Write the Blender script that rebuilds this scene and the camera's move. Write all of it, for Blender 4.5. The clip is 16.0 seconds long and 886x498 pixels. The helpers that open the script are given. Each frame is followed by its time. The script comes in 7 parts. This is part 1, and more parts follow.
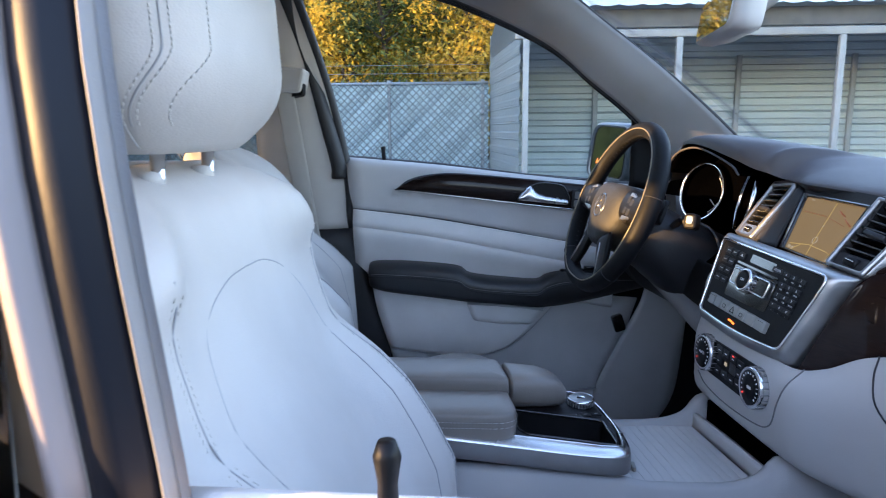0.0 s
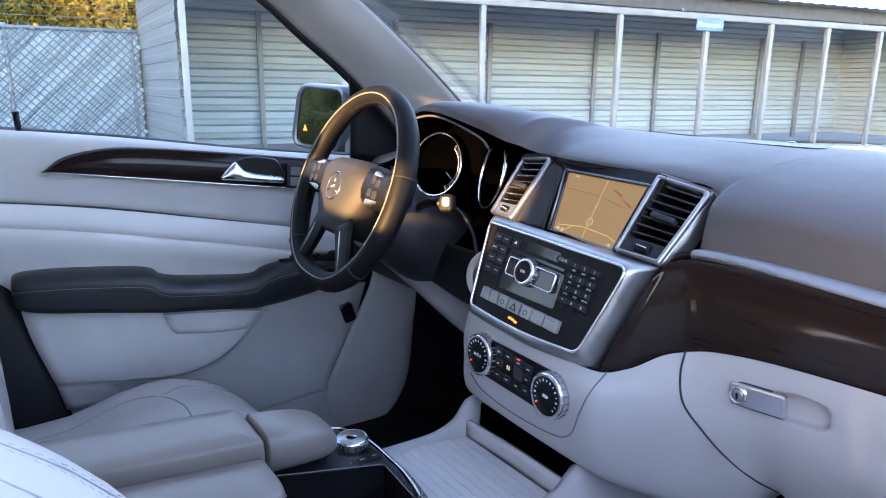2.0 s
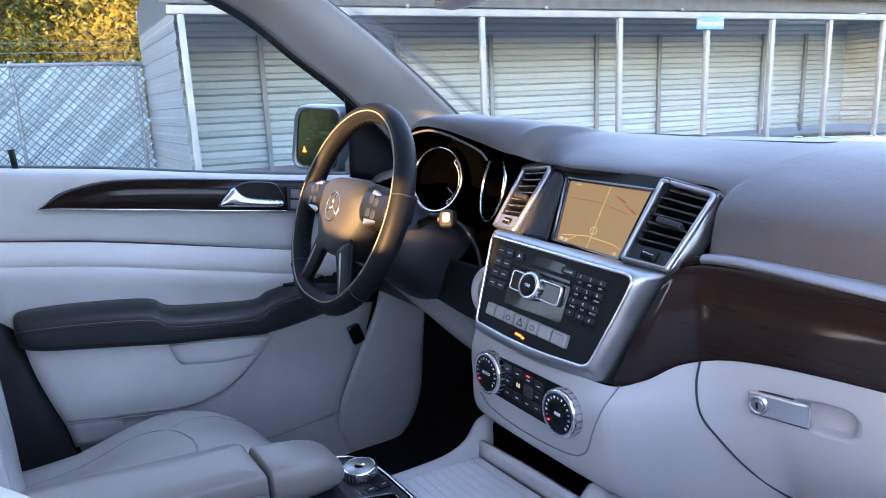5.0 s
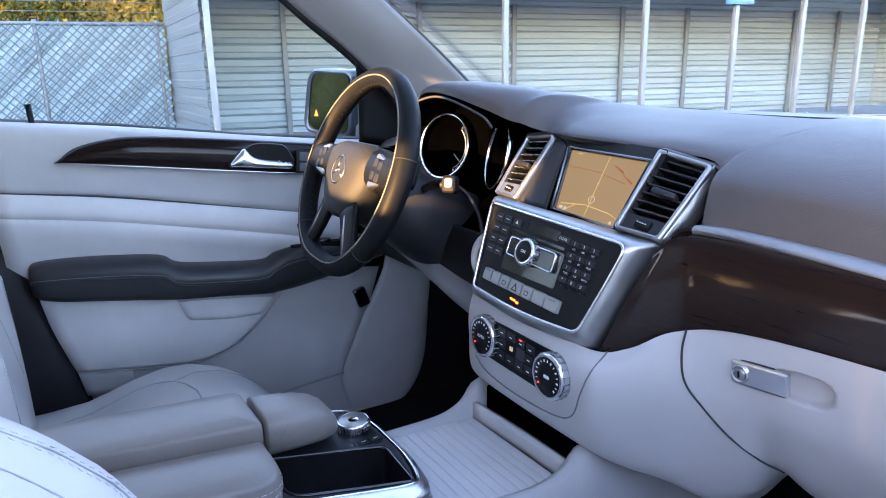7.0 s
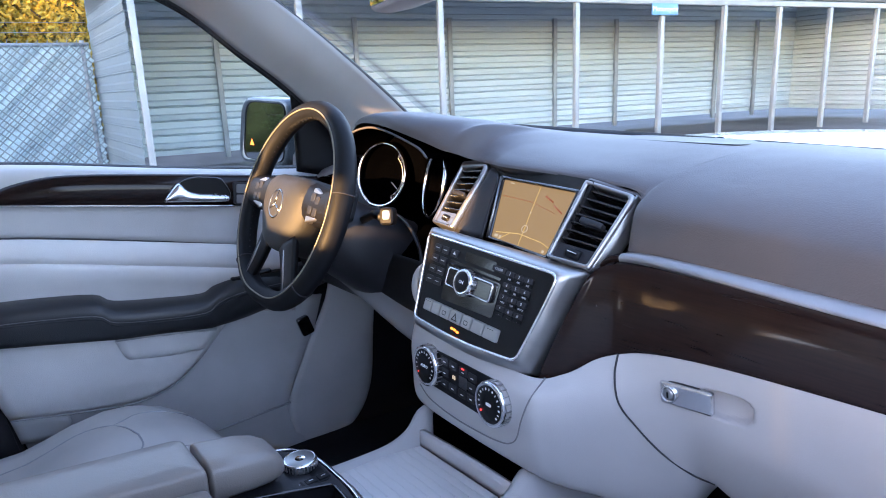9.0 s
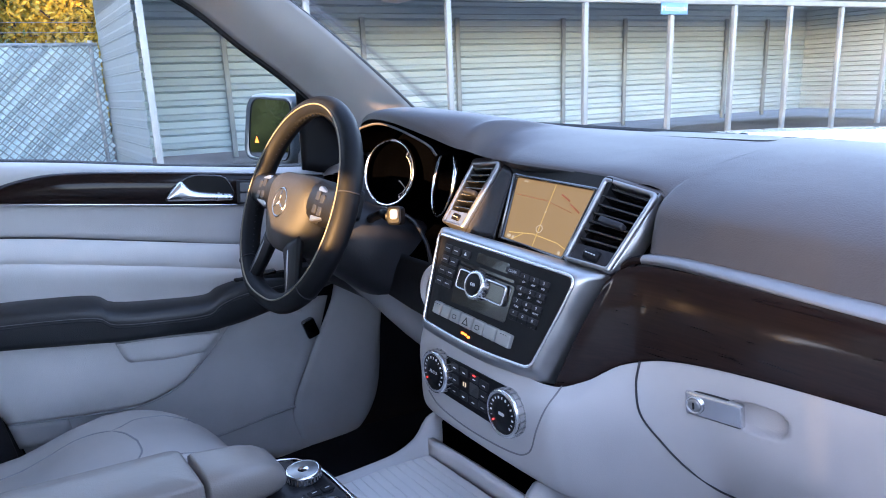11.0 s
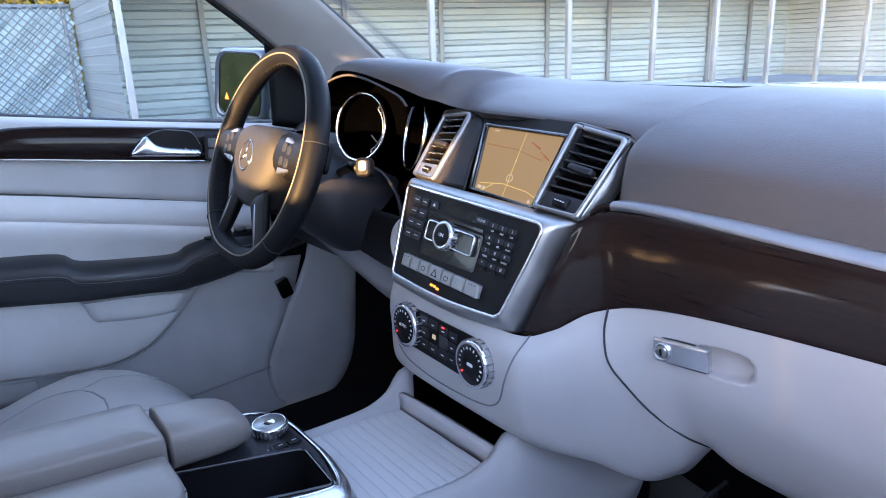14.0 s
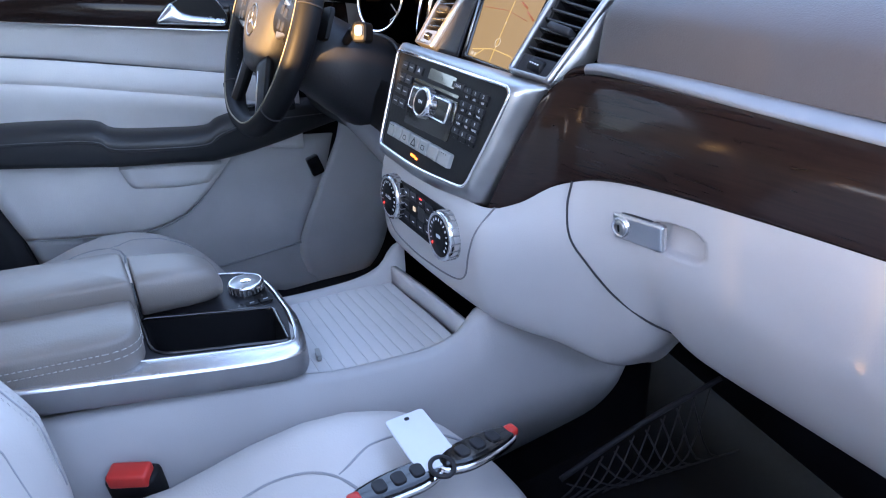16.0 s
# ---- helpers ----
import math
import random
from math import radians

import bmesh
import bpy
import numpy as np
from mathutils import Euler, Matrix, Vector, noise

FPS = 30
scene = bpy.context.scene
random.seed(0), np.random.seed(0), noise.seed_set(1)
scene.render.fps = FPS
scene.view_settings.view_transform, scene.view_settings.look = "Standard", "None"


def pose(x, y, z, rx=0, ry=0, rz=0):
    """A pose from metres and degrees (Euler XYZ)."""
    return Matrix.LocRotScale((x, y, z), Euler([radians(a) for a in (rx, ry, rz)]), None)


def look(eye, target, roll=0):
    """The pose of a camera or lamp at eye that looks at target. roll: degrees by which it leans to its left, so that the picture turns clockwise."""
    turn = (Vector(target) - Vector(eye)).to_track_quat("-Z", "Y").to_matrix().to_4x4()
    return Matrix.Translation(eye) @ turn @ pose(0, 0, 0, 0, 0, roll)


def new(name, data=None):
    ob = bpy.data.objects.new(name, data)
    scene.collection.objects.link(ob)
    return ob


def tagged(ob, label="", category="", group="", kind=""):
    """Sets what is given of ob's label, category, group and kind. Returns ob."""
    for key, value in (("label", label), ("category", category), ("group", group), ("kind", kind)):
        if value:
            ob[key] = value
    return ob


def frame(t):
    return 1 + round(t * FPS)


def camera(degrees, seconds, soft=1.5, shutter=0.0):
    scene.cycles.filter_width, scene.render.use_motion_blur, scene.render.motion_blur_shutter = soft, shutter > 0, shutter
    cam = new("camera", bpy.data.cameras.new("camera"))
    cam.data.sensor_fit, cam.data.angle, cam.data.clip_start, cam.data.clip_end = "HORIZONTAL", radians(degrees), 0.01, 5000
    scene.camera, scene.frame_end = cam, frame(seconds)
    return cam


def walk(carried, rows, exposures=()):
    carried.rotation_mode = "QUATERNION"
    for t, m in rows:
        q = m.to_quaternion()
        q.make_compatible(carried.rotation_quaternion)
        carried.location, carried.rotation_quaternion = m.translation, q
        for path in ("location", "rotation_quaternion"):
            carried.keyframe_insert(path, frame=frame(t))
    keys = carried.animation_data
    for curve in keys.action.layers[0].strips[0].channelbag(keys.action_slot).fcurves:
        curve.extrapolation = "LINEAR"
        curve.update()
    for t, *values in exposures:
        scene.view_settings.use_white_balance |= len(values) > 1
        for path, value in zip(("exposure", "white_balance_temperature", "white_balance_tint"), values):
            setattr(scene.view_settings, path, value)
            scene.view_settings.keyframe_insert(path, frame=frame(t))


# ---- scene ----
# x forward along the car, y to the driver's side, z up; the dashboard screen stands near x = 0, y = 0
cam = camera(66.6, 16.0, soft=1.0, shutter=0.15)
PATH = [
    (0, (-0.503, -1.036, 1.224), (-0.627, 0.93, 0.874), -0.4),
    (0.5, (-0.51, -0.878, 1.214), (-0.37, 1.076, 0.81), -0.8),
    (1, (-0.521, -0.802, 1.21), (-0.246, 1.122, 0.738), -1.1),
    (1.5, (-0.553, -0.771, 1.219), (-0.025, 1.09, 0.71), 0.0),
    (2, (-0.565, -0.755, 1.233), (0.232, 1.02, 0.768), 0.7),
    (2.5, (-0.568, -0.754, 1.232), (0.272, 1.001, 0.768), -0.0),
    (3, (-0.554, -0.744, 1.233), (0.21, 1.045, 0.768), -1.9),
    (3.5, (-0.546, -0.737, 1.236), (0.203, 1.07, 0.82), -2.4),
    (6, (-0.53, -0.741, 1.222), (0.268, 1.035, 0.764), -1.8),
    (6.5, (-0.512, -0.752, 1.214), (0.286, 1.015, 0.725), -0.4),
    (7, (-0.525, -0.764, 1.226), (0.187, 1.035, 0.718), -1.0),
    (7.5, (-0.553, -0.77, 1.246), (0.225, 0.993, 0.713), -2.7),
    (8, (-0.555, -0.777, 1.25), (0.355, 0.928, 0.734), -2.3),
    (8.5, (-0.531, -0.782, 1.26), (0.347, 0.948, 0.776), -2.3),
    (11, (-0.505, -0.738, 1.249), (0.339, 1.011, 0.771), -2.3),
    (11.5, (-0.499, -0.741, 1.25), (0.354, 1.004, 0.773), -2.8),
    (12, (-0.499, -0.738, 1.24), (0.368, 0.999, 0.759), -2.4),
    (12.5, (-0.497, -0.734, 1.233), (0.372, 0.993, 0.72), -2.1),
    (13, (-0.496, -0.731, 1.232), (0.361, 0.993, 0.691), -2.2),
    (13.5, (-0.489, -0.732, 1.226), (0.371, 0.984, 0.662), -2.3),
    (14, (-0.482, -0.736, 1.221), (0.389, 0.972, 0.651), -2.2),
    (14.5, (-0.456, -0.748, 1.21), (0.443, 0.94, 0.625), -2.2),
    (15, (-0.393, -0.753, 1.197), (0.416, 0.961, 0.56), -3.9),
    (15.5, (-0.361, -0.77, 1.186), (0.292, 0.984, 0.48), -4.4),
    (16, (-0.348, -0.782, 1.172), (0.225, 0.943, 0.338), -2.4),
]
walk(cam, [(t, look(eye, target, roll)) for t, eye, target, roll in PATH], [(0, 3.28, 6200, 28), (0.6, 3.42, 6400, 31), (1.0, 3.60, 6500, 32), (1.6, 3.78, 6450, 32), (3, 3.92, 6250, 33), (14, 3.95, 6250, 33), (16, 4.16, 6350, 31)])

# ---- light ----
SUN_AZ, SUN_EL = 198.0, 8.6      # degrees from +x towards +y, and above the horizon
world = bpy.data.worlds.new("world")
scene.world = world
world.use_nodes = True
wn = world.node_tree
sky = wn.nodes.new("ShaderNodeTexSky")
sky.sky_type = "NISHITA"
sky.sun_disc = False
sky.sun_elevation = radians(SUN_EL)
sky.sun_rotation = radians(90 - SUN_AZ)
sky.altitude, sky.air_density, sky.dust_density, sky.ozone_density = 50, 1.0, 0.6, 1.1
wn.nodes["Background"].inputs["Strength"].default_value = 0.15
wn.links.new(sky.outputs[0], wn.nodes["Background"].inputs[0])
sun_data = bpy.data.lights.new("sun", "SUN")
sun_data.energy, sun_data.angle, sun_data.color = 2.2, radians(0.6), (1.0, 0.63, 0.22)
sun = new("sun", sun_data)
sun_dir = Vector((math.cos(radians(SUN_AZ)) * math.cos(radians(SUN_EL)), math.sin(radians(SUN_AZ)) * math.cos(radians(SUN_EL)), math.sin(radians(SUN_EL))))
sun.matrix_world = look(tuple(sun_dir * 60), (0, 0, 0))

# ---- tools ----
def D(s, w, z):
    """Cabin coordinates: s across the car to the passenger's side, w forward, z up."""
    return Vector((w + 0.185 * s, -s, z))


def fr(o, u, v):
    """A frame at o with axes u (right), v (up) and their normal."""
    u = Vector(u).normalized()
    v = Vector(v)
    v = (v - u * v.dot(u)).normalized()
    n = u.cross(v)
    m = Matrix((u, v, n)).transposed().to_4x4()
    m.translation = Vector(o)
    return m


def spl(pts, n=8, closed=False):
    """A smooth line through control points."""
    p = [Vector(q) for q in pts]
    k = len(p)
    out = []
    for i in range(k if closed else k - 1):
        if closed:
            a, b, c, d = p[i - 1], p[i], p[(i + 1) % k], p[(i + 2) % k]
        else:
            b, c = p[i], p[i + 1]
            a = p[i - 1] if i else b * 2 - c
            d = p[i + 2] if i + 2 < k else c * 2 - b
        for j in range(n):
            t = j / n
            out.append(0.5 * ((2 * b) + (c - a) * t + (2 * a - 5 * b + 4 * c - d) * t * t + (3 * b - a - 3 * c + d) * t ** 3))
    if not closed:
        out.append(p[-1])
    return out


def finish(bm, smooth=True):
    bmesh.ops.recalc_face_normals(bm, faces=bm.faces)
    for f in bm.faces:
        f.smooth = smooth
    return bm


def skin(rows, closed_u=False, closed_v=False, caps=False):
    """A surface through rows of points."""
    bm = bmesh.new()
    grid = [[bm.verts.new(p) for p in r] for r in rows]
    nr, nc = len(grid), len(grid[0])
    for i in range(nr if closed_v else nr - 1):
        for j in range(nc if closed_u else nc - 1):
            a, b = grid[i], grid[(i + 1) % nr]
            bm.faces.new((a[j], a[(j + 1) % nc], b[(j + 1) % nc], b[j]))
    if caps:
        bm.faces.new(grid[0]), bm.faces.new(list(reversed(grid[-1])))
    return finish(bm)


def sheet(ctrl, nu=6, nv=6, thick=0.0):
    """A smooth sheet through a coarse grid of control points, with a thickness."""
    rows = [spl(r, nu) for r in ctrl]
    cols = [spl([r[j] for r in rows], nv) for j in range(len(rows[0]))]
    bm = skin(cols)
    if thick:
        bmesh.ops.solidify(bm, geom=list(bm.faces), thickness=thick)
        finish(bm)
    return bm


def tube(path, r, n=8, closed=False, flat=1.0):
    """A round bar along a path; r may be a list."""
    path = [Vector(p) for p in path]
    k = len(path)
    rows, up = [], None
    for i, p in enumerate(path):
        a = path[i - 1] if (i or closed) else p
        b = path[(i + 1) % k] if (i + 1 < k or closed) else p
        t = (b - a).normalized()
        if up is None:
            up = Vector((0, 0, 1)) if abs(t.z) < 0.9 else Vector((1, 0, 0))
        x = (up - t * up.dot(t)).normalized()
        up = x
        y = t.cross(x)
        rr = r[i] if isinstance(r, (list, tuple)) else r
        rows.append([p + x * (rr * flat * math.cos(q)) + y * (rr * math.sin(q)) for q in (2 * math.pi * j / n for j in range(n))])
    return skin(rows, closed_u=True, closed_v=closed, caps=not closed)


def rpoly(pts, r, seg=4):
    """A polygon with rounded corners; r may be a list."""
    p = [Vector((a[0], a[1])) for a in pts]
    out = []
    for i, c in enumerate(p):
        rr = r[i] if isinstance(r, (list, tuple)) else r
        a, b = p[i - 1] - c, p[(i + 1) % len(p)] - c
        q = min(rr, a.length * 0.49, b.length * 0.49)
        if q < 1e-6:
            out.append(c)
            continue
        s, e = c + a.normalized() * q, c + b.normalized() * q
        for j in range(seg + 1):
            t = j / seg
            out.append(s * (1 - t) ** 2 + c * 2 * t * (1 - t) + e * t * t)
    return out


def rrect(w, h, r, seg=4, cx=0.0, cy=0.0):
    return rpoly([(cx - w / 2, cy - h / 2), (cx + w / 2, cy - h / 2), (cx + w / 2, cy + h / 2), (cx - w / 2, cy + h / 2)], r, seg)


def slab(poly, m, d0, d1, bevel=0.0, smooth=False):
    """A plate with the outline poly in the frame m, from depth d0 to d1, with a rounded front edge."""
    bm = bmesh.new()
    c = Vector((sum(p[0] for p in poly) / len(poly), sum(p[1] for p in poly) / len(poly)))

    def ring(d, inset):
        out = []
        for i, p in enumerate(poly):
            a, b = Vector(poly[i - 1][:2]), Vector(poly[(i + 1) % len(poly)][:2])
            t = (b - a)
            nrm = Vector((-t.y, t.x)).normalized() if t.length > 1e-9 else Vector((0, 0))
            q = Vector(p[:2])
            q = q + nrm * inset * (1 if area > 0 else -1)
            out.append(bm.verts.new(m @ Vector((q.x, q.y, d))))
        return out

    area = sum(poly[i - 1][0] * poly[i][1] - poly[i][0] * poly[i - 1][1] for i in range(len(poly)))
    sgn = 1 if d1 > d0 else -1
    rings = [ring(d0, 0.0)]
    if bevel:
        rings += [ring(d1 - sgn * bevel, 0.0), ring(d1 - sgn * bevel * 0.3, bevel * 0.3), ring(d1, bevel)]
    else:
        rings += [ring(d1, 0.0)]
    n = len(poly)
    for a, b in zip(rings, rings[1:]):
        for i in range(n):
            bm.faces.new((a[i], a[(i + 1) % n], b[(i + 1) % n], b[i]))
    bm.faces.new(rings[0]), bm.faces.new(list(reversed(rings[-1])))
    return finish(bm, smooth)


def frame_slab(outer, inner, m, d0, d1, bevel=0.0):
    """A ring-shaped plate between two outlines with the same number of points."""
    bm = bmesh.new()
    n = len(outer)

    def ring(poly, d):
        return [bm.verts.new(m @ Vector((p[0], p[1], d))) for p in poly]

    def mid(t):
        return [(o[0] * (1 - t) + i[0] * t, o[1] * (1 - t) + i[1] * t) for o, i in zip(outer, inner)]
    e = bevel
    rings = [ring(outer, d0), ring(outer, d1 - e), ring(mid(0.22), d1), ring(mid(0.78), d1), ring(inner, d1 - e), ring(inner, d0)]
    for a, b in zip(rings, rings[1:] + rings[:1]):
        for i in range(n):
            bm.faces.new((a[i], a[(i + 1) % n], b[(i + 1) % n], b[i]))
    return finish(bm, True)


def box(m, sx, sy, sz, bevel=0.0, seg=2):
    bm = bmesh.new()
    bmesh.ops.create_cube(bm, size=1.0, matrix=m @ Matrix.Diagonal((sx, sy, sz, 1)))
    if bevel:
        bmesh.ops.bevel(bm, geom=list(bm.edges), offset=bevel, segments=seg, affect="EDGES", profile=0.5)
    return finish(bm, bool(bevel))


def lathe(profile, m, n=32, ring=False):
    """A turned body: profile rows of (radius, height) round the frame's normal."""
    return skin([[m @ Vector((r * math.cos(q), r * math.sin(q), h)) for q in (2 * math.pi * j / n for j in range(n))] for r, h in profile], closed_u=True, closed_v=ring, caps=not ring)


def join(*bms):
    out = bmesh.new()
    for b in bms:
        me = bpy.data.meshes.new("tmp")
        b.to_mesh(me)
        b.free()
        out.from_mesh(me)
        bpy.data.meshes.remove(me)
    return out


def part(name, bm, material, parent=None, label=""):
    me = bpy.data.meshes.new(name)
    bm.to_mesh(me)
    bm.free()
    me.materials.append(material)
    ob = new(name, me)
    if parent is not None:
        ob.parent = parent
        ob.matrix_parent_inverse = parent.matrix_world.inverted()
    if label:
        tagged(ob, label)
    return ob


def thing(name, at, label, category, group="", kind=""):
    e = new(name)
    e.location = at
    e.empty_display_size = 0.05
    bpy.context.view_layer.update()
    return tagged(e, label, category, group, kind)


def solid(name, bm, material, label, category="", group="", kind=""):
    return tagged(part(name, bm, material), label, category, group, kind)


def letters(name, text, size, m, material, parent, align="CENTER"):
    cu = bpy.data.curves.new(name, "FONT")
    cu.body, cu.size, cu.align_x, cu.align_y, cu.extrude = text, size, align, "CENTER", 0.0002
    cu.resolution_u = 2
    ob = bpy.data.objects.new(name, cu)
    scene.collection.objects.link(ob)
    me = bpy.data.meshes.new_from_object(ob.evaluated_get(bpy.context.evaluated_depsgraph_get()))
    bpy.data.objects.remove(ob)
    bm = bmesh.new()
    bm.from_mesh(me)
    bm.transform(m)
    return part(name, bm, material, parent)


def at(m, u, v, d=0.0):
    return m @ Matrix.Translation((u, v, d))

# ---- materials ----
def mat(name, color, rough=0.5, metal=0.0, coat=0.0, var=0.12, scale=6.0, fine=220.0, bump=0.15, spec=0.5, sheen=0.0, rvar=0.12, color2=None, stretch=(1, 1, 1)):
    """A surface with large soft variation and fine grain."""
    m = bpy.data.materials.new(name)
    m.use_nodes = True
    t = m.node_tree
    b = t.nodes["Principled BSDF"]
    tc = t.nodes.new("ShaderNodeTexCoord")
    mp = t.nodes.new("ShaderNodeMapping")
    mp.inputs["Scale"].default_value = stretch
    t.links.new(tc.outputs["Object"], mp.inputs[0])
    big, small = t.nodes.new("ShaderNodeTexNoise"), t.nodes.new("ShaderNodeTexNoise")
    big.inputs["Scale"].default_value, big.inputs["Detail"].default_value = scale, 5
    small.inputs["Scale"].default_value, small.inputs["Detail"].default_value = fine, 3
    for n in (big, small):
        t.links.new(mp.outputs[0], n.inputs["Vector"])
    ramp = t.nodes.new("ShaderNodeMix")
    ramp.data_type = "RGBA"
    c2 = color2 or tuple(max(0.0, c * (1 - 2 * var)) for c in color)
    c1 = tuple(min(1.0, c * (1 + var)) for c in color)
    ramp.inputs[6].default_value, ramp.inputs[7].default_value = (*c2, 1), (*c1, 1)
    mr = t.nodes.new("ShaderNodeMapRange")
    mr.inputs[1].default_value, mr.inputs[2].default_value = 0.3, 0.62
    t.links.new(big.outputs[0], mr.inputs[0])
    t.links.new(mr.outputs[0], ramp.inputs[0])
    t.links.new(ramp.outputs[2], b.inputs["Base Color"])
    rr = t.nodes.new("ShaderNodeMapRange")
    rr.inputs[3].default_value, rr.inputs[4].default_value = max(0.02, rough - rvar), min(1.0, rough + rvar)
    t.links.new(big.outputs[0], rr.inputs[0])
    t.links.new(rr.outputs[0], b.inputs["Roughness"])
    b.inputs["Metallic"].default_value = metal
    b.inputs["Coat Weight"].default_value = coat
    b.inputs["Coat Roughness"].default_value = 0.04
    b.inputs["Specular IOR Level"].default_value = spec
    b.inputs["Sheen Weight"].default_value = sheen
    if bump:
        bp = t.nodes.new("ShaderNodeBump")
        bp.inputs["Strength"].default_value, bp.inputs["Distance"].default_value = bump, 0.001
        t.links.new(small.outputs[0], bp.inputs["Height"])
        t.links.new(bp.outputs[0], b.inputs["Normal"])
    return m


def leather(name, color, rough=0.42, grain=420.0, bump=0.35, var=0.06):
    """Hide with a pebbled grain of small cells."""
    m = mat(name, color, rough, var=var, scale=5.0, fine=60.0, bump=0)
    t = m.node_tree
    b = t.nodes["Principled BSDF"]
    tc = t.nodes["Texture Coordinate"]
    v = t.nodes.new("ShaderNodeTexVoronoi")
    v.inputs["Scale"].default_value = grain
    w = t.nodes.new("ShaderNodeTexNoise")
    w.inputs["Scale"].default_value, w.inputs["Detail"].default_value = 14.0, 4
    t.links.new(tc.outputs["Object"], v.inputs["Vector"])
    t.links.new(tc.outputs["Object"], w.inputs["Vector"])
    b1, b2 = t.nodes.new("ShaderNodeBump"), t.nodes.new("ShaderNodeBump")
    b1.inputs["Strength"].default_value, b1.inputs["Distance"].default_value = bump, 0.0006
    b2.inputs["Strength"].default_value, b2.inputs["Distance"].default_value = 0.25, 0.006
    t.links.new(v.outputs["Distance"], b1.inputs["Height"])
    t.links.new(w.outputs[0], b2.inputs["Height"])
    t.links.new(b2.outputs[0], b1.inputs["Normal"])
    t.links.new(b1.outputs[0], b.inputs["Normal"])
    return m


def glow(name, color, power):
    m = bpy.data.materials.new(name)
    m.use_nodes = True
    b = m.node_tree.nodes["Principled BSDF"]
    b.inputs["Base Color"].default_value = (0.02, 0.02, 0.02, 1)
    b.inputs["Emission Color"].default_value, b.inputs["Emission Strength"].default_value = (*color, 1), power
    b.inputs["Roughness"].default_value = 0.55
    b.inputs["Specular IOR Level"].default_value = 0.15
    return m


def pane(name, tint=(0.93, 0.97, 0.96), gloss=1.0):
    """Thin clear glass: see-through, with a reflection that grows towards grazing."""
    m = bpy.data.materials.new(name)
    m.use_nodes = True
    t = m.node_tree
    t.nodes.remove(t.nodes["Principled BSDF"])
    tr, gl, mx, fn = (t.nodes.new(k) for k in ("ShaderNodeBsdfTransparent", "ShaderNodeBsdfGlossy", "ShaderNodeMixShader", "ShaderNodeLayerWeight"))
    tr.inputs[0].default_value = (*tint, 1)
    gl.inputs["Roughness"].default_value = 0.015
    fn.inputs["Blend"].default_value = 0.5
    pw, mu = t.nodes.new("ShaderNodeMath"), t.nodes.new("ShaderNodeMath")
    pw.operation, mu.operation = "POWER", "MULTIPLY_ADD"
    pw.inputs[1].default_value = 5.0
    mu.inputs[1].default_value, mu.inputs[2].default_value = 0.9 * gloss, 0.035 * gloss
    t.links.new(fn.outputs["Facing"], pw.inputs[0])
    t.links.new(pw.outputs[0], mu.inputs[0])
    t.links.new(mu.outputs[0], mx.inputs[0])
    t.links.new(tr.outputs[0], mx.inputs[1])
    t.links.new(gl.outputs[0], mx.inputs[2])
    t.links.new(mx.outputs[0], t.nodes["Material Output"].inputs[0])
    return m


def wood_mat():
    """Dark brown burr veneer under thick lacquer."""
    m = mat("wood_veneer", (0.030, 0.014, 0.010), 0.5, coat=1.0, var=0.3, scale=3.0, bump=0, rvar=0.05, spec=0.0)
    t = m.node_tree
    b = t.nodes["Principled BSDF"]
    tc = t.nodes["Texture Coordinate"]
    mp = t.nodes.new("ShaderNodeMapping")
    mp.inputs["Scale"].default_value = (20.0, 5.0, 110.0)
    w = t.nodes.new("ShaderNodeTexNoise")
    w.inputs["Scale"].default_value, w.inputs["Detail"].default_value, w.inputs["Distortion"].default_value = 2.2, 8, 1.2
    cr = t.nodes.new("ShaderNodeValToRGB")
    cr.color_ramp.elements[0].position, cr.color_ramp.elements[0].color = 0.25, (0.0085, 0.0050, 0.0046, 1)
    cr.color_ramp.elements[1].position, cr.color_ramp.elements[1].color = 0.85, (0.0200, 0.0105, 0.0085, 1)
    t.links.new(tc.outputs["Object"], mp.inputs[0])
    t.links.new(mp.outputs[0], w.inputs["Vector"])
    t.links.new(w.outputs[0], cr.inputs[0])
    t.links.new(cr.outputs[0], b.inputs["Base Color"])
    b.inputs["Coat Roughness"].default_value = 0.10
    b.inputs["Coat Weight"].default_value = 0.48
    return m


SEAT = leather("pale_grey_leather", (0.535, 0.505, 0.482), 0.48, 520, 0.25)
DOOR_SOFT = leather("grey_door_vinyl", (0.50, 0.485, 0.48), 0.72, 620)
DOOR_PALE = leather("pale_door_vinyl", (0.74, 0.72, 0.71), 0.5, 620)
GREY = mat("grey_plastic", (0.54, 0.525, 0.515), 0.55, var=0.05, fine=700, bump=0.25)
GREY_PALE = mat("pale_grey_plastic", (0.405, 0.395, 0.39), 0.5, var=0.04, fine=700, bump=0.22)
PAD = leather("dark_dash_skin", (0.072, 0.063, 0.064), 0.55, 620, 0.35)
BLACK_LEATHER = leather("black_leather", (0.026, 0.027, 0.030), 0.38, 520, 0.35)
RIM_LEATHER = leather("smooth_black_leather", (0.0065, 0.0070, 0.0085), 0.55, 520, 0.12)
RIM_LEATHER.node_tree.nodes["Principled BSDF"].inputs["Specular IOR Level"].default_value = 0.15
# pale colour stands for the sun's glint on the black rim
RIM_GLINT = leather("rim_glint_leather", (0.22, 0.19, 0.13), 0.4, 520, 0.2)
HUB = leather("grained_black_vinyl", (0.017, 0.0165, 0.0150), 0.55, 900, 0.5)
BROWN_LEATHER = leather("brown_grey_leather", (0.215, 0.188, 0.168), 0.40, 560, 0.25)
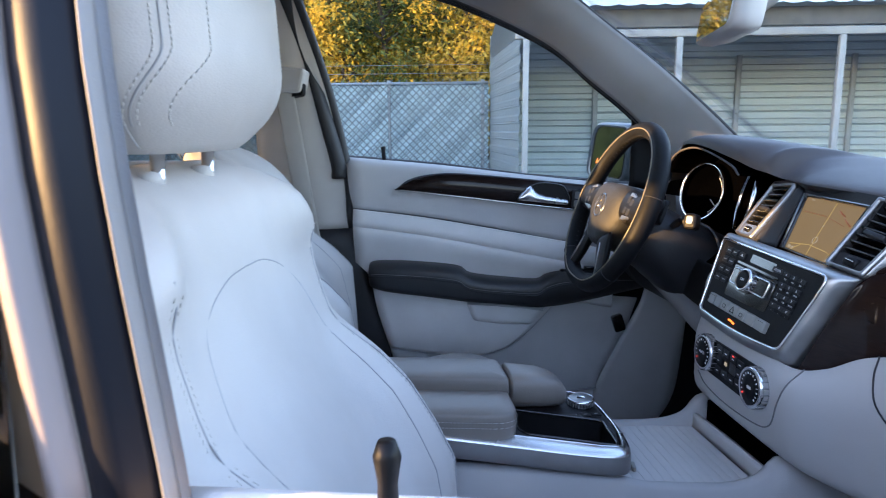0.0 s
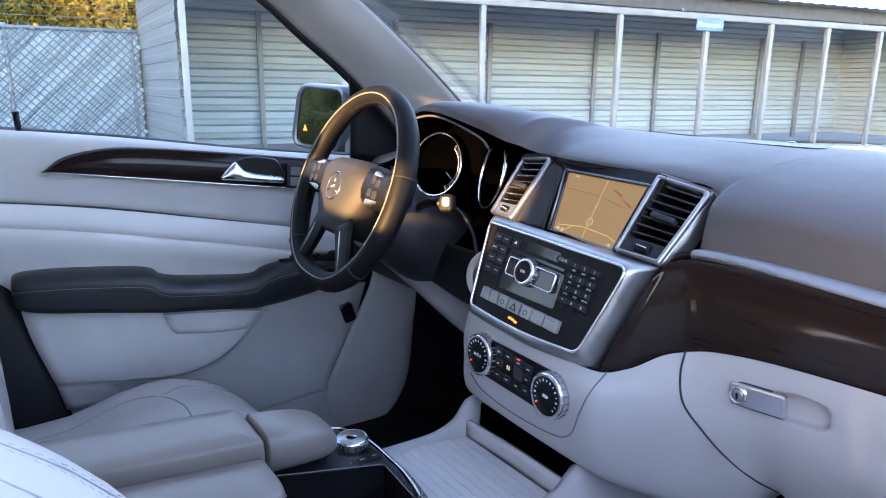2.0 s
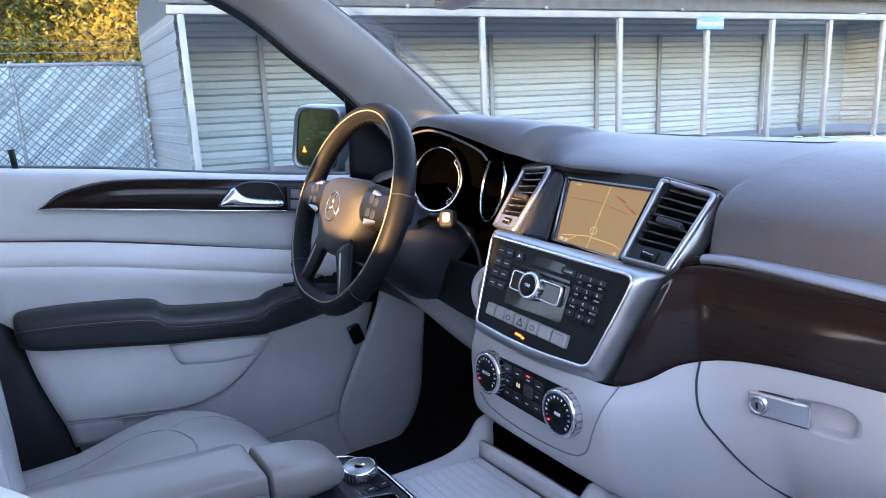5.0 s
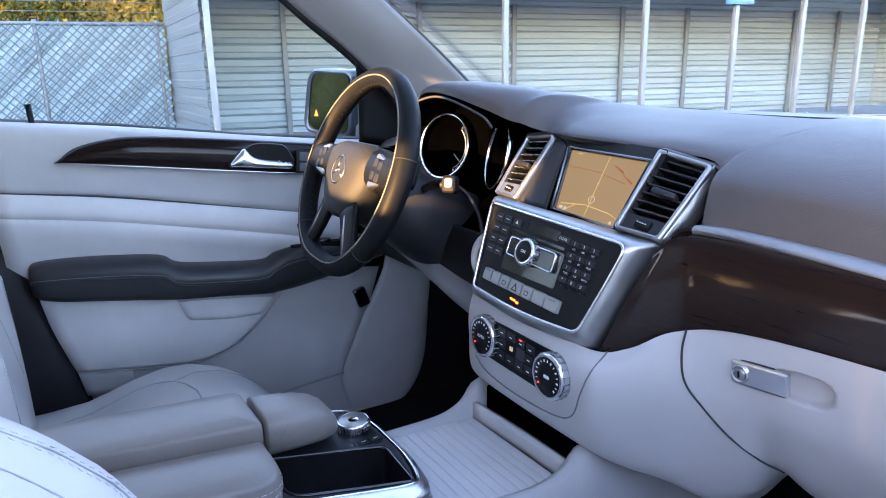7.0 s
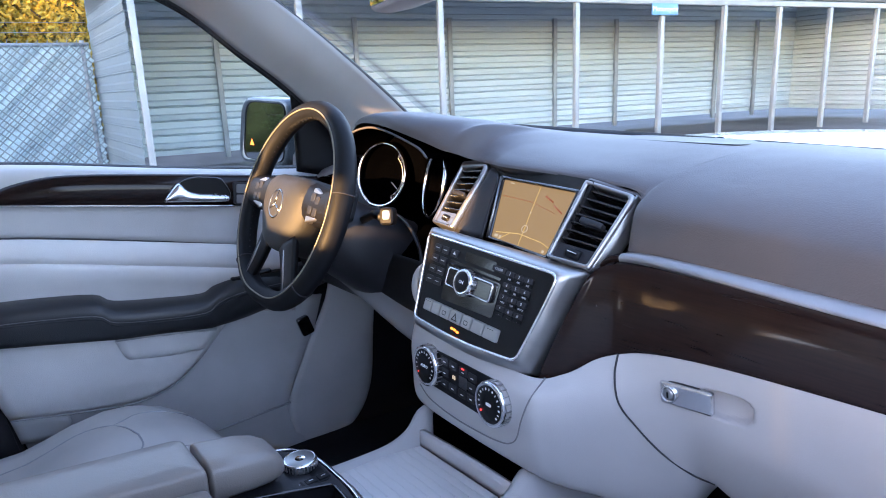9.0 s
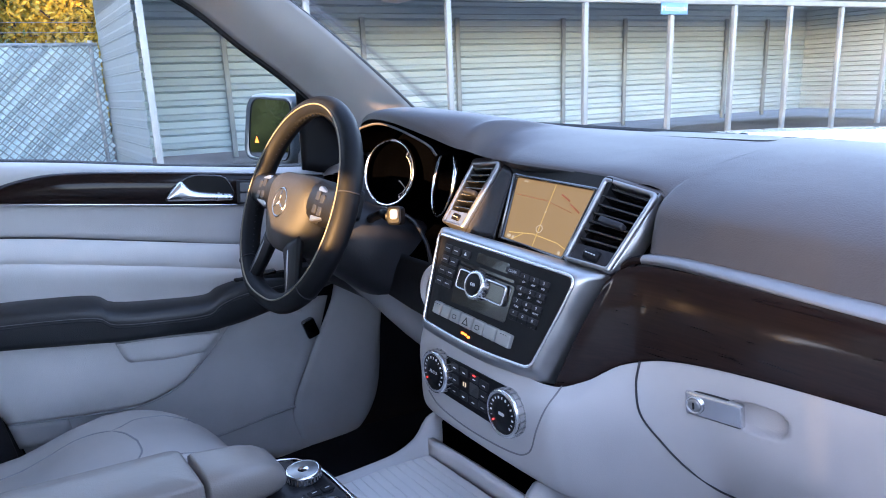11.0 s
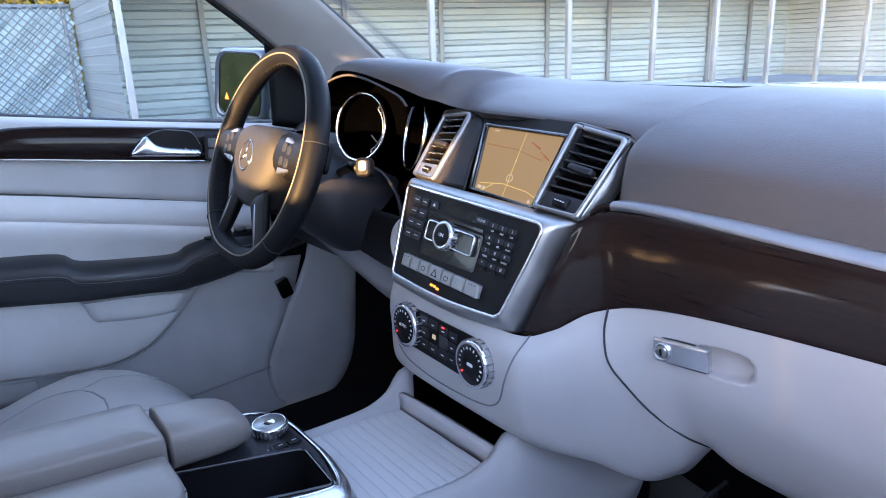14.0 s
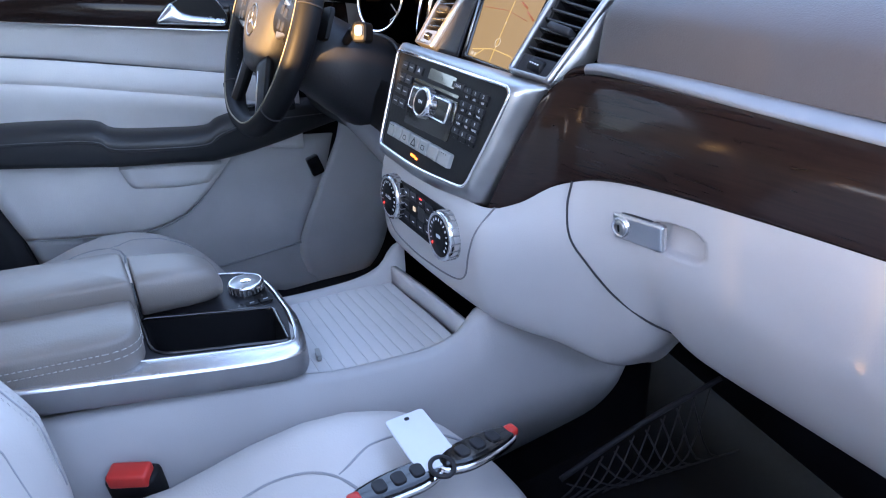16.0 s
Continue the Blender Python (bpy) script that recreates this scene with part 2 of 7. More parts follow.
BLACK = mat("black_plastic", (0.0035, 0.0035, 0.0045), 0.5, var=0.2, bump=0.2, spec=0.24)
# near-zero black: hides sunlight on the instruments and fills the cubby's shade
DEEP = mat("deep_recess_black", (0.0005, 0.0005, 0.0007), 0.9, var=0.2, bump=0.1, spec=0.0)
DARK = mat("charcoal_plastic", (0.015, 0.015, 0.018), 0.5, var=0.1, bump=0.25, spec=0.4)
GLOSS = mat("piano_black", (0.006, 0.006, 0.007), 0.12, var=0.1, bump=0, coat=0.6, rvar=0.04)
WOOD = wood_mat()
SILVER = mat("brushed_silver", (0.37, 0.366, 0.362), 0.36, metal=0.95, var=0.05, scale=30, fine=900, bump=0.08)
ALU = mat("satin_aluminium", (0.31, 0.31, 0.318), 0.45, metal=0.8, var=0.04, scale=30, fine=900, bump=0.06)
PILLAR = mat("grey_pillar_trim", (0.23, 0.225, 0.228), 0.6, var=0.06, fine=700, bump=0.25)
LOWER = mat("slate_door_plastic", (0.46, 0.455, 0.46), 0.55, var=0.06, fine=700, bump=0.22)
KNEE = mat("slate_plastic", (0.16, 0.158, 0.162), 0.55, var=0.06, fine=700, bump=0.22)
CHROME = mat("chrome", (0.82, 0.82, 0.83), 0.1, metal=1.0, var=0.03, bump=0, rvar=0.05)
SWITCH = mat("silver_switch", (0.34, 0.335, 0.32), 0.45, metal=0.5, var=0.05, fine=900, bump=0.1)
SATIN = mat("satin_chrome", (0.74, 0.74, 0.75), 0.27, metal=1.0, var=0.03, bump=0, rvar=0.04)
BADGE = mat("dark_chrome", (0.24, 0.235, 0.23), 0.25, metal=1.0, var=0.05, bump=0)
KEY_PRINT = mat("grey_key_print", (0.42, 0.42, 0.43), 0.6, var=0.05, bump=0)
CARPET = mat("black_carpet", (0.009, 0.010, 0.014), 0.95, var=0.3, fine=900, bump=0.9, spec=0.1)
TRIM_BEIGE = mat("grey_beige_trim", (0.52, 0.48, 0.44), 0.7, var=0.05, fine=800, bump=0.3)
LINER = mat("headliner_cloth", (0.80, 0.78, 0.75), 0.9, var=0.05, fine=900, bump=0.4)
RUBBER = mat("black_rubber", (0.014, 0.014, 0.016), 0.55, var=0.2, bump=0.2)
BELT = mat("seat_belt_webbing", (0.42, 0.39, 0.35), 0.75, var=0.05, fine=1400, bump=0.5)
DOOR_SEAM = mat("grey_seam", (0.17, 0.168, 0.172), 0.8, var=0.1, bump=0.1)
STITCH = mat("pale_thread", (0.55, 0.53, 0.50), 0.8, var=0.1, bump=0.2)
SEAM = mat("seam_shadow", (0.36, 0.36, 0.37), 0.8, var=0.1, bump=0.1)
GAP = mat("dark_gap", (0.03, 0.03, 0.035), 0.8, var=0.1, bump=0.1)
MARK = mat("white_print", (0.75, 0.75, 0.75), 0.6, var=0.05, bump=0)
PAINT = mat("pale_silver_paint", (0.27, 0.28, 0.29), 0.32, metal=0.35, coat=1.0, var=0.03, bump=0, rvar=0.04)
DOOR_FRAME = mat("blue_black_frame", (0.006, 0.008, 0.014), 0.5, var=0.1, bump=0.1, spec=0.25)
MIRROR_PAINT = mat("blue_grey_paint", (0.070, 0.090, 0.104), 0.35, metal=0.2, coat=0.5, var=0.03, bump=0, rvar=0.04)
GLASS = pane("window_glass", (0.95, 0.98, 0.975), 0.6)
GLASS_PRIVACY = pane("privacy_glass", (0.16, 0.17, 0.17), 1.0)
GLASS_DARK = pane("tinted_glass", (0.55, 0.57, 0.56), 1.0)
ORANGE = glow("orange_light", (1.0, 0.20, 0.02), 0.35)
# faint glow added so the scale marks show under the dark hood
DIAL_GLOW = glow("white_dial_glow", (0.8, 0.85, 0.9), 0.022)
RED_LIGHT = glow("red_light", (1.0, 0.05, 0.04), 0.25)
RED = mat("red_plastic", (0.62, 0.035, 0.025), 0.35, var=0.06, bump=0.05)
PAPER = mat("white_card", (0.72, 0.74, 0.78), 0.55, var=0.04, bump=0.05)
MIRROR = mat("mirror_glass", (0.85, 0.86, 0.87), 0.02, metal=1.0, var=0.01, bump=0, rvar=0.01)
# the amber in this glow also carries the sun's gold on the screen
SCREEN = glow("map_beige", (0.62, 0.43, 0.16), 0.040)
MAP_ROAD = glow("map_road", (0.85, 0.62, 0.18), 0.060)
MAP_RED = glow("map_route", (0.55, 0.16, 0.05), 0.045)
MAP_PALE = glow("map_symbol", (0.80, 0.74, 0.50), 0.057)

# ---- outside: ground, fence, shelter, woods ----
ASPHALT = mat("asphalt", (0.085, 0.085, 0.088), 0.9, var=0.25, scale=0.6, fine=60, bump=0.6)
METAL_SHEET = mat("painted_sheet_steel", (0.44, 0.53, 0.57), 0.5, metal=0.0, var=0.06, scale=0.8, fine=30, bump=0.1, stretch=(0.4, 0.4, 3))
# same steel darkened, so the side wall's shade sits in its colour
METAL_SHADED = mat("shaded_sheet_steel", (0.13, 0.175, 0.20), 0.5, var=0.06, scale=0.8, fine=30, bump=0.1)
GALV = mat("galvanised_steel", (0.27, 0.30, 0.32), 0.5, metal=0.2, var=0.08, scale=4, bump=0.1)
ROOF_METAL = mat("pale_roof_sheet", (0.62, 0.66, 0.68), 0.45, metal=0.2, var=0.05, scale=2, bump=0.1)
FENCE_SLAT = mat("pale_blue_slat", (0.42, 0.58, 0.65), 0.5, var=0.14, scale=9, fine=60, bump=0.15)
SIGN_BLUE = mat("blue_sign", (0.10, 0.28, 0.55), 0.45, var=0.05, bump=0.05)

bm = bmesh.new()
bmesh.ops.create_grid(bm, x_segments=24, y_segments=24, size=400)
solid("ground", bm, ASPHALT, "dark grey worn asphalt of a yard", "asphalt", kind="structure")

FY, BY, EZ = 8.75, 11.9, 2.45      # front line, back wall and eaves of the shelter


def ribbed(p0, p1, z0, z1, pitch=0.30, depth=0.035, out=(0, -1, 0)):
    """Sheet metal with horizontal ribs between two plan points."""
    a, b, o = Vector((*p0, 0)), Vector((*p1, 0)), Vector(out)
    z, prof = z0, []
    while z < z1 - 1e-6:
        for dz, d in ((0, 0.0), (0.11, 0.0), (0.135, depth), (0.150, depth * 0.4), (0.165, depth * 0.8), (0.25, depth), (0.285, 0.0)):
            if z + dz * pitch / 0.30 <= z1:
                prof.append((z + dz * pitch / 0.30, d))
        z += pitch
    prof.append((z1, 0.0))
    rows = [[p + o * d + Vector((0, 0, zz)) for zz, d in prof] for p in (a, a.lerp(b, 0.5), b)]
    bm = skin(rows)
    for f in bm.faces:
        f.smooth = False
    return bm


shelter = thing("parking_shelter", (6, FY, 0), "open-fronted grey sheet-metal shelter with slim steel posts", "shelter")
part("back_wall", ribbed((-0.42, BY), (16.6, BY), 0.2, 2.90, 0.24, 0.060), METAL_SHEET, shelter, "pale ribbed sheet-metal wall")
part("end_wall", ribbed((16.6, BY), (16.6, FY), 0.2, 2.95, 0.24, 0.05, (-1, 0, 0)), METAL_SHEET, shelter, "ribbed end wall")
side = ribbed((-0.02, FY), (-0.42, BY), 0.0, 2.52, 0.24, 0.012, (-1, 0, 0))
part("side_wall", side, METAL_SHADED, shelter, "ribbed side wall, its shade put into a darker colour")
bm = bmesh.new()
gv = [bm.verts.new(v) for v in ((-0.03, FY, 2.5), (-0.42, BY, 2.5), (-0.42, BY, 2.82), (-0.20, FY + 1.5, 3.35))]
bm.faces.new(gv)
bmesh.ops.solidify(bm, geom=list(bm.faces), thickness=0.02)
part("gable", finish(bm, False), METAL_SHADED, shelter)
for px in (0.06, 2.15, 4.31, 6.86, 8.75, 10.32, 11.85, 13.41, 15.0, 16.5):
    part("post", box(Matrix.Translation((px, FY, EZ / 2)), 0.085, 0.085, EZ, 0.008), GALV, shelter)
for px in (1.51, 4.06, 6.07, 8.66, 10.38, 13.6, 15.05):
    part("stud", box(Matrix.Translation((px, BY - 0.07, 1.3)), 0.09, 0.07, 2.4, 0.006), GALV, shelter, "upright of the back wall")
part("beam", box(Matrix.Translation((8.2, FY, EZ + 0.05)), 16.6, 0.1, 0.11, 0.01), GALV, shelter)
part("fascia", box(Matrix.Translation((8.2, FY - 0.06, EZ + 0.24)), 16.8, 0.03, 0.24, 0.006), mat("dark_fascia", (0.10, 0.11, 0.12), 0.6), shelter, "dark fascia board")
rp = [(-0.25 + 0.1 * i, 0.02 if i % 3 == 0 else 0.0) for i in range(171)]
part("roof", skin([[Vector((x, yy, zz + d)) for x, d in rp] for yy, zz in ((FY - 0.35, EZ + 0.36), (FY + 1.5, EZ + 0.92), (BY + 0.2, EZ + 0.38))]), ROOF_METAL, shelter, "pale ribbed metal roof")
for px in (0.9, 3.1, 5.4, 8.1):
    part("bracket", box(Matrix.Translation((px, FY - 0.02, EZ + 0.13)), 0.05, 0.14, 0.05, 0.004), GALV, shelter)
sign = thing("sign", (8.75, FY - 0.06, 2.3), "small blue plate with white writing on a post", "sign")
part("plate", box(Matrix.Translation((8.75, FY - 0.07, 2.36)), 0.62, 0.02, 0.20, 0.008), SIGN_BLUE, sign)
letters("writing", "Motorcycle", 0.13, fr((8.75, FY - 0.083, 2.36), (1, 0, 0), (0, 0, 1)), MARK, sign)

FENCE_Y = 11.75
fence = thing("chain_link_fence", (-4, FENCE_Y, 0), "chain-link fence with pale blue diagonal privacy slats", "fence")
FX0, FX1, FTOP = -9.0, -0.45, 2.06
part("top_rail", tube([(FX0, FENCE_Y, FTOP), (FX1, FENCE_Y, FTOP)], 0.028), GALV, fence)
for px in (-8.8, -6.6, -4.3, -2.3, -0.55):
    part("post", tube([(px, FENCE_Y + 0.02, 0), (px, FENCE_Y + 0.02, FTOP + 0.06)], 0.035), GALV, fence)
bm = bmesh.new()


def bar(bm, a, b, w, d, axis=Vector((0, 1, 0))):
    a, b = Vector(a), Vector(b)
    t = (b - a).normalized()
    side = t.cross(axis).normalized() * (w / 2)
    q = axis * (d / 2)
    va = [bm.verts.new(p) for p in (a + side + q, a - side + q, a - side - q, a + side - q)]
    vb = [bm.verts.new(p) for p in (b + side + q, b - side + q, b - side - q, b + side - q)]
    for i in range(4):
        bm.faces.new((va[i], va[(i + 1) % 4], vb[(i + 1) % 4], vb[i]))
    bm.faces.new(va), bm.faces.new(list(reversed(vb)))


step = 0.135
for sgn in (1, -1):
    x = FX0 - 2.1
    while x < FX1 + 2.1:
        z0, z1 = 0.0, FTOP
        xa, xb = (x, x + FTOP) if sgn > 0 else (x, x - FTOP)
        ta, tb = 0.0, 1.0
        for lim, up in ((FX0, False), (FX1, True)):
            fa, fb = (xa - lim), (xb - lim)
            if up:
                fa, fb = -fa, -fb
            if fa < 0 and fb < 0:
                ta, tb = 1, 0
                break
            if fa < 0:
                ta = max(ta, fa / (fa - fb))
            if fb < 0:
                tb = min(tb, fa / (fa - fb))
        if tb > ta:
            bar(bm, (xa + (xb - xa) * ta, FENCE_Y - 0.03, FTOP * ta), (xa + (xb - xa) * tb, FENCE_Y - 0.03, FTOP * tb), 0.020, 0.012)
        x += step
for i in range(int((FX1 - FX0) / step)):
    x = FX0 + i * step
    bar(bm, (x, FENCE_Y, FTOP), (x + 0.02, FENCE_Y, FTOP + 0.07), 0.012, 0.012)
tagged(part("wire_mesh", finish(bm, False), mat("weathered_wire", (0.15, 0.20, 0.235), 0.6), fence), kind="stuff")
rnd = random.Random(4)
x, k_ = FX0 - 2.1, 0
slats = bmesh.new()
while x < FX1:
    a, b = max(0.0, (FX0 - x) / FTOP), min(1.0, (FX1 - x) / FTOP)
    if b > a:
        off = rnd.uniform(-0.004, 0.004)
        bar(slats, (x + FTOP * a, FENCE_Y + 0.01 + off, FTOP * a), (x + FTOP * b, FENCE_Y + 0.01 - off, FTOP * b - 0.02), (0.13 if k_ % 5 == 0 else rnd.uniform(0.060, 0.080)), 0.004)
    x += step
    k_ += 1
tagged(part("slat", finish(slats, False), FENCE_SLAT, fence, "pale blue plastic slats woven diagonally"), kind="stuff")
part("backing", box(Matrix.Translation(((FX0 + FX1) / 2, FENCE_Y + 0.05, FTOP / 2)), FX1 - FX0, 0.006, FTOP - 0.05), mat("fence_screen", (0.27, 0.38, 0.43), 0.7, var=0.2, scale=5), fence, "weathered blue-grey screen behind the mesh")
for dz in (0.18, 0.33):
    part("wire", tube([(FX0, FENCE_Y, FTOP + dz), (FX1, FENCE_Y, FTOP + dz)], 0.004, 4), GALV, fence)

LEAF = mat("autumn_leaf", (0.42, 0.29, 0.030), 0.6, var=0.4, scale=1.2, bump=0, color2=(0.085, 0.10, 0.018))
LEAF2 = mat("green_leaf", (0.075, 0.10, 0.022), 0.6, var=0.5, scale=1.0, bump=0, color2=(0.018, 0.034, 0.010))
for lm in (LEAF, LEAF2):
    t_ = lm.node_tree
    b = t_.nodes["Principled BSDF"]
    tl_, ms_ = t_.nodes.new("ShaderNodeBsdfTranslucent"), t_.nodes.new("ShaderNodeMixShader")
    ms_.inputs[0].default_value = 0.45
    t_.links.new(b.inputs["Base Color"].links[0].from_socket, tl_.inputs[0])
    t_.links.new(b.outputs[0], ms_.inputs[1])
    t_.links.new(tl_.outputs[0], ms_.inputs[2])
    t_.links.new(ms_.outputs[0], t_.nodes["Material Output"].inputs[0])
BARK = mat("grey_bark", (0.075, 0.058, 0.045), 0.95, var=0.35, scale=3, fine=40, bump=0.8, stretch=(3, 3, 0.5))


def tree(seed, x, y, h, leaf, spread=2.2, n=2400, low=0.22):
    r = random.Random(seed)
    t = thing("tree", (x, y, 0), "tall tree with yellow-green autumn leaves behind the fence" if leaf is LEAF else "tall dark green tree in the woods", "tree", "woods behind the yard")
    top = Vector((x + r.uniform(-0.5, 0.5), y + r.uniform(-0.4, 0.4), h))
    path = spl([(x, y, -0.1), (x + r.uniform(-0.15, 0.15), y, h * 0.35), (x + r.uniform(-0.3, 0.3), y, h * 0.7), top], 4)
    bms = [tube(path, [0.17 * h / 9 * (1 - 0.85 * i / (len(path) - 1)) for i in range(len(path))], 8)]
    clumps = []
    for k in range(16):
        f = r.uniform(low, 0.97)
        p = path[int(f * (len(path) - 1))]
        ang = r.uniform(0, 6.283)
        ln = spread * (1.15 - f * 0.75) * r.uniform(0.6, 1.1)
        e = p + Vector((math.cos(ang) * ln, math.sin(ang) * ln, ln * r.uniform(0.1, 0.5)))
        bms.append(tube(spl([p, p.lerp(e, 0.5) + Vector((0, 0, 0.12)), e], 3), [0.05, 0.045, 0.04, 0.03, 0.025, 0.018, 0.01], 5))
        clumps += [(p.lerp(e, q), 0.30 + 0.35 * r.random()) for q in (0.45, 0.7, 1.0)]
    part("trunk", join(*bms), BARK, t)
    verts, faces = [], []
    for i in range(n):
        c, rad = r.choice(clumps)
        d = Vector((r.gauss(0, 1), r.gauss(0, 1), r.gauss(0, 0.8))) * rad * 0.75
        o = c + d
        a = Vector((r.uniform(-1, 1), r.uniform(-1, 1), r.uniform(-1, 1))).normalized()
        b = a.orthogonal().normalized()
        s = r.uniform(0.035, 0.085)
        k = len(verts)
        verts += [o - a * s, o + b * s * 0.5, o + a * s, o - b * s * 0.5]
        faces.append((k, k + 1, k + 2, k + 3))
    me = bpy.data.meshes.new("crown")
    me.from_pydata([tuple(v) for v in verts], [], faces)
    me.materials.append(leaf)
    ob = new("crown", me)
    ob.parent = t
    ob.matrix_parent_inverse = t.matrix_world.inverted()
    tagged(ob, kind="stuff")
    return t


rt = random.Random(11)
for i in range(15):
    tree(100 + i, -11.5 + i * 0.95 + rt.uniform(-0.3, 0.3), 15.4 + rt.uniform(0, 3.0), rt.uniform(4.6, 6.8), LEAF if i % 3 else LEAF2, 2.2, 9000, 0.12)
for i in range(12):
    tree(140 + i, -16 + i * 1.7 + rt.uniform(-0.5, 0.5), 19 + rt.uniform(0, 3), rt.uniform(6.0, 8.5), LEAF2 if i % 2 else LEAF, 2.6, 8000, 0.1)

# the woods go on behind the car's tail and stand in the mirror
# the unseen tall ones are placed to keep low sun off shelter and fence
for i in range(24):
    tree(180 + i, -24 - 5 * (i % 2) - rt.uniform(0, 2), -6.5 + i * 1.05, rt.uniform(9, 12) if i < 12 else rt.uniform(4.6, 6.0), LEAF if i % 2 else LEAF2, 2.0, 2600, 0.06)
WOODS = mat("far_woods", (0.040, 0.042, 0.014), 0.95, var=0.6, scale=0.7, fine=6, bump=0.8, spec=0.1, color2=(0.010, 0.012, 0.006))
# unseen sheet behind them, tall where it must stop the sun
solid("backdrop", sheet([[(-35 - 0.02 * y * y * 0.2, y, z) for z in (-0.2, 4.0, (13.0 if y < 3.5 else 6.0) + 0.7 * math.sin(y * 0.9) + 0.5 * math.sin(y * 2.3))] for y in range(-9, 32, 2)], 3, 3, 0.3), WOODS, "unseen dark woods sheet that blocks the low sun", "woods", kind="structure")
solid("backdrop", sheet([[(x, 27 - 0.012 * x * x * (1 if x < 0 else 0.2), z) for z in (-0.2, 2.5, (6.5 if x < 2 else 4.0) + 0.7 * math.sin(x * 0.9) + 0.5 * math.sin(x * 2.3))] for x in range(-34, 50, 3)], 3, 3, 0.3), WOODS, "dark line of distant woods", "woods", kind="structure")

# unseen wall added to cut sky and low sun on the passenger's side
solid("blocking_wall", join(box(Matrix.Translation((-10.2, -4.75, 1.6)), 4.4, 0.25, 3.2, 0.02), box(Matrix.Translation((2.5, -4.75, 0.85)), 21.0, 0.25, 1.7, 0.02)), mat("weathered_render", (0.34, 0.33, 0.32), 0.9, var=0.12, scale=0.7, fine=40, bump=0.5), "unseen plain grey wall added to block sky and low sun", "wall", kind="structure")

# ---- the car's shell round the cabin ----
tagged(part("floor", box(Matrix.Translation((-0.6, 0, 0.40)), 2.9, 1.48, 0.06, 0.01), CARPET), "black carpeted footwell floor of the car", "floor", kind="structure")
part_roof = sheet([[(-2.3, y, 1.62 - 0.03 * (y / 0.6) ** 2), (-1.4, y, 1.70 - 0.03 * (y / 0.6) ** 2), (-0.6, y, 1.665 - 0.03 * (y / 0.6) ** 2), (-0.30 - 0.05 * abs(y), y, 1.60 - 0.03 * (y / 0.6) ** 2)] for y in (-0.64, -0.3, 0, 0.3, 0.64)], 6, 4, 0.04)
tagged(part("ceiling", part_roof, LINER), "pale grey cloth headliner", "ceiling", kind="structure")
# driver's windscreen pillar
ap = thing("windscreen_pillar", (0.1, 0.62, 1.1), "grey trim of the sloping windscreen pillar", "pillar", kind="structure")
apc = [[(0.235, 0.66, 1.06), (0.13, 0.675, 1.02), (0.10, 0.70, 1.00)], [(0.084, 0.62, 1.206), (-0.03, 0.635, 1.215), (-0.126, 0.65, 1.235)], [(-0.06, 0.605, 1.33), (-0.16, 0.61, 1.335), (-0.255, 0.635, 1.342)], [(-0.209, 0.60, 1.446), (-0.30, 0.60, 1.446), (-0.384, 0.63, 1.442)], [(-0.42, 0.56, 1.60), (-0.52, 0.565, 1.57), (-0.62, 0.61, 1.545)], [(-0.55, 0.53, 1.68), (-0.70, 0.54, 1.63), (-0.80, 0.60, 1.58)]]
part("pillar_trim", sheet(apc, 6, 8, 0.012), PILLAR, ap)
part("windscreen_seal", tube(spl([r[0] for r in apc], 8), 0.006), RUBBER, ap)
part("door_seal", tube(spl([r[2] for r in apc], 8), 0.010), RUBBER, ap)
apo = [[(r[0][0] + 0.03, r[0][1] + 0.06, r[0][2] - 0.01), (r[2][0] + 0.02, r[2][1] + 0.10, r[2][2] - 0.01)] for r in apc]
part("outer_pillar", sheet(apo, 4, 8, 0.01), BLACK, ap)
# passenger's windscreen pillar mirrors it
ap2 = thing("windscreen_pillar", (0.3, -0.62, 1.1), "grey trim of the sloping windscreen pillar", "pillar", kind="structure")
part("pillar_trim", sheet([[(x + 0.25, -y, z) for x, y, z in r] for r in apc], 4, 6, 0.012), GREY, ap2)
# windscreen
ws = [[D(s, 0.46 - 0.10 * (s / 0.65) ** 2, 1.115), D(s, 0.20 - 0.10 * (s / 0.65) ** 2, 1.33), D(s, -0.22 - 0.06 * (s / 0.65) ** 2, 1.60)] for s in (-0.64, -0.32, 0, 0.32, 0.64)]
g = tagged(part("window_1", sheet(ws, 5, 5, 0.004), GLASS), "clear curved windscreen", "windscreen", kind="structure")
g.visible_shadow = False
# bonnet, front wings and scuttle
hood = thing("bonnet", (0.9, 0, 0.9), "pale silver painted bonnet with wipers at its rear edge", "bonnet")
hd = [[D(s, 0.54 - 0.10 * (s / 0.7) ** 2, 1.105 - 0.03 * (s / 0.7) ** 2), D(s, 0.9, 1.13 - 0.05 * (s / 0.7) ** 2), D(s, 1.3, 1.08 - 0.06 * (s / 0.7) ** 2), D(s, 1.6, 0.90 - 0.1 * (s / 0.7) ** 2)] for s in (-0.80, -0.5, -0.2, 0.2, 0.5, 0.80)]
part("panel", sheet(hd, 5, 5, 0.01), PAINT, hood)
part("scuttle", sheet([[D(s, 0.43 - 0.10 * (s / 0.65) ** 2, 1.09), D(s, 0.53 - 0.10 * (s / 0.65) ** 2, 1.075)] for s in (-0.68, -0.3, 0.3, 0.68)], 4, 4, 0.01), BLACK, hood)
for s0, s1 in ((-0.55, 0.05), (0.02, 0.58)):
    part("wiper", tube([D(s0, 0.47, 1.118), D(s1, 0.44 - 0.06 * (s1 / 0.6) ** 2, 1.112)], 0.007, 6), RUBBER, hood)
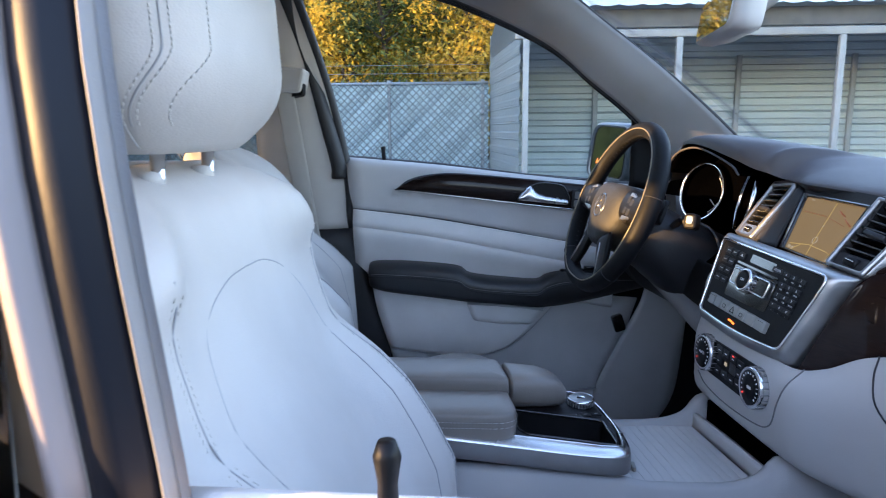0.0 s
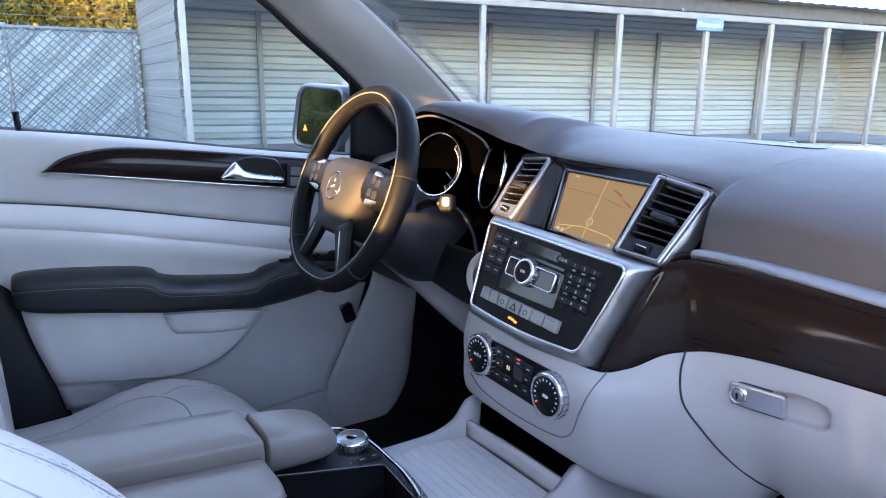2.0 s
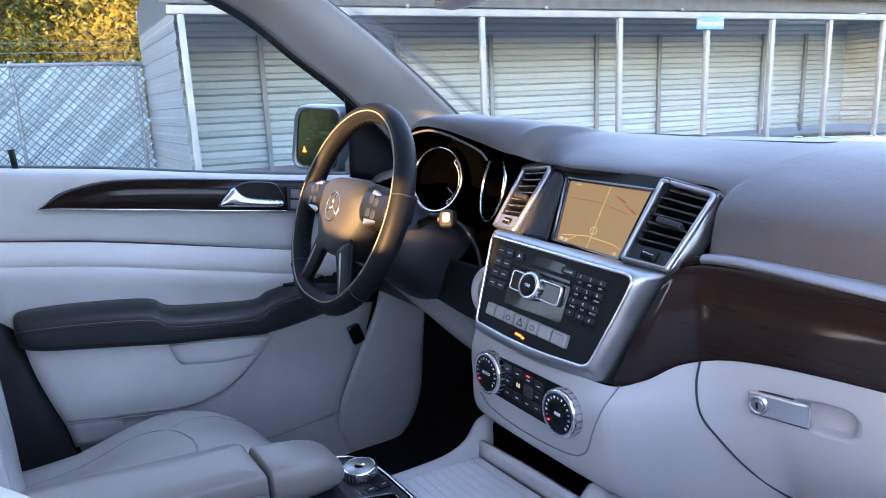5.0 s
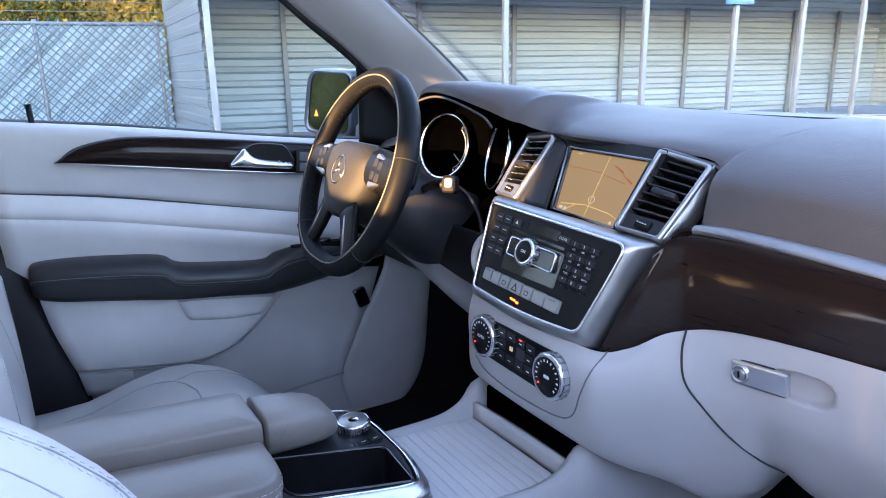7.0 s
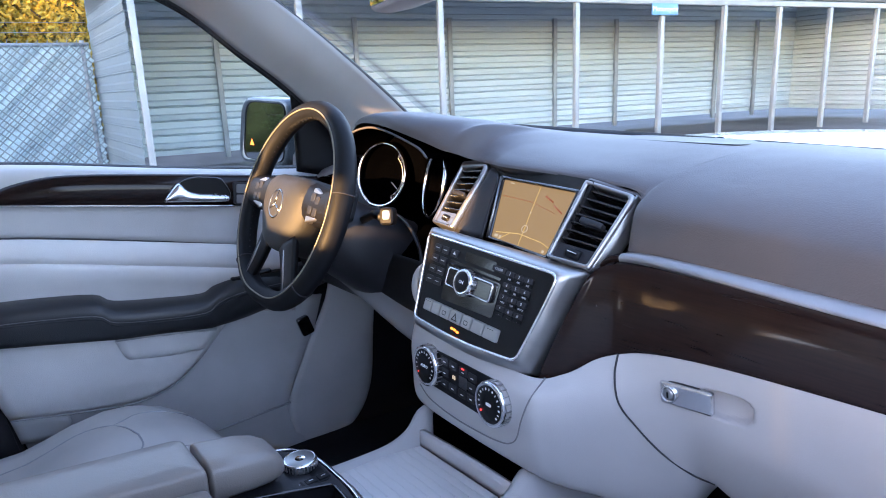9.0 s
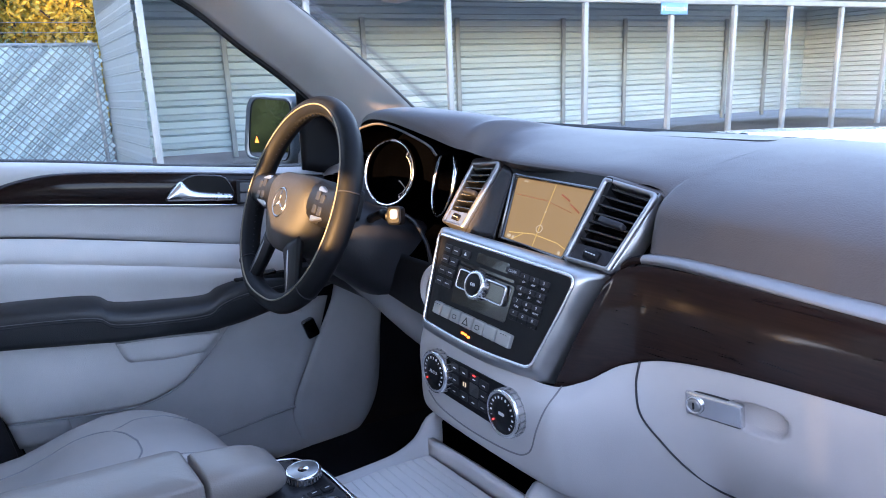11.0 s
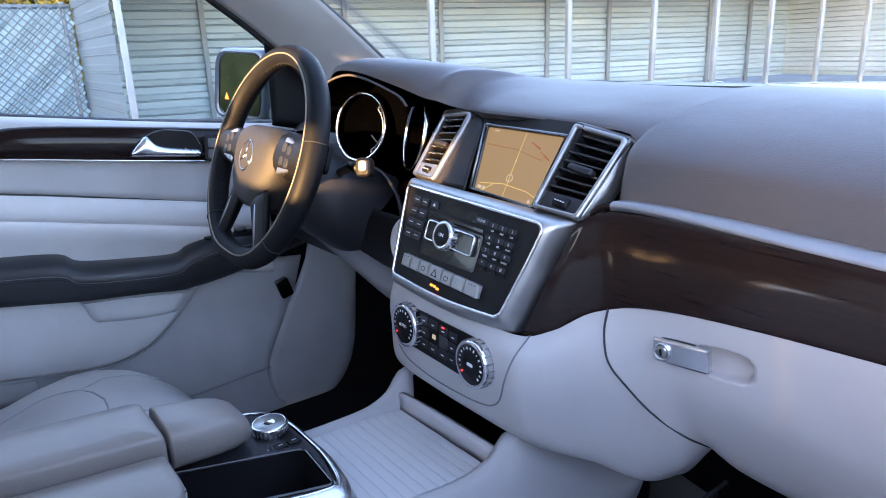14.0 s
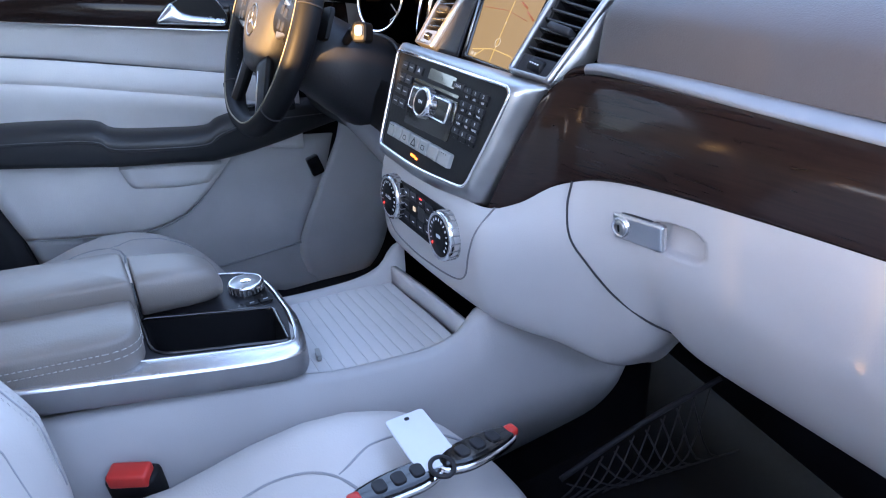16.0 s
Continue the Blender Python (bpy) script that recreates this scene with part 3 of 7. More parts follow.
# outer skins: doors, sills and tail that close the cabin
part_body = thing("parked_car", (-0.6, -0.9, 0.5), "pale silver painted body of the parked car", "car body")
for sg in (-1, 1):
    part("side_skin", sheet([[(-2.4, sg * 0.86, 0.45), (-2.4, sg * 0.93, 0.75), (-2.4, sg * 0.86, 1.07)], [(-0.8, sg * 0.90, 0.45), (-0.8, sg * 0.97, 0.75), (-0.8, sg * 0.89, 1.07)], [(0.35, sg * 0.88, 0.45), (0.35, sg * 0.95, 0.75), (0.35, sg * 0.88, 1.04)], [(1.6, sg * 0.82, 0.45), (1.6, sg * 0.88, 0.72), (1.6, sg * 0.80, 0.9)]], 5, 5, 0.012), PAINT, part_body)
part("tail", sheet([[(-2.45, y, 0.45), (-2.5, y, 0.8), (-2.42, y, 1.06)] for y in (-0.86, -0.4, 0, 0.4, 0.86)], 4, 4, 0.02), PAINT, part_body)
# unseen header and corner block, added to limit where low sun reaches inside
part("sun_block_header", box(pose(-2.30, 0.13, 1.64, 0, 0, 0), 0.10, 1.04, 0.13, 0.03), GREY, part_body)
part("sun_block_corner", box(pose(-2.30, -0.525, 1.57, 0, 0, 0), 0.12, 0.27, 0.22, 0.02), GREY, part_body)
part("roof_skin", sheet([[(-2.3, y, 1.66 - 0.05 * (y / 0.6) ** 2), (-1.4, y, 1.755 - 0.04 * (y / 0.6) ** 2), (-0.6, y, 1.73 - 0.04 * (y / 0.6) ** 2), (-0.25 - 0.05 * abs(y), y, 1.63 - 0.03 * (y / 0.6) ** 2)] for y in (-0.68, -0.3, 0, 0.3, 0.68)], 6, 4, 0.02), PAINT, part_body)
for yy in (-0.62, 0.62):
    part("rear_pillar", sheet([[(-2.44, yy * 1.3, 1.04), (-2.2, yy * 1.35, 1.06)], [(-2.36, yy * 1.1, 1.4), (-2.05, yy * 1.18, 1.4)], [(-2.28, yy, 1.64), (-1.95, yy, 1.68)]], 4, 4, 0.05), GREY, part_body)
for wx in (-2.0, 0.98):
    for wy in (-0.83, 0.83):
        wm = fr((wx, wy, 0.36), (1, 0, 0), (0, 0, 1))
        wl = part("wheel", lathe([(0.22, -0.10), (0.34, -0.11), (0.365, -0.07), (0.365, 0.07), (0.34, 0.11), (0.22, 0.10)], wm, 28), RUBBER, part_body)
        part("rim", lathe([(0.02, -0.10), (0.21, -0.095), (0.22, 0.09), (0.02, 0.085)], wm, 20), SILVER, wl)

# ---- dashboard ----
dash = thing("dashboard", D(0.1, 0.1, 0.8), "two-tone dashboard with dark padded top and pale grey lower half", "dashboard")
PADROWS = (
    (-0.70, ((0.03, 1.06), (0.035, 1.07), (0.05, 1.08), (0.09, 1.09), (0.15, 1.10), (0.22, 1.10), (0.30, 1.10), (0.38, 1.09))),
    (-0.58, ((0.03, 1.09), (0.035, 1.10), (0.05, 1.11), (0.09, 1.12), (0.15, 1.13), (0.22, 1.135), (0.31, 1.13), (0.40, 1.10))),
    (-0.515, ((0.02, 1.150), (0.028, 1.160), (0.045, 1.166), (0.09, 1.166), (0.15, 1.160), (0.22, 1.152), (0.32, 1.142), (0.42, 1.11))),
    (-0.46, ((0.008, 1.186), (0.012, 1.196), (0.035, 1.201), (0.08, 1.199), (0.15, 1.186), (0.22, 1.168), (0.32, 1.150), (0.43, 1.115))),
    (-0.38, ((0.005, 1.188), (0.010, 1.201), (0.033, 1.209), (0.08, 1.207), (0.15, 1.194), (0.22, 1.175), (0.32, 1.153), (0.44, 1.12))),
    (-0.27, ((0.010, 1.166), (0.015, 1.182), (0.036, 1.197), (0.08, 1.199), (0.15, 1.190), (0.22, 1.175), (0.32, 1.156), (0.45, 1.12))),
    (-0.222, ((0.022, 1.150), (0.028, 1.162), (0.050, 1.180), (0.088, 1.188), (0.15, 1.183), (0.22, 1.172), (0.32, 1.156), (0.453, 1.12))),
    (-0.203, ((0.034, 1.144), (0.039, 1.156), (0.056, 1.177), (0.090, 1.187), (0.15, 1.183), (0.22, 1.170), (0.32, 1.156), (0.454, 1.12))),
    (-0.188, ((0.048, 1.136), (0.053, 1.142), (0.068, 1.156), (0.098, 1.1695), (0.15, 1.174), (0.22, 1.169), (0.32, 1.156), (0.454, 1.12))),
    (-0.165, ((0.054, 1.132), (0.058, 1.138), (0.072, 1.151), (0.100, 1.1640), (0.15, 1.170), (0.22, 1.168), (0.32, 1.156), (0.455, 1.12))),
    (-0.125, ((0.042, 1.1325), (0.046, 1.138), (0.060, 1.147), (0.095, 1.158), (0.15, 1.165), (0.22, 1.165), (0.32, 1.156), (0.458, 1.12))),
    (-0.08, ((0.026, 1.1328), (0.030, 1.138), (0.046, 1.145), (0.09, 1.155), (0.15, 1.161), (0.22, 1.163), (0.32, 1.156), (0.46, 1.12))),
    (0.02, ((0.026, 1.130), (0.030, 1.135), (0.046, 1.141), (0.08, 1.148), (0.14, 1.156), (0.22, 1.162), (0.32, 1.156), (0.46, 1.12))),
    (0.10, ((0.026, 1.1255), (0.030, 1.131), (0.046, 1.139), (0.08, 1.146), (0.14, 1.155), (0.22, 1.161), (0.32, 1.156), (0.46, 1.12))),
    (0.168, ((0.021, 1.116), (0.025, 1.122), (0.037, 1.130), (0.066, 1.1395), (0.132, 1.1525), (0.22, 1.1605), (0.32, 1.1555), (0.457, 1.12))),
    (0.179, ((-0.010, 1.056), (-0.006, 1.083), (0.004, 1.109), (0.051, 1.1345), (0.13, 1.1515), (0.22, 1.1605), (0.32, 1.155), (0.455, 1.12))),
    (0.212, ((-0.011, 1.056), (-0.008, 1.083), (0.001, 1.107), (0.045, 1.130), (0.13, 1.150), (0.22, 1.160), (0.32, 1.155), (0.452, 1.12))),
    (0.30, ((-0.012, 1.055), (-0.009, 1.081), (0.001, 1.104), (0.045, 1.127), (0.13, 1.148), (0.22, 1.159), (0.32, 1.152), (0.445, 1.118))),
    (0.48, ((-0.014, 1.050), (-0.010, 1.076), (0.001, 1.099), (0.045, 1.121), (0.13, 1.142), (0.22, 1.154), (0.31, 1.148), (0.42, 1.112))),
    (0.70, ((-0.014, 1.045), (-0.010, 1.070), (0.001, 1.093), (0.045, 1.114), (0.13, 1.134), (0.21, 1.143), (0.29, 1.136), (0.38, 1.10))),
)
part("upper_pad", sheet([[D(s, w, z) for w, z in r] for s, r in PADROWS], 4, 5), PAD, dash, "dark grey grained soft upper pad")
# speaker grille and sensor on the top
gm = fr(D(0.02, 0.26, 1.1600), D(1, 0, 0), D(0, 1, -0.02))
part("speaker_grille", slab(rpoly([(-0.13, -0.045), (0.13, -0.045), (0.10, 0.045), (-0.10, 0.045)], 0.03, 5), gm, -0.004, 0.0015, 0.001), DARK, dash, "dark speaker grille")
sm = fr(D(0.02, 0.345, 1.152), D(1, 0, 0), D(0, 1, -0.2))
part("sensor", lathe([(0.010, -0.004), (0.010, 0.002), (0.007, 0.006), (0.003, 0.0075)], sm, 16), GLOSS, dash, "small domed light sensor")
# wood
def wood_rows():
    top = spl([D(*p) for p in ((0.160, -0.038, 1.034), (0.172, -0.022, 1.050), (0.215, -0.010, 1.055), (0.32, -0.010, 1.054), (0.48, -0.012, 1.048), (0.72, -0.012, 1.040))], 8)
    low = spl([D(*p) for p in ((0.139, -0.106, 0.898), (0.165, -0.086, 0.913), (0.204, -0.060, 0.944), (0.29, -0.052, 0.964), (0.48, -0.048, 0.973), (0.72, -0.044, 0.975))], 8)
    rows = []
    for a, b in zip(top, low):
        lip = a + Vector((-0.0225, -0.004, -0.015))
        out = Vector((-0.97, -0.17, 0.15))
        rows.append([a + Vector((0.012, 0, -0.004)), a, a + Vector((-0.009, -0.001, -0.0035)), a + Vector((-0.018, -0.003, -0.0090)), lip, lip.lerp(b, 0.12) + out * 0.0015, lip.lerp(b, 0.45) + out * 0.004, lip.lerp(b, 0.80) + out * 0.003, b + out * 0.001, b + Vector((0.003, 0, -0.003)), b + Vector((0.014, 0, 0.0))])
    return rows


wr = wood_rows()
wt_ = part("wood_trim", skin([spl(r[3:], 3) for r in wr]), WOOD, dash, "dark brown lacquered wood trim")
led = []
for i, r in enumerate(wr):
    k = min(0.66, 0.06 + 0.50 * i / 22)
    a, b = r[1], r[1].lerp(r[4], k)
    led.append([a + Vector((0.012, 0, 0.001)), a + Vector((0, 0, 0.0015)), a.lerp(b, 0.5) + Vector((-0.001, 0, 0.0028)), b + Vector((-0.0008, 0, 0.0012)), b + Vector((0.001, 0, -0.004))])
part("wood_return", skin([spl(r, 3) for r in led[:11]]), WOOD, wt_)
# strip added for the sky's reflection on the lacquered top edge
part("wood_sheen_strip", skin([spl(r, 3) for r in led[10:]]), ALU, wt_, "pale satin strip standing for the sky's reflection along the wood's top")
# lower half
LOW = (
    (-0.122, ((-0.084, 0.918), (-0.092, 0.880), (-0.092, 0.840), (-0.086, 0.785), (-0.03, 0.772))),
    (-0.110, ((-0.104, 0.918), (-0.116, 0.880), (-0.117, 0.840), (-0.108, 0.776), (-0.04, 0.765))),
    (0.00, ((-0.112, 0.908), (-0.122, 0.880), (-0.123, 0.830), (-0.118, 0.776), (-0.04, 0.765))),
    (0.13, ((-0.112, 0.902), (-0.128, 0.878), (-0.127, 0.828), (-0.107, 0.765), (-0.03, 0.750))),
    (0.165, ((-0.089, 0.911), (-0.114, 0.879), (-0.112, 0.824), (-0.090, 0.758), (-0.02, 0.742))),
    (0.195, ((-0.066, 0.936), (-0.083, 0.886), (-0.081, 0.826), (-0.062, 0.751), (0.01, 0.730))),
    (0.235, ((-0.053, 0.952), (-0.057, 0.892), (-0.052, 0.834), (-0.026, 0.736), (0.04, 0.715))),
    (0.268, ((-0.051, 0.959), (-0.048, 0.903), (-0.042, 0.846), (-0.008, 0.760), (0.05, 0.766))),
    (0.292, ((-0.050, 0.963), (-0.045, 0.912), (-0.037, 0.862), (0.000, 0.797), (0.07, 0.798))),
    (0.34, ((-0.050, 0.967), (-0.044, 0.914), (-0.035, 0.860), (0.002, 0.784), (0.08, 0.758))),
    (0.48, ((-0.048, 0.972), (-0.042, 0.913), (-0.033, 0.853), (0.006, 0.776), (0.08, 0.744))),
    (0.70, ((-0.044, 0.974), (-0.040, 0.913), (-0.031, 0.850), (0.008, 0.766), (0.08, 0.735))),
)


def cat(p, t):
    """A smooth value through p at parameter t."""
    i = max(0, min(len(p) - 2, int(t)))
    u = t - i
    b, c = p[i], p[i + 1]
    a = p[i - 1] if i else 2 * b - c
    d = p[i + 2] if i + 2 < len(p) else 2 * c - b
    return 0.5 * (2 * b + (c - a) * u + (2 * a - 5 * b + 4 * c - d) * u * u + (3 * b - a - 3 * c + d) * u ** 3)


def low_w(s, z):
    """How far forward the lower dashboard's face lies at s, z."""
    lo_, hi_ = 0.0, len(LOW) - 1.0
    for _ in range(24):
        m = (lo_ + hi_) / 2
        if cat([r[0] for r in LOW], m) < s:
            lo_ = m
        else:
            hi_ = m
    ws = [cat([r[1][k][0] for r in LOW], lo_) for k in range(5)]
    zs = [cat([r[1][k][1] for r in LOW], lo_) for k in range(5)]
    a, b = 0.0, 4.0
    for _ in range(24):
        m = (a + b) / 2
        if cat(zs, m) > z:
            a = m
        else:
            b = m
    return cat(ws, a)


def low_grid():
    """The lower half's face, with the finger hollow beside the glovebox handle."""
    rows = []
    ss = [-0.122 + 0.0040 * i for i in range(208)]
    sv = [r[0] for r in LOW]
    for s in ss:
        a, b = 0.0, len(LOW) - 1.0
        for _ in range(20):
            m = (a + b) / 2
            if cat(sv, m) < s:
                a = m
            else:
                b = m
        ws = [cat([r[1][k][0] for r in LOW], a) for k in range(5)]
        zs = [cat([r[1][k][1] for r in LOW], a) for k in range(5)]
        row = []
        for k in range(0, 121):
            w, z = cat(ws, k / 30), cat(zs, k / 30)
            x = max(0.0, 1 - abs((s - 0.334) / 0.0300) ** 3.4 - abs((z - 0.921 - 0.08 * (s - 0.334)) / 0.0165) ** 3.4)
            row.append(D(s, w + 0.022 * min(1.0, x * 2.2) * (0.35 + 0.65 * min(1.0, max(0.0, (z - 0.903) / 0.030))), z))
        rows.append(row)
    bm = skin(rows)
    return bm


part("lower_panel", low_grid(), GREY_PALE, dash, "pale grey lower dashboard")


def on_low(pts, lift=0.0):
    return spl([D(s, low_w(s, z) - lift, z) for s, z in pts], 8)


part("driver_underside", sheet([[D(s, w, z) for w, z in ((-0.02, 0.965), (-0.035, 0.93), (-0.030, 0.88), (0.02, 0.83), (0.10, 0.81))] for s in (-0.66, -0.40, -0.20, -0.118)], 4, 5, -0.004), BLACK, dash, "black panel below the instruments")
part("bulkhead", box(Matrix.Translation((0.40, 0, 0.80)), 0.05, 1.46, 0.70, 0.01), CARPET, dash, "dark lining behind the footwells")
# glovebox
gb = thing("glovebox", D(0.4, -0.02, 0.82), "pale grey glovebox lid with a silver lock handle", "glovebox")
part("lid_gap", tube(on_low([(0.214, 0.946), (0.215, 0.920), (0.222, 0.888), (0.238, 0.862), (0.262, 0.834), (0.283, 0.810), (0.297, 0.797)], 0.0008), 0.0013, 6), GAP, gb)
hm = fr(D(0.301, -0.0440, 0.9175), D(0.085, 0.003, 0.006), (-0.06, 0, 1))
hd_ = part("handle", slab(rrect(0.062, 0.0265, 0.004, 4, -0.008, 0.001), hm, 0.0, 0.0065, 0.0025), SATIN, gb, "brushed silver handle plate")
part("bezel", slab(rrect(0.0500, 0.0292, 0.005, 4, -0.0155, 0.001), hm, -0.006, 0.0030, 0.001), DARK, gb)
lk = at(hm, -0.027, 0.001, 0.006)
lo = part("lock", lathe([(0.0098, 0.0), (0.0098, 0.003), (0.0085, 0.0035), (0.0075, 0.002)], lk, 24), CHROME, gb, "round chrome key lock")
part("barrel", lathe([(0.0066, 0.0), (0.0066, 0.0032), (0.005, 0.0036)], lk, 20), SILVER, lo)
part("slot", slab(rrect(0.0022, 0.0075, 0.001, 2), lk, 0.0030, 0.0042), BLACK, lo)

# ---- centre stack ----
ST = fr((-0.0985, 0, 0.985), (0.184, -0.981, -0.063), (0.347, 0.005, 0.938))
stack = thing("audio_panel", ST.translation, "black audio control panel in a broad silver surround", "control panel")
OUT = rpoly([(-0.112, 0.064), (0.1675, 0.0715), (0.159, 0.030), (0.1385, -0.0745), (0.02, -0.0865), (-0.094, -0.0825)], [0.008, 0.006, 0.02, 0.010, 0.05, 0.012], 5)
INN = rpoly([(-0.106, 0.0525), (0.150, 0.057), (0.143, 0.020), (0.1225, -0.0615), (0.018, -0.0725), (-0.088, -0.0695)], [0.008, 0.014, 0.02, 0.012, 0.05, 0.008], 5)


def fall(u, v):
    """How far the surround's outer edge falls back towards the passenger's side."""
    k = max(0.0, min(1.0, (u - 0.06) / 0.10))
    return -0.004 - 0.028 * k * (0.62 + 0.38 * max(0.0, min(1.0, (v + 0.08) / 0.15)))


def band_ring(t, lift, back=0.0):
    out = []
    for o, i in zip(OUT, INN):
        u, v = o.x * (1 - t) + i.x * t, o.y * (1 - t) + i.y * t
        out.append(ST @ Vector((u, v, fall(o.x, o.y) * (1 - t) ** 1.3 + lift + back)))
    return out


part("surround", skin([band_ring(0, 0, -0.02), band_ring(0, 0), band_ring(0.12, 0.0035), band_ring(0.5, 0.005), band_ring(0.88, 0.006), band_ring(1, 0.004), band_ring(1, 0.0, -0.01)], closed_u=True), SILVER, stack, "brushed silver surround")
part("surround_edge", tube([ST @ Vector((p[0], p[1], 0.0045)) for p in INN], 0.0022, 6, True), CHROME, stack)
part("face", slab(INN, ST, -0.02, 0.0015, 0.001), BLACK, stack, "matt black face")
part("gloss_panel", slab(rpoly([(-0.050, 0.022), (0.062, 0.022), (0.062, -0.026), (-0.046, -0.030)], 0.004, 3), ST, 0.0, 0.0025, 0.0008), GLOSS, stack, "glossy black inset")
part("display", slab(rrect(0.062, 0.013, 0.002, 2, 0.012, 0.0395), ST, 0.0, 0.0022), GLOSS, stack)
# rotary knob with its two rocker keys
km = at(ST, 0.001, 0.0055, 0.002)
for nm, cx, w, tx in (("rocker_key", -0.029, 0.022, ""), ("rocker_key", 0.031, 0.040, "")):
    k = part(nm, slab(rrect(w, 0.024, 0.004, 4, cx, 0.0), km, 0, 0.006, 0.0018), GLOSS, stack)
    part("rim", frame_slab(rrect(w + 0.003, 0.027, 0.005, 4, cx, 0), rrect(w - 0.002, 0.022, 0.004, 4, cx, 0), km, 0, 0.0062, 0.0015), CHROME, k)
kn = part("rotary_knob", lathe([(0.0185, 0), (0.0185, 0.010), (0.0175, 0.013), (0.0150, 0.0142), (0.0145, 0.0128)], km, 36), CHROME, stack, "chrome rotary knob")
part("cap", lathe([(0.0142, 0.010), (0.0142, 0.0130), (0.010, 0.0136)], km, 28), BLACK, kn)
letters("print", "ON", 0.006, at(km, 0, 0, 0.0138), MARK, kn)
for q in range(24):
    a = 2 * math.pi * q / 24
    part("ridge", box(km @ Matrix.Rotation(a, 4, "Z") @ Matrix.Translation((0.0186, 0, 0.006)), 0.0010, 0.0014, 0.009), SILVER, kn)
# keypad
KEYPAD = (("1", "GO"), ("2", "ABC"), ("3", "DEF"), ("4", "GHI"), ("5", "JKL"), ("6", "MNO"), ("7", "PQRS"), ("8", "TUV"), ("9", "WXYZ"), ("*", "."), ("0", "_"), ("#", "."))
for i, (a, b) in enumerate(KEYPAD):
    c, r = i % 3, i // 3
    cx, cy = 0.0735 + c * 0.0165 - r * 0.0004, 0.0345 - r * 0.0155
    k = part("key", slab(rrect(0.0150, 0.0062, 0.0015, 2, cx, cy + 0.0032), ST, 0.001, 0.0042, 0.0008), DARK, stack)
    part("key_lower", slab(rrect(0.0150, 0.0050, 0.0015, 2, cx, cy - 0.0034), ST, 0.001, 0.0028, 0.0006), BLACK, k)
    letters("print", a, 0.0056, at(ST, cx, cy + 0.0032, 0.0044), KEY_PRINT, k)
    letters("print", b, 0.0033, at(ST, cx, cy - 0.0036, 0.0030), KEY_PRINT, k)
k = part("key", slab(rrect(0.025, 0.0075, 0.0015, 2, 0.052, 0.0385), ST, 0.001, 0.0042, 0.0008), DARK, stack)
letters("print", "CLEAR", 0.0050, at(ST, 0.052, 0.0385, 0.0044), KEY_PRINT, k)
for r in range(4):
    for c in range(2):
        cx, cy = -0.079 + c * 0.0175, 0.0375 - r * 0.0155
        k = part("key", slab(rrect(0.0158, 0.0105, 0.0015, 2, cx, cy), ST, 0.001, 0.004, 0.0008), DARK, stack)
        part("print_bar", slab(rrect(0.008, 0.0012, 0.0003, 1, cx, cy), ST, 0.004, 0.0043), KEY_PRINT, k)
k = part("key", slab(rrect(0.0155, 0.0105, 0.0015, 2, -0.041, 0.0375), ST, 0.001, 0.004, 0.0008), DARK, stack)
part("eject_mark", slab([(-0.044, 0.036), (-0.038, 0.036), (-0.041, 0.0405)], ST, 0.004, 0.0043), MARK, k)
part("disc_slot", slab(rrect(0.105, 0.0035, 0.001, 2, 0.006, 0.0265), ST, 0.001, 0.0030), GLOSS, stack)
# row of silver switches
xs = (-0.072, -0.053, -0.034, -0.013, 0.013, 0.034, 0.058, 0.084)
for i in range(7):
    cx, w = (xs[i] + xs[i + 1]) / 2, xs[i + 1] - xs[i] - 0.0024
    cy = -0.0445 + 0.0012 * i / 6
    k = part("switch", slab(rrect(w, 0.0168, 0.0018, 3, cx, cy), ST, 0.0, 0.0085, 0.0018), SWITCH, stack)
    if i == 3:
        tri = [(cx - 0.0062, cy - 0.005), (cx + 0.0062, cy - 0.005), (cx, cy + 0.0055)]
        tri2 = [(cx - 0.0040, cy - 0.0037), (cx + 0.0040, cy - 0.0037), (cx, cy + 0.0030)]
        part("warning_triangle", frame_slab(tri, tri2, ST, 0.008, 0.0088), BLACK, k)
    elif i in (2, 4):
        part("symbol", frame_slab(rrect(0.008, 0.006, 0.002, 3, cx, cy - 0.001), rrect(0.0062, 0.0042, 0.0014, 3, cx, cy - 0.001), ST, 0.008, 0.0087), DARK, k)
    elif i in (0, 6):
        for j in (-1, 0, 1):
            part("dot", slab(rrect(0.0022, 0.0010, 0.0003, 1, cx + j * 0.0045, cy + 0.0055), ST, 0.008, 0.0087), DARK, k)
for j, (w, dy) in enumerate(((0.0055, 0.0), (0.0045, 0.0006), (0.005, 0.0001))):
    part("warning_text", slab(rrect(w, 0.0030, 0.0006, 1, -0.006 + j * 0.0062, -0.0615 + dy - j * 0.0008), ST, 0.001, 0.0024), ORANGE, stack, "lit orange warning text")

# ---- climate panel ----
CL = fr((-0.1196, -0.0113, 0.8543), (0.132, -0.991, -0.014), (0.051, -0.007, 0.999))
clim = thing("climate_panel", CL.translation, "grey climate panel with two chrome-ringed temperature dials", "control panel")
part("plate_gap", tube(on_low([(0.151, 0.905), (0.148, 0.880), (0.138, 0.850), (0.127, 0.822), (0.116, 0.808), (0.098, 0.800), (0.06, 0.796), (0.0, 0.796), (-0.06, 0.802), (-0.09, 0.815)], 0.0004), 0.0011, 5), DOOR_SEAM, clim, "thin joint round the plate")
face = part("button_field", slab(rpoly([(-0.060, 0.029), (0.086, 0.032), (0.060, -0.029), (-0.070, -0.030)], 0.006, 4), CL, 0.0, 0.0035, 0.001), BLACK, clim)
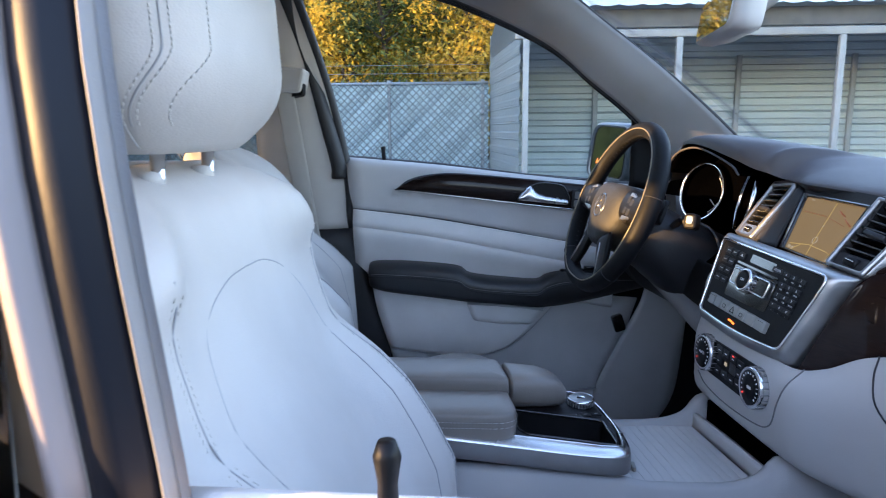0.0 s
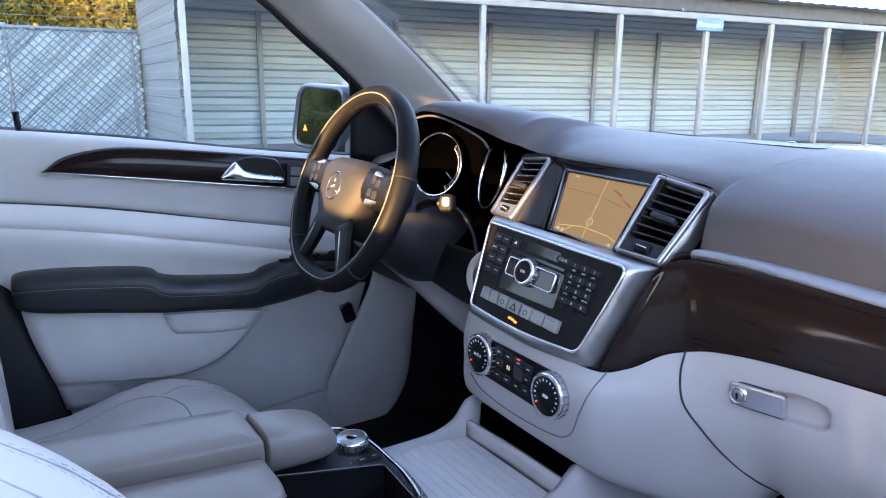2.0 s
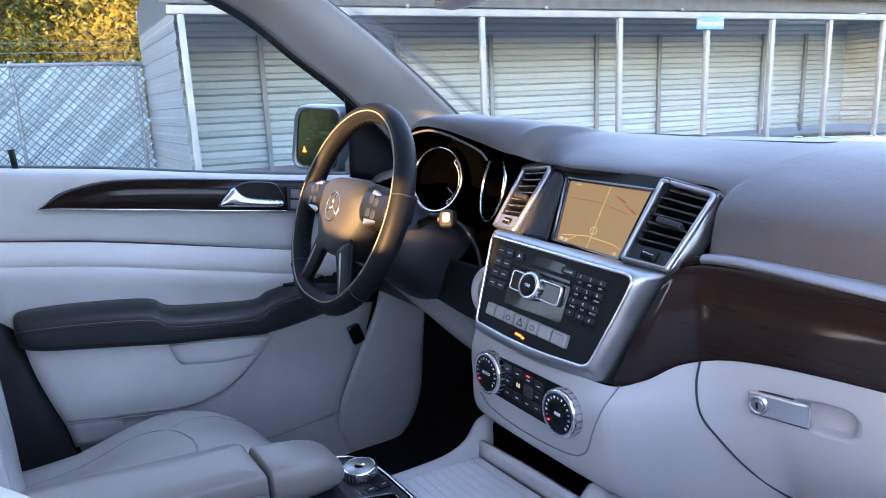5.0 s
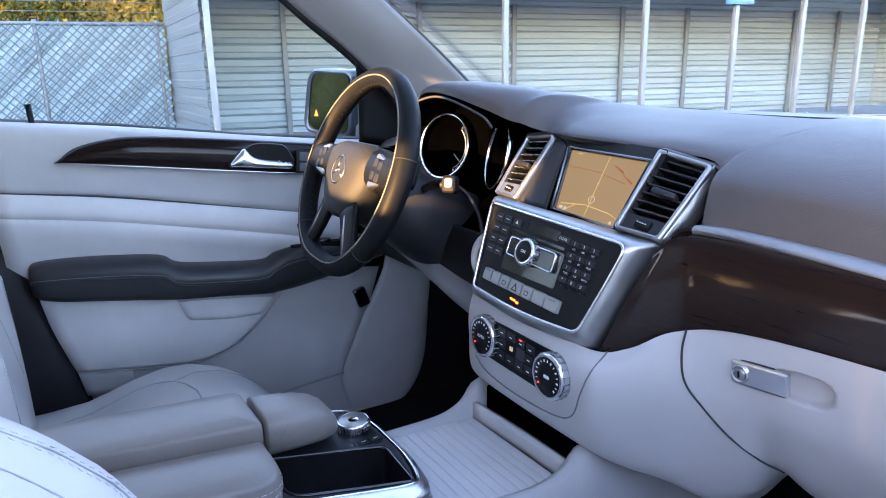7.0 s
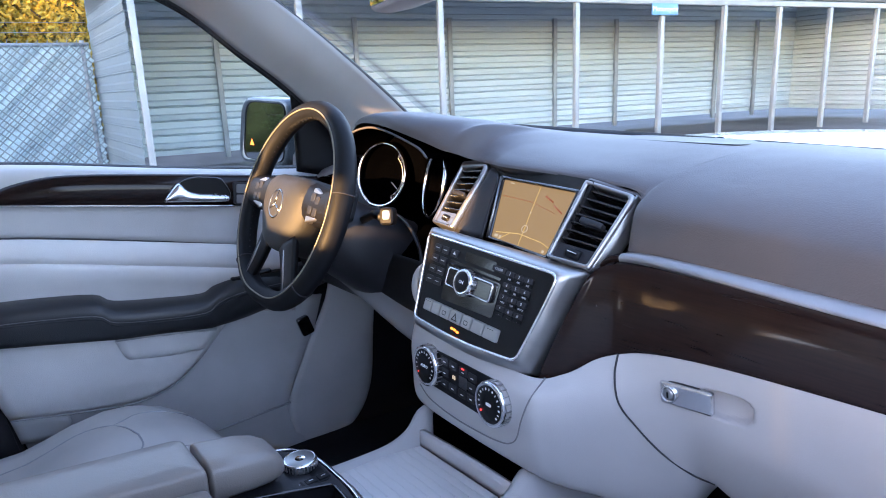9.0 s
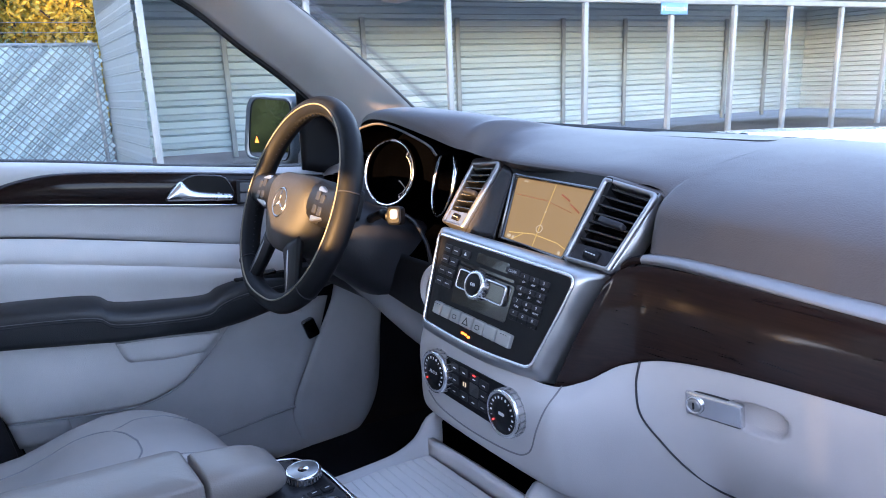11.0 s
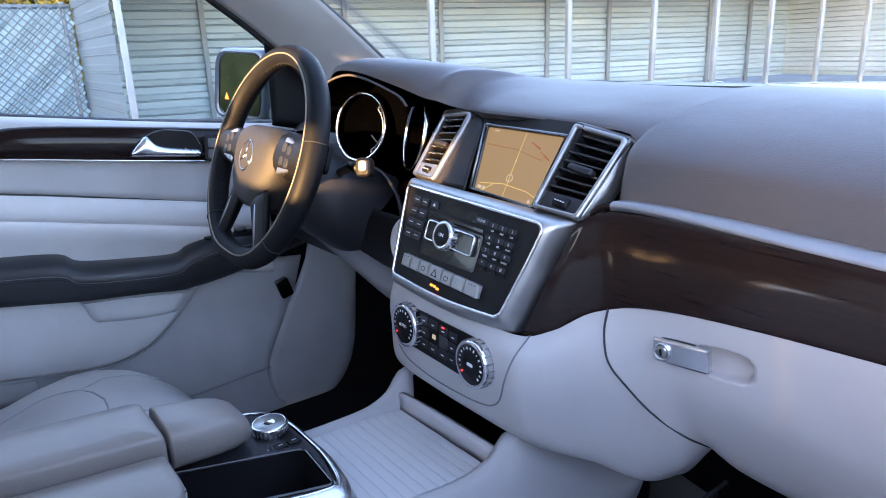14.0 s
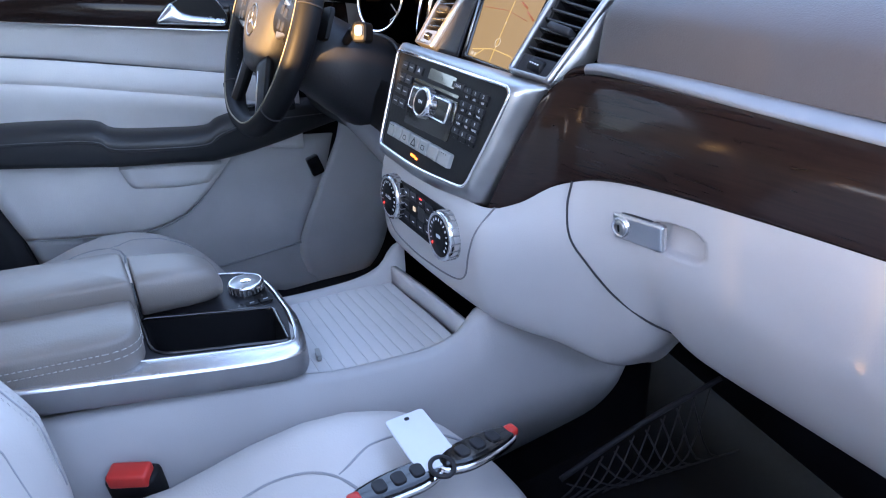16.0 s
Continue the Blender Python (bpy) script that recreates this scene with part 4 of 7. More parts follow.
part("small_display", slab(rrect(0.020, 0.018, 0.002, 2, 0.010, 0.003), CL, 0.003, 0.0045), GLOSS, face)
for j in (-0.0022, 0.0022):
    part("lit_bar", slab(rrect(0.0013, 0.0060, 0.0003, 1, 0.000 + j - 0.012, 0.003), CL, 0.003, 0.0048), MAP_PALE, face)
for i, (cx, cy) in enumerate(((-0.034, 0.020), (-0.013, 0.020), (0.010, 0.019), (0.031, 0.018), (-0.034, -0.014), (-0.013, -0.014), (0.009, -0.014), (0.029, -0.013), (-0.034, 0.003), (0.029, 0.003))):
    k = part("button", slab(rrect(0.0185, 0.0115, 0.0015, 2, cx, cy), CL, 0.003, 0.0052, 0.0006), DARK, face)
    part("print_bar", slab(rrect(0.006, 0.0012, 0.0003, 1, cx, cy - 0.001), CL, 0.005, 0.0055), MARK, k)
    if i == 2:
        part("lamp", slab(rrect(0.006, 0.0015, 0.0004, 1, cx, cy + 0.0044), CL, 0.005, 0.0058), RED_LIGHT, k)
for cx, txt in ((-0.0715, "AUTO"), (0.0795, "")):
    dm = at(CL, cx + 0.0015, 0.0026, 0.0)
    kn = part("temperature_dial", lathe([(0.0304, 0), (0.0304, 0.013), (0.0296, 0.0155), (0.0273, 0.0165), (0.0246, 0.0150)], dm, 48), CHROME, clim, "black dial with a ribbed chrome ring")
    part("dial_face", lathe([(0.0254, 0.010), (0.0254, 0.0155), (0.011, 0.0160)], dm, 36), BLACK, kn)
    for q in range(20):
        a = 2 * math.pi * q / 20
        part("notch", box(dm @ Matrix.Rotation(a, 4, "Z") @ Matrix.Translation((0.0303, 0, 0.0075)), 0.0010, 0.0012, 0.012), KNEE, kn)
    for q in range(15):
        a = math.radians(-130 + 260 * q / 14)
        part("tick", box(dm @ Matrix.Rotation(-a, 4, "Z") @ Matrix.Translation((0, 0.0206, 0.0158)), 0.0010 if q % 2 else 0.0022, 0.0030, 0.0008), MARK if q else RED_LIGHT, kn)
    if txt:
        letters("print", txt, 0.0065, at(dm, 0, 0, 0.0162), MARK, kn)
    else:
        part("car_symbol", slab(rrect(0.011, 0.0042, 0.002, 3), dm, 0.0158, 0.0164), MARK, kn)

# ---- screen ----
SC = fr((-0.003, 0, 1.074), (0, -1, 0), (0.456, 0, 0.89))
scr = thing("display_screen", SC.translation, "navigation screen showing a beige road map, set back in the dashboard", "screen")
part("housing", slab(rpoly([(-0.124, 0.068), (0.106, 0.066), (0.094, -0.058), (-0.088, -0.058)], 0.006, 3), SC, -0.05, -0.005), BLACK, scr, "black recessed housing")
part("brow", sheet([[D(s, w + 0.007, z + 0.0008), D(s, w + 0.005, z - 0.0025), D(s, w + 0.010, z - 0.010), D(s, w + 0.030, z - 0.0125)] for s, w, z in ((-0.150, 0.0525, 1.1318), (-0.125, 0.042, 1.1325), (-0.08, 0.026, 1.1328), (0.02, 0.026, 1.1303), (0.085, 0.026, 1.1262))], 4, 5, 0.002), DARK, scr)
part("cheek", sheet([[(0.032, 0.146, 1.127), (0.026, 0.122, 1.122), (0.010, 0.094, 1.114)], [(-0.005, 0.145, 1.080), (-0.008, 0.115, 1.077), (-0.012, 0.083, 1.074)], [(-0.042, 0.143, 1.030), (-0.042, 0.106, 1.030), (-0.035, 0.070, 1.031)]], 5, 5, 0.003), DARK, scr, "slate grey side panel")
part("bezel", frame_slab(rpoly([(-0.096, 0.049), (0.094, 0.049), (0.083, -0.049), (-0.070, -0.049)], 0.003, 2), rpoly([(-0.086, 0.0435), (0.089, 0.0445), (0.078, -0.0445), (-0.062, -0.0445)], 0.003, 2), SC, -0.006, 0.003, 0.001), GLOSS, scr)
part("bezel_edge", tube([SC @ Vector(p) for p in ((-0.0915, 0.0465, 0.003), (-0.0665, -0.0475, 0.003))], 0.0022, 6), SILVER, scr)
sp = part("map", slab(rpoly([(-0.087, 0.0445), (0.090, 0.0455), (0.079, -0.0455), (-0.063, -0.0455)], 0.002, 2), SC, -0.005, -0.001), SCREEN, scr, "lit beige map")
for pts, r, mt in ((((-0.055, -0.035), (0.000, -0.028), (0.055, -0.030), (0.075, -0.034)), 0.0007, MAP_ROAD), (((0.008, 0.044), (0.008, 0.010), (0.009, -0.045)), 0.0006, MAP_ROAD), (((-0.075, 0.020), (0.0, 0.020), (0.06, 0.012)), 0.0004, MAP_RED), (((0.028, 0.032), (0.048, 0.026)), 0.0016, MAP_RED), (((0.052, 0.022), (0.074, 0.014)), 0.0014, MAP_RED), (((-0.02, -0.0305), (-0.045, -0.045)), 0.0006, MAP_ROAD)):
    part("road", tube([SC @ Vector((x, y, -0.0008)) for x, y in pts], r, 4), mt, sp)
part("position_ring", tube([SC @ Vector((0.009 + 0.0065 * math.cos(q), -0.019 + 0.0050 * math.sin(q), -0.0008)) for q in (2 * math.pi * j / 20 for j in range(20))], 0.0006, 4, True), MAP_PALE, sp)
for x, y, w, h in ((-0.052, -0.040, 0.009, 0.004), (-0.041, -0.0405, 0.005, 0.005), (-0.062, 0.0405, 0.010, 0.002), (0.008, 0.005, 0.003, 0.003), (0.066, -0.041, 0.005, 0.004)):
    part("symbol", slab(rrect(w, h, 0.0006, 1, x, y), SC, -0.001, -0.0006), MAP_PALE, sp)


# ---- air vents ----
def vent(m, quad, inner, label, slats=7, sill=None):
    t = thing("air_vent", m.translation, label, "air vent", "vents beside the screen")
    part("frame", frame_slab(rpoly(quad, [0.004, 0.004, 0.010, 0.004], 5), rpoly(inner, [0.003, 0.003, 0.006, 0.003], 5), m, -0.02, 0.007, 0.004), SILVER, t, "silver frame")
    part("duct", slab(rpoly(inner, 0.003, 2), m, -0.05, -0.020), BLACK, t)
    bl, br, tr, tl = (Vector(p) for p in inner)
    for i in range(slats):
        f = 0.27 + 0.68 * i / (slats - 1)
        a, b = bl.lerp(tl, f), br.lerp(tr, f)
        rows = []
        for dz, dv in ((0.002, 0.0016), (0.003, 0.0), (0.001, -0.0016), (-0.018, -0.0052), (-0.018, -0.0030)):
            rows.append([m @ Vector((p.x, p.y + dv, dz)) for p in (a.lerp(b, 0.02), a.lerp(b, 0.5), a.lerp(b, 0.98))])
        part("slat", skin(rows, closed_v=True), GLOSS, t)
    c = (bl + br + tr + tl) / 4
    part("tab", box(m @ Matrix.Translation((c.x + 0.004, c.y + 0.003, 0.004)), 0.034, 0.008, 0.012, 0.002), DARK, t, "sliding direction tab")
    low = bl.lerp(br, 0.5).lerp(tl.lerp(tr, 0.5), 0.10)
    lw = part("sill", slab(rpoly([bl, br, br.lerp(tr, 0.2), bl.lerp(tl, 0.2)], 0.002, 2), m, -0.02, 0.004 if sill else 0.001, 0.001), sill or DARK, t)
    part("wheel", lathe([(0.006, -0.011), (0.0075, -0.009), (0.0075, 0.009), (0.006, 0.011)], m @ Matrix.Translation((low.x, low.y, -0.001)) @ Matrix.Rotation(radians(90), 4, "Y"), 18), BLACK, lw, "ribbed thumb wheel")
    for j in range(4):
        part("mark", box(m @ Matrix.Translation((low.x - 0.006 + j * 0.004, low.y, 0.0064)), 0.002, 0.0012, 0.0006), MARK, lw)
    return t


VB = fr((0.0075, -0.128, 1.078), (0.208, -0.967, -0.149), (0.626, 0.015, 0.779))
v = vent(VB, [(-0.0317, -0.0583), (0.0335, -0.0525), (0.0392, 0.0550), (-0.0405, 0.0560)], [(-0.0270, -0.0532), (0.0272, -0.0475), (0.0318, 0.0490), (-0.0335, 0.0495)], "silver-framed air vent with black slats beside the screen")
part("flank", sheet([[VB @ Vector((0.037, 0.056, 0.002)), VB @ Vector((0.041, 0.054, -0.006)), VB @ Vector((0.043, 0.050, -0.022))], [VB @ Vector((0.037, 0.0, 0.002)), VB @ Vector((0.042, 0.0, -0.006)), VB @ Vector((0.045, 0.0, -0.022))], [VB @ Vector((0.033, -0.053, 0.002)), VB @ Vector((0.036, -0.052, -0.006)), VB @ Vector((0.038, -0.050, -0.022))]], 4, 6, 0.002), SILVER, v)
part("vent_brow", sheet([[VB @ Vector((x, y0, 0.0)), VB @ Vector((x, y0 + 0.004, -0.002)), VB @ Vector((x, y0 + 0.009, -0.012)), VB @ Vector((x, y0 + 0.010, -0.035))] for x, y0 in ((-0.042, 0.0565), (-0.01, 0.0565), (0.02, 0.056), (0.038, 0.0555), (0.046, 0.050), (0.052, 0.036))], 4, 5, 0.003), PAD, v, "padded brow over the vent")
part("side_filler", sheet([[VB @ Vector((0.050, 0.046, -0.014)), VB @ Vector((0.070, 0.040, -0.05))], [VB @ Vector((0.055, 0.0, -0.018)), VB @ Vector((0.07, 0.0, -0.05))], [VB @ Vector((0.04, -0.05, -0.016)), VB @ Vector((0.07, -0.05, -0.05))]], 3, 4, 0.002), DARK, v)
VA = fr((-0.047, 0.201, 1.032), (0.05, -0.997, -0.06), (0.613, -0.017, 0.79))
vent(VA, [(-0.0037, 0.0009), (0.0566, 0.0043), (0.0530, 0.1240), (-0.0187, 0.1100)], [(0.0010, 0.0050), (0.0480, 0.0080), (0.0430, 0.1170), (-0.0135, 0.1050)], "silver-framed air vent with black slats beside the instruments", 7, SILVER)

# ---- instruments ----
ic = thing("instrument_cluster", D(-0.4, 0.06, 1.05), "twin round instruments with silver rings under a dark hood", "instrument cluster")
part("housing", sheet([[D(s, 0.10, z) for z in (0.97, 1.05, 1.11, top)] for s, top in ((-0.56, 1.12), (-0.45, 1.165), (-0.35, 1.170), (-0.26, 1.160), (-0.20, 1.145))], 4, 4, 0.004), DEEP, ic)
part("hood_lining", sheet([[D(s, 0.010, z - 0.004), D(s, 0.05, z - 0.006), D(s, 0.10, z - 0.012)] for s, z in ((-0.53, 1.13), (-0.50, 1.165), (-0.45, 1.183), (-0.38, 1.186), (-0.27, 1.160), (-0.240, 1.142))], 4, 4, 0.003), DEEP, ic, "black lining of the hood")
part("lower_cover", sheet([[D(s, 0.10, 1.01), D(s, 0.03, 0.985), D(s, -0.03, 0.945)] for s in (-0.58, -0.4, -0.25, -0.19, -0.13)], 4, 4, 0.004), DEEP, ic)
for s0, r, yaw, wz in ((-0.470, 0.0635, 14, 0.056), (-0.290, 0.061, -22, 0.050)):
    gm = fr(D(s0, wz, 1.086), Matrix.Rotation(radians(yaw), 3, "Z") @ D(1, 0, 0), (0.25, 0, 1))
    bowl = [(r, -0.004), (r - 0.003, -0.014), (r * 0.70, -0.016), (r * 0.68, -0.026), (r * 0.3, -0.027), (0.0008, -0.027)]
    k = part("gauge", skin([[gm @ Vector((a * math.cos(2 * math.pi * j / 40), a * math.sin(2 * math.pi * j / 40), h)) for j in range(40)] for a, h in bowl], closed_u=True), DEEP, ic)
    part("ring", lathe([(r + 0.002, -0.006), (r + 0.002, 0.0), (r + 0.0005, 0.0025), (r - 0.0035, 0.0015), (r - 0.0040, -0.003), (r - 0.001, -0.006)], gm, 48, True), CHROME, k, "polished silver ring")
    for q in range(17):
        a = math.radians(38 + 118 * q / 16)
        part("tick", box(gm @ Matrix.Rotation(-a, 4, "Z") @ Matrix.Translation((0, r * 0.79, -0.0145)), 0.0012 if q % 2 else 0.0032, 0.004 if q % 2 else 0.008, 0.0010), DIAL_GLOW, k)
    part("scale_line", tube([gm @ Vector((r * 0.69 * math.sin(radians(38 + 12 * j)), r * 0.69 * math.cos(radians(38 + 12 * j)), -0.0150)) for j in range(11)], 0.0006, 4), MARK, k)
    part("scale_line", tube([gm @ Vector((r * 0.90 * math.sin(radians(30 + 12 * j)), r * 0.90 * math.cos(radians(30 + 12 * j)), -0.0138)) for j in range(12)], 0.0005, 4), DIAL_GLOW, k)
    part("needle", box(gm @ Matrix.Rotation(radians(-128), 4, "Z") @ Matrix.Translation((0, r * 0.55, -0.0135)), 0.0014, r * 0.42, 0.0012), SWITCH, k)
part("cowl_lip", tube(spl([D(-0.50, 0.045, 1.018), D(-0.40, 0.03, 1.022), D(-0.32, 0.012, 1.016), D(-0.26, -0.006, 0.992), D(-0.225, -0.020, 0.960)], 6), 0.0035, 6), DARK, ic)
part("hood_edge", tube(spl([D(-0.53, 0.006, 1.126), D(-0.50, 0.006, 1.160), D(-0.45, 0.006, 1.178), D(-0.38, 0.006, 1.181), D(-0.27, 0.006, 1.155), D(-0.24, 0.006, 1.137)], 6), 0.0022, 6), PAD, ic, "thin edge of the hood")
part("vent_brow", sheet([[VA @ Vector((x, y0, 0.003)), VA @ Vector((x, y0 + 0.010, 0.001)), VA @ Vector((x, y0 + 0.018, -0.012)), VA @ Vector((x, y0 + 0.020, -0.03))] for x, y0 in ((-0.026, 0.108), (0.0, 0.114), (0.03, 0.121), (0.056, 0.125), (0.085, 0.127))], 4, 5, 0.003), PAD, ic, "padded brow over the vent")

# ---- steering wheel ----
tl, yw = radians(22.3), radians(9.6)
wn_ = Vector((-math.cos(tl) * math.cos(yw), -math.cos(tl) * math.sin(yw), math.sin(tl)))
wu = Vector((math.sin(yw), -math.cos(yw), 0))
WH = fr((-0.2384, 0.3764, 1.0615), wu, wn_.cross(wu))
RW = 0.171
wheel = thing("steering_wheel", WH.translation, "black leather steering wheel with four spokes and satin buttons", "steering wheel")


def wpt(a, r, d=0.0):
    return WH @ Vector((r * math.sin(a), r * math.cos(a), d))


rim = part("rim", tube([wpt(2 * math.pi * i / 72, RW - 0.006 * math.exp(-((i - 36.5) / 3.6) ** 2)) for i in range(72)], [0.0165 + 0.0022 * abs(math.sin(2 * math.pi * i / 72)) for i in range(72)], 16, True), RIM_LEATHER, wheel, "black leather rim")
for a in (-78, 78, -135, 135):
    a = radians(a)
    rr = 0.0188
    part("seam", tube([wpt(a, RW + rr * math.cos(q), rr * math.sin(q)) for q in (2 * math.pi * j / 18 for j in range(18))], 0.0010, 4, True), GAP, rim)
for i in range(104):
    a = radians(-132 + 2.3 * i)
    part("stitch", tube([wpt(a, RW - 0.0150, 0.008), wpt(a + (0.018 if i % 2 else -0.018), RW - 0.0183, 0.001)], 0.0006, 4), DARK, rim)
# added bead that draws the gold glint round the rim's crest
part("rim_glint", tube([wpt(2 * math.pi * i / 96, RW - 0.0025 - 0.006 * math.exp(-((i - 48.7) / 4.8) ** 2), 0.0168 + 0.0022 * abs(math.sin(2 * math.pi * i / 96))) for i in range(96)], 0.0013, 8, True), RIM_GLINT, rim, "thin added bead for the sun's glint along the rim")
hubp = rpoly([(-0.096, 0.030), (-0.062, 0.052), (0.062, 0.052), (0.096, 0.030), (0.088, -0.022), (0.046, -0.084), (-0.046, -0.084), (-0.088, -0.022)], 0.024, 5)
rings = []
for sc_, d in ((1.0, -0.045), (1.0, -0.004), (0.97, 0.006), (0.88, 0.016), (0.65, 0.024), (0.35, 0.028), (0.05, 0.029)):
    rings.append([WH @ Vector((p.x * sc_, p.y * sc_, d)) for p in hubp])
part("hub", skin(rings, closed_u=True, caps=True), HUB, wheel, "domed black airbag cover")
em = at(WH, 0.0, -0.004, 0.0265)
eb = part("badge", tube([em @ Vector((0.024 * math.cos(q), 0.024 * math.sin(q), 0.0)) for q in (2 * math.pi * j / 32 for j in range(32))], 0.0026, 6, True), BADGE, wheel, "round dark chrome badge")
part("badge_disc", lathe([(0.022, -0.004), (0.022, 0.0), (0.010, 0.001)], em, 24), HUB, eb)
for a in (90, 210, 330):
    a = radians(a)
    part("badge_bar", tube([em @ Vector((0, 0, 0.0015)), em @ Vector((0.023 * math.cos(a), 0.023 * math.sin(a), 0.001))], [0.0034, 0.0012], 6), BADGE, eb)
for sg in (-1, 1):
    up = sheet([[WH @ Vector((sg * x, y, d)) for y, d in ((0.030 + q, -0.012), (0.024 + q * 0.4, 0.004), (-0.004, 0.004), (-0.012, -0.012))] for x, q in ((0.050, 0.012), (0.090, 0.004), (0.130, 0.0), (0.165, 0.006))], 4, 4, -0.012)
    sp = part("spoke", up, BLACK, wheel)
    bt = part("button_plate", slab(rpoly([(sg * 0.098, 0.040), (sg * 0.136, 0.030), (sg * 0.136, -0.012), (sg * 0.092, -0.022)], 0.008, 4), WH, 0.002, 0.015, 0.003), SILVER, sp, "satin silver button plate")
    for i, (x, y) in enumerate(((0.108, 0.022), (0.125, 0.018), (0.106, 0.001), (0.124, -0.001))):
        part("button", slab(rrect(0.014, 0.015, 0.003, 3, sg * x, y), WH, 0.013, 0.0180, 0.0015), DARK, bt)
    lo = sheet([[WH @ Vector((sg * x, y, d)) for x, y, d in r] for r in (((0.026, -0.074, 0.000), (0.044, -0.062, 0.004), (0.060, -0.046, -0.002)), ((0.050, -0.112, -0.004), (0.064, -0.104, 0.001), (0.078, -0.094, -0.004)), ((0.078, -0.158, -0.006), (0.088, -0.150, 0.0), (0.100, -0.144, -0.006)))], 4, 5, -0.012)
    sp2 = part("spoke", lo, BLACK, wheel)
    part("spoke_trim", tube([WH @ Vector((sg * 0.050, -0.075, 0.013)), WH @ Vector((sg * 0.064, -0.106, 0.012)), WH @ Vector((sg * 0.080, -0.138, 0.010))], 0.0026, 6), SILVER, sp2, "satin silver inlay")
# column and lever
col = thing("steering_column", WH @ Vector((0, 0, -0.1)), "black column cover behind the steering wheel", "steering column")
rows = []
for d, rx, ry, cy in ((-0.045, 0.055, 0.055, -0.005), (-0.065, 0.080, 0.066, -0.020), (-0.13, 0.092, 0.074, -0.036), (-0.22, 0.10, 0.085, -0.05), (-0.34, 0.10, 0.08, -0.05)):
    rows.append([WH @ Vector((rx * math.copysign(abs(math.cos(q)) ** 0.8, math.cos(q)), cy + ry * math.copysign(abs(math.sin(q)) ** 0.8, math.sin(q)), d)) for q in (2 * math.pi * j / 28 for j in range(28))])
part("cover", skin(rows, closed_u=True, caps=True), DARK, col)
part("paddle", slab(rpoly([(0.085, 0.045), (0.120, 0.050), (0.125, 0.0), (0.090, -0.005)], 0.01, 4), WH, -0.055, -0.048, 0.002), BLACK, col)
e0, e1 = WH @ Vector((0.08, 0.01, -0.10)), Vector((-0.134, 0.206, 1.066))
lever = part("gear_lever", tube([e0, e0.lerp(e1, 0.6), e1 + Vector((0, 0, -0.012))], [0.007, 0.0075, 0.010], 10), BLACK, col, "black column gear lever")
lm = fr(e1 + Vector((0.004, -0.006, -0.010)), (0.80, -0.60, 0.0), (0.15, 0.15, 1))
part("lever_head", slab(rrect(0.023, 0.029, 0.008, 5), lm, -0.014, 0.010, 0.004), BLACK, lever)
part("park_button", slab(rrect(0.013, 0.016, 0.005, 4, 0, 0.002), lm, 0.008, 0.012, 0.002), SWITCH, lever, "satin silver park button")
# ignition lock beside the audio panel
ign = thing("ignition_lock", D(-0.135, -0.07, 0.950), "grey ringed ignition switch beside the audio panel", "ignition switch")
IGM = fr(D(-0.136, -0.070, 0.950), (0.25, -0.97, 0.0), (0.20, 0.0, 1))
part("ring", lathe([(0.040, -0.03), (0.040, -0.002), (0.037, 0.003), (0.030, 0.003), (0.026, -0.002), (0.024, -0.010)], IGM, 36), GREY, ign)
part("button", lathe([(0.0225, -0.012), (0.0225, 0.002), (0.019, 0.006), (0.010, 0.007)], IGM, 28), SILVER, ign, "satin start button")
# knee panel under the column
part("knee_panel", sheet([[D(s, -0.020, z0 + 0.02), D(s, -0.046, z0), D(s, -0.044, z0 - 0.022), D(s, 0.02, z0 - 0.040)] for s, z0 in ((-0.66, 0.935), (-0.50, 0.915), (-0.36, 0.885), (-0.25, 0.858), (-0.17, 0.845))], 4, 5, -0.004), KNEE, dash, "grey knee panel under the column")

# ---- driver's door ----
door = thing("front_door", (-0.4, 0.74, 0.5), "closed grey car door with wood trim and black armrest", "car door")


def dpt(x, z, y):
    return Vector((x, y, z))


# rows from the belt line down; x from rear to front
up = [[dpt(-0.875, 1.150, 0.80), dpt(-0.62, 1.128, 0.80), dpt(-0.40, 1.102, 0.80), dpt(-0.22, 1.084, 0.80), dpt(-0.02, 1.07, 0.80)],
      [dpt(-0.870, 1.152, 0.735), dpt(-0.62, 1.130, 0.735), dpt(-0.40, 1.104, 0.735), dpt(-0.22, 1.086, 0.735), dpt(-0.02, 1.07, 0.735)],
      [dpt(-0.862, 1.130, 0.705), dpt(-0.62, 1.112, 0.705), dpt(-0.40, 1.086, 0.705), dpt(-0.22, 1.07, 0.705), dpt(-0.02, 1.05, 0.705)],
      [dpt(-0.855, 1.070, 0.695), dpt(-0.62, 1.050, 0.695), dpt(-0.40, 1.020, 0.695), dpt(-0.22, 1.0, 0.695), dpt(-0.02, 0.98, 0.695)],
      [dpt(-0.845, 1.024, 0.690), dpt(-0.66, 1.0035, 0.690), dpt(-0.48, 0.973, 0.690), dpt(-0.288, 0.937, 0.690), dpt(-0.02, 0.885, 0.690)]]
part("upper_panel", sheet(up, 6, 5, 0.006), DOOR_SOFT, door, "grey soft upper panel")
PLEAT = ((1.020, 0.9340), (0.997, 0.9180), (0.986, 0.8980), (0.977, 0.8850), (0.966, 0.8750), (0.945, 0.8600), (0.905, 0.8350), (0.850, 0.780))
PLEAT_Y = (0.694, 0.6855, 0.6845, 0.6900, 0.6855, 0.6880, 0.7000, 0.7120)


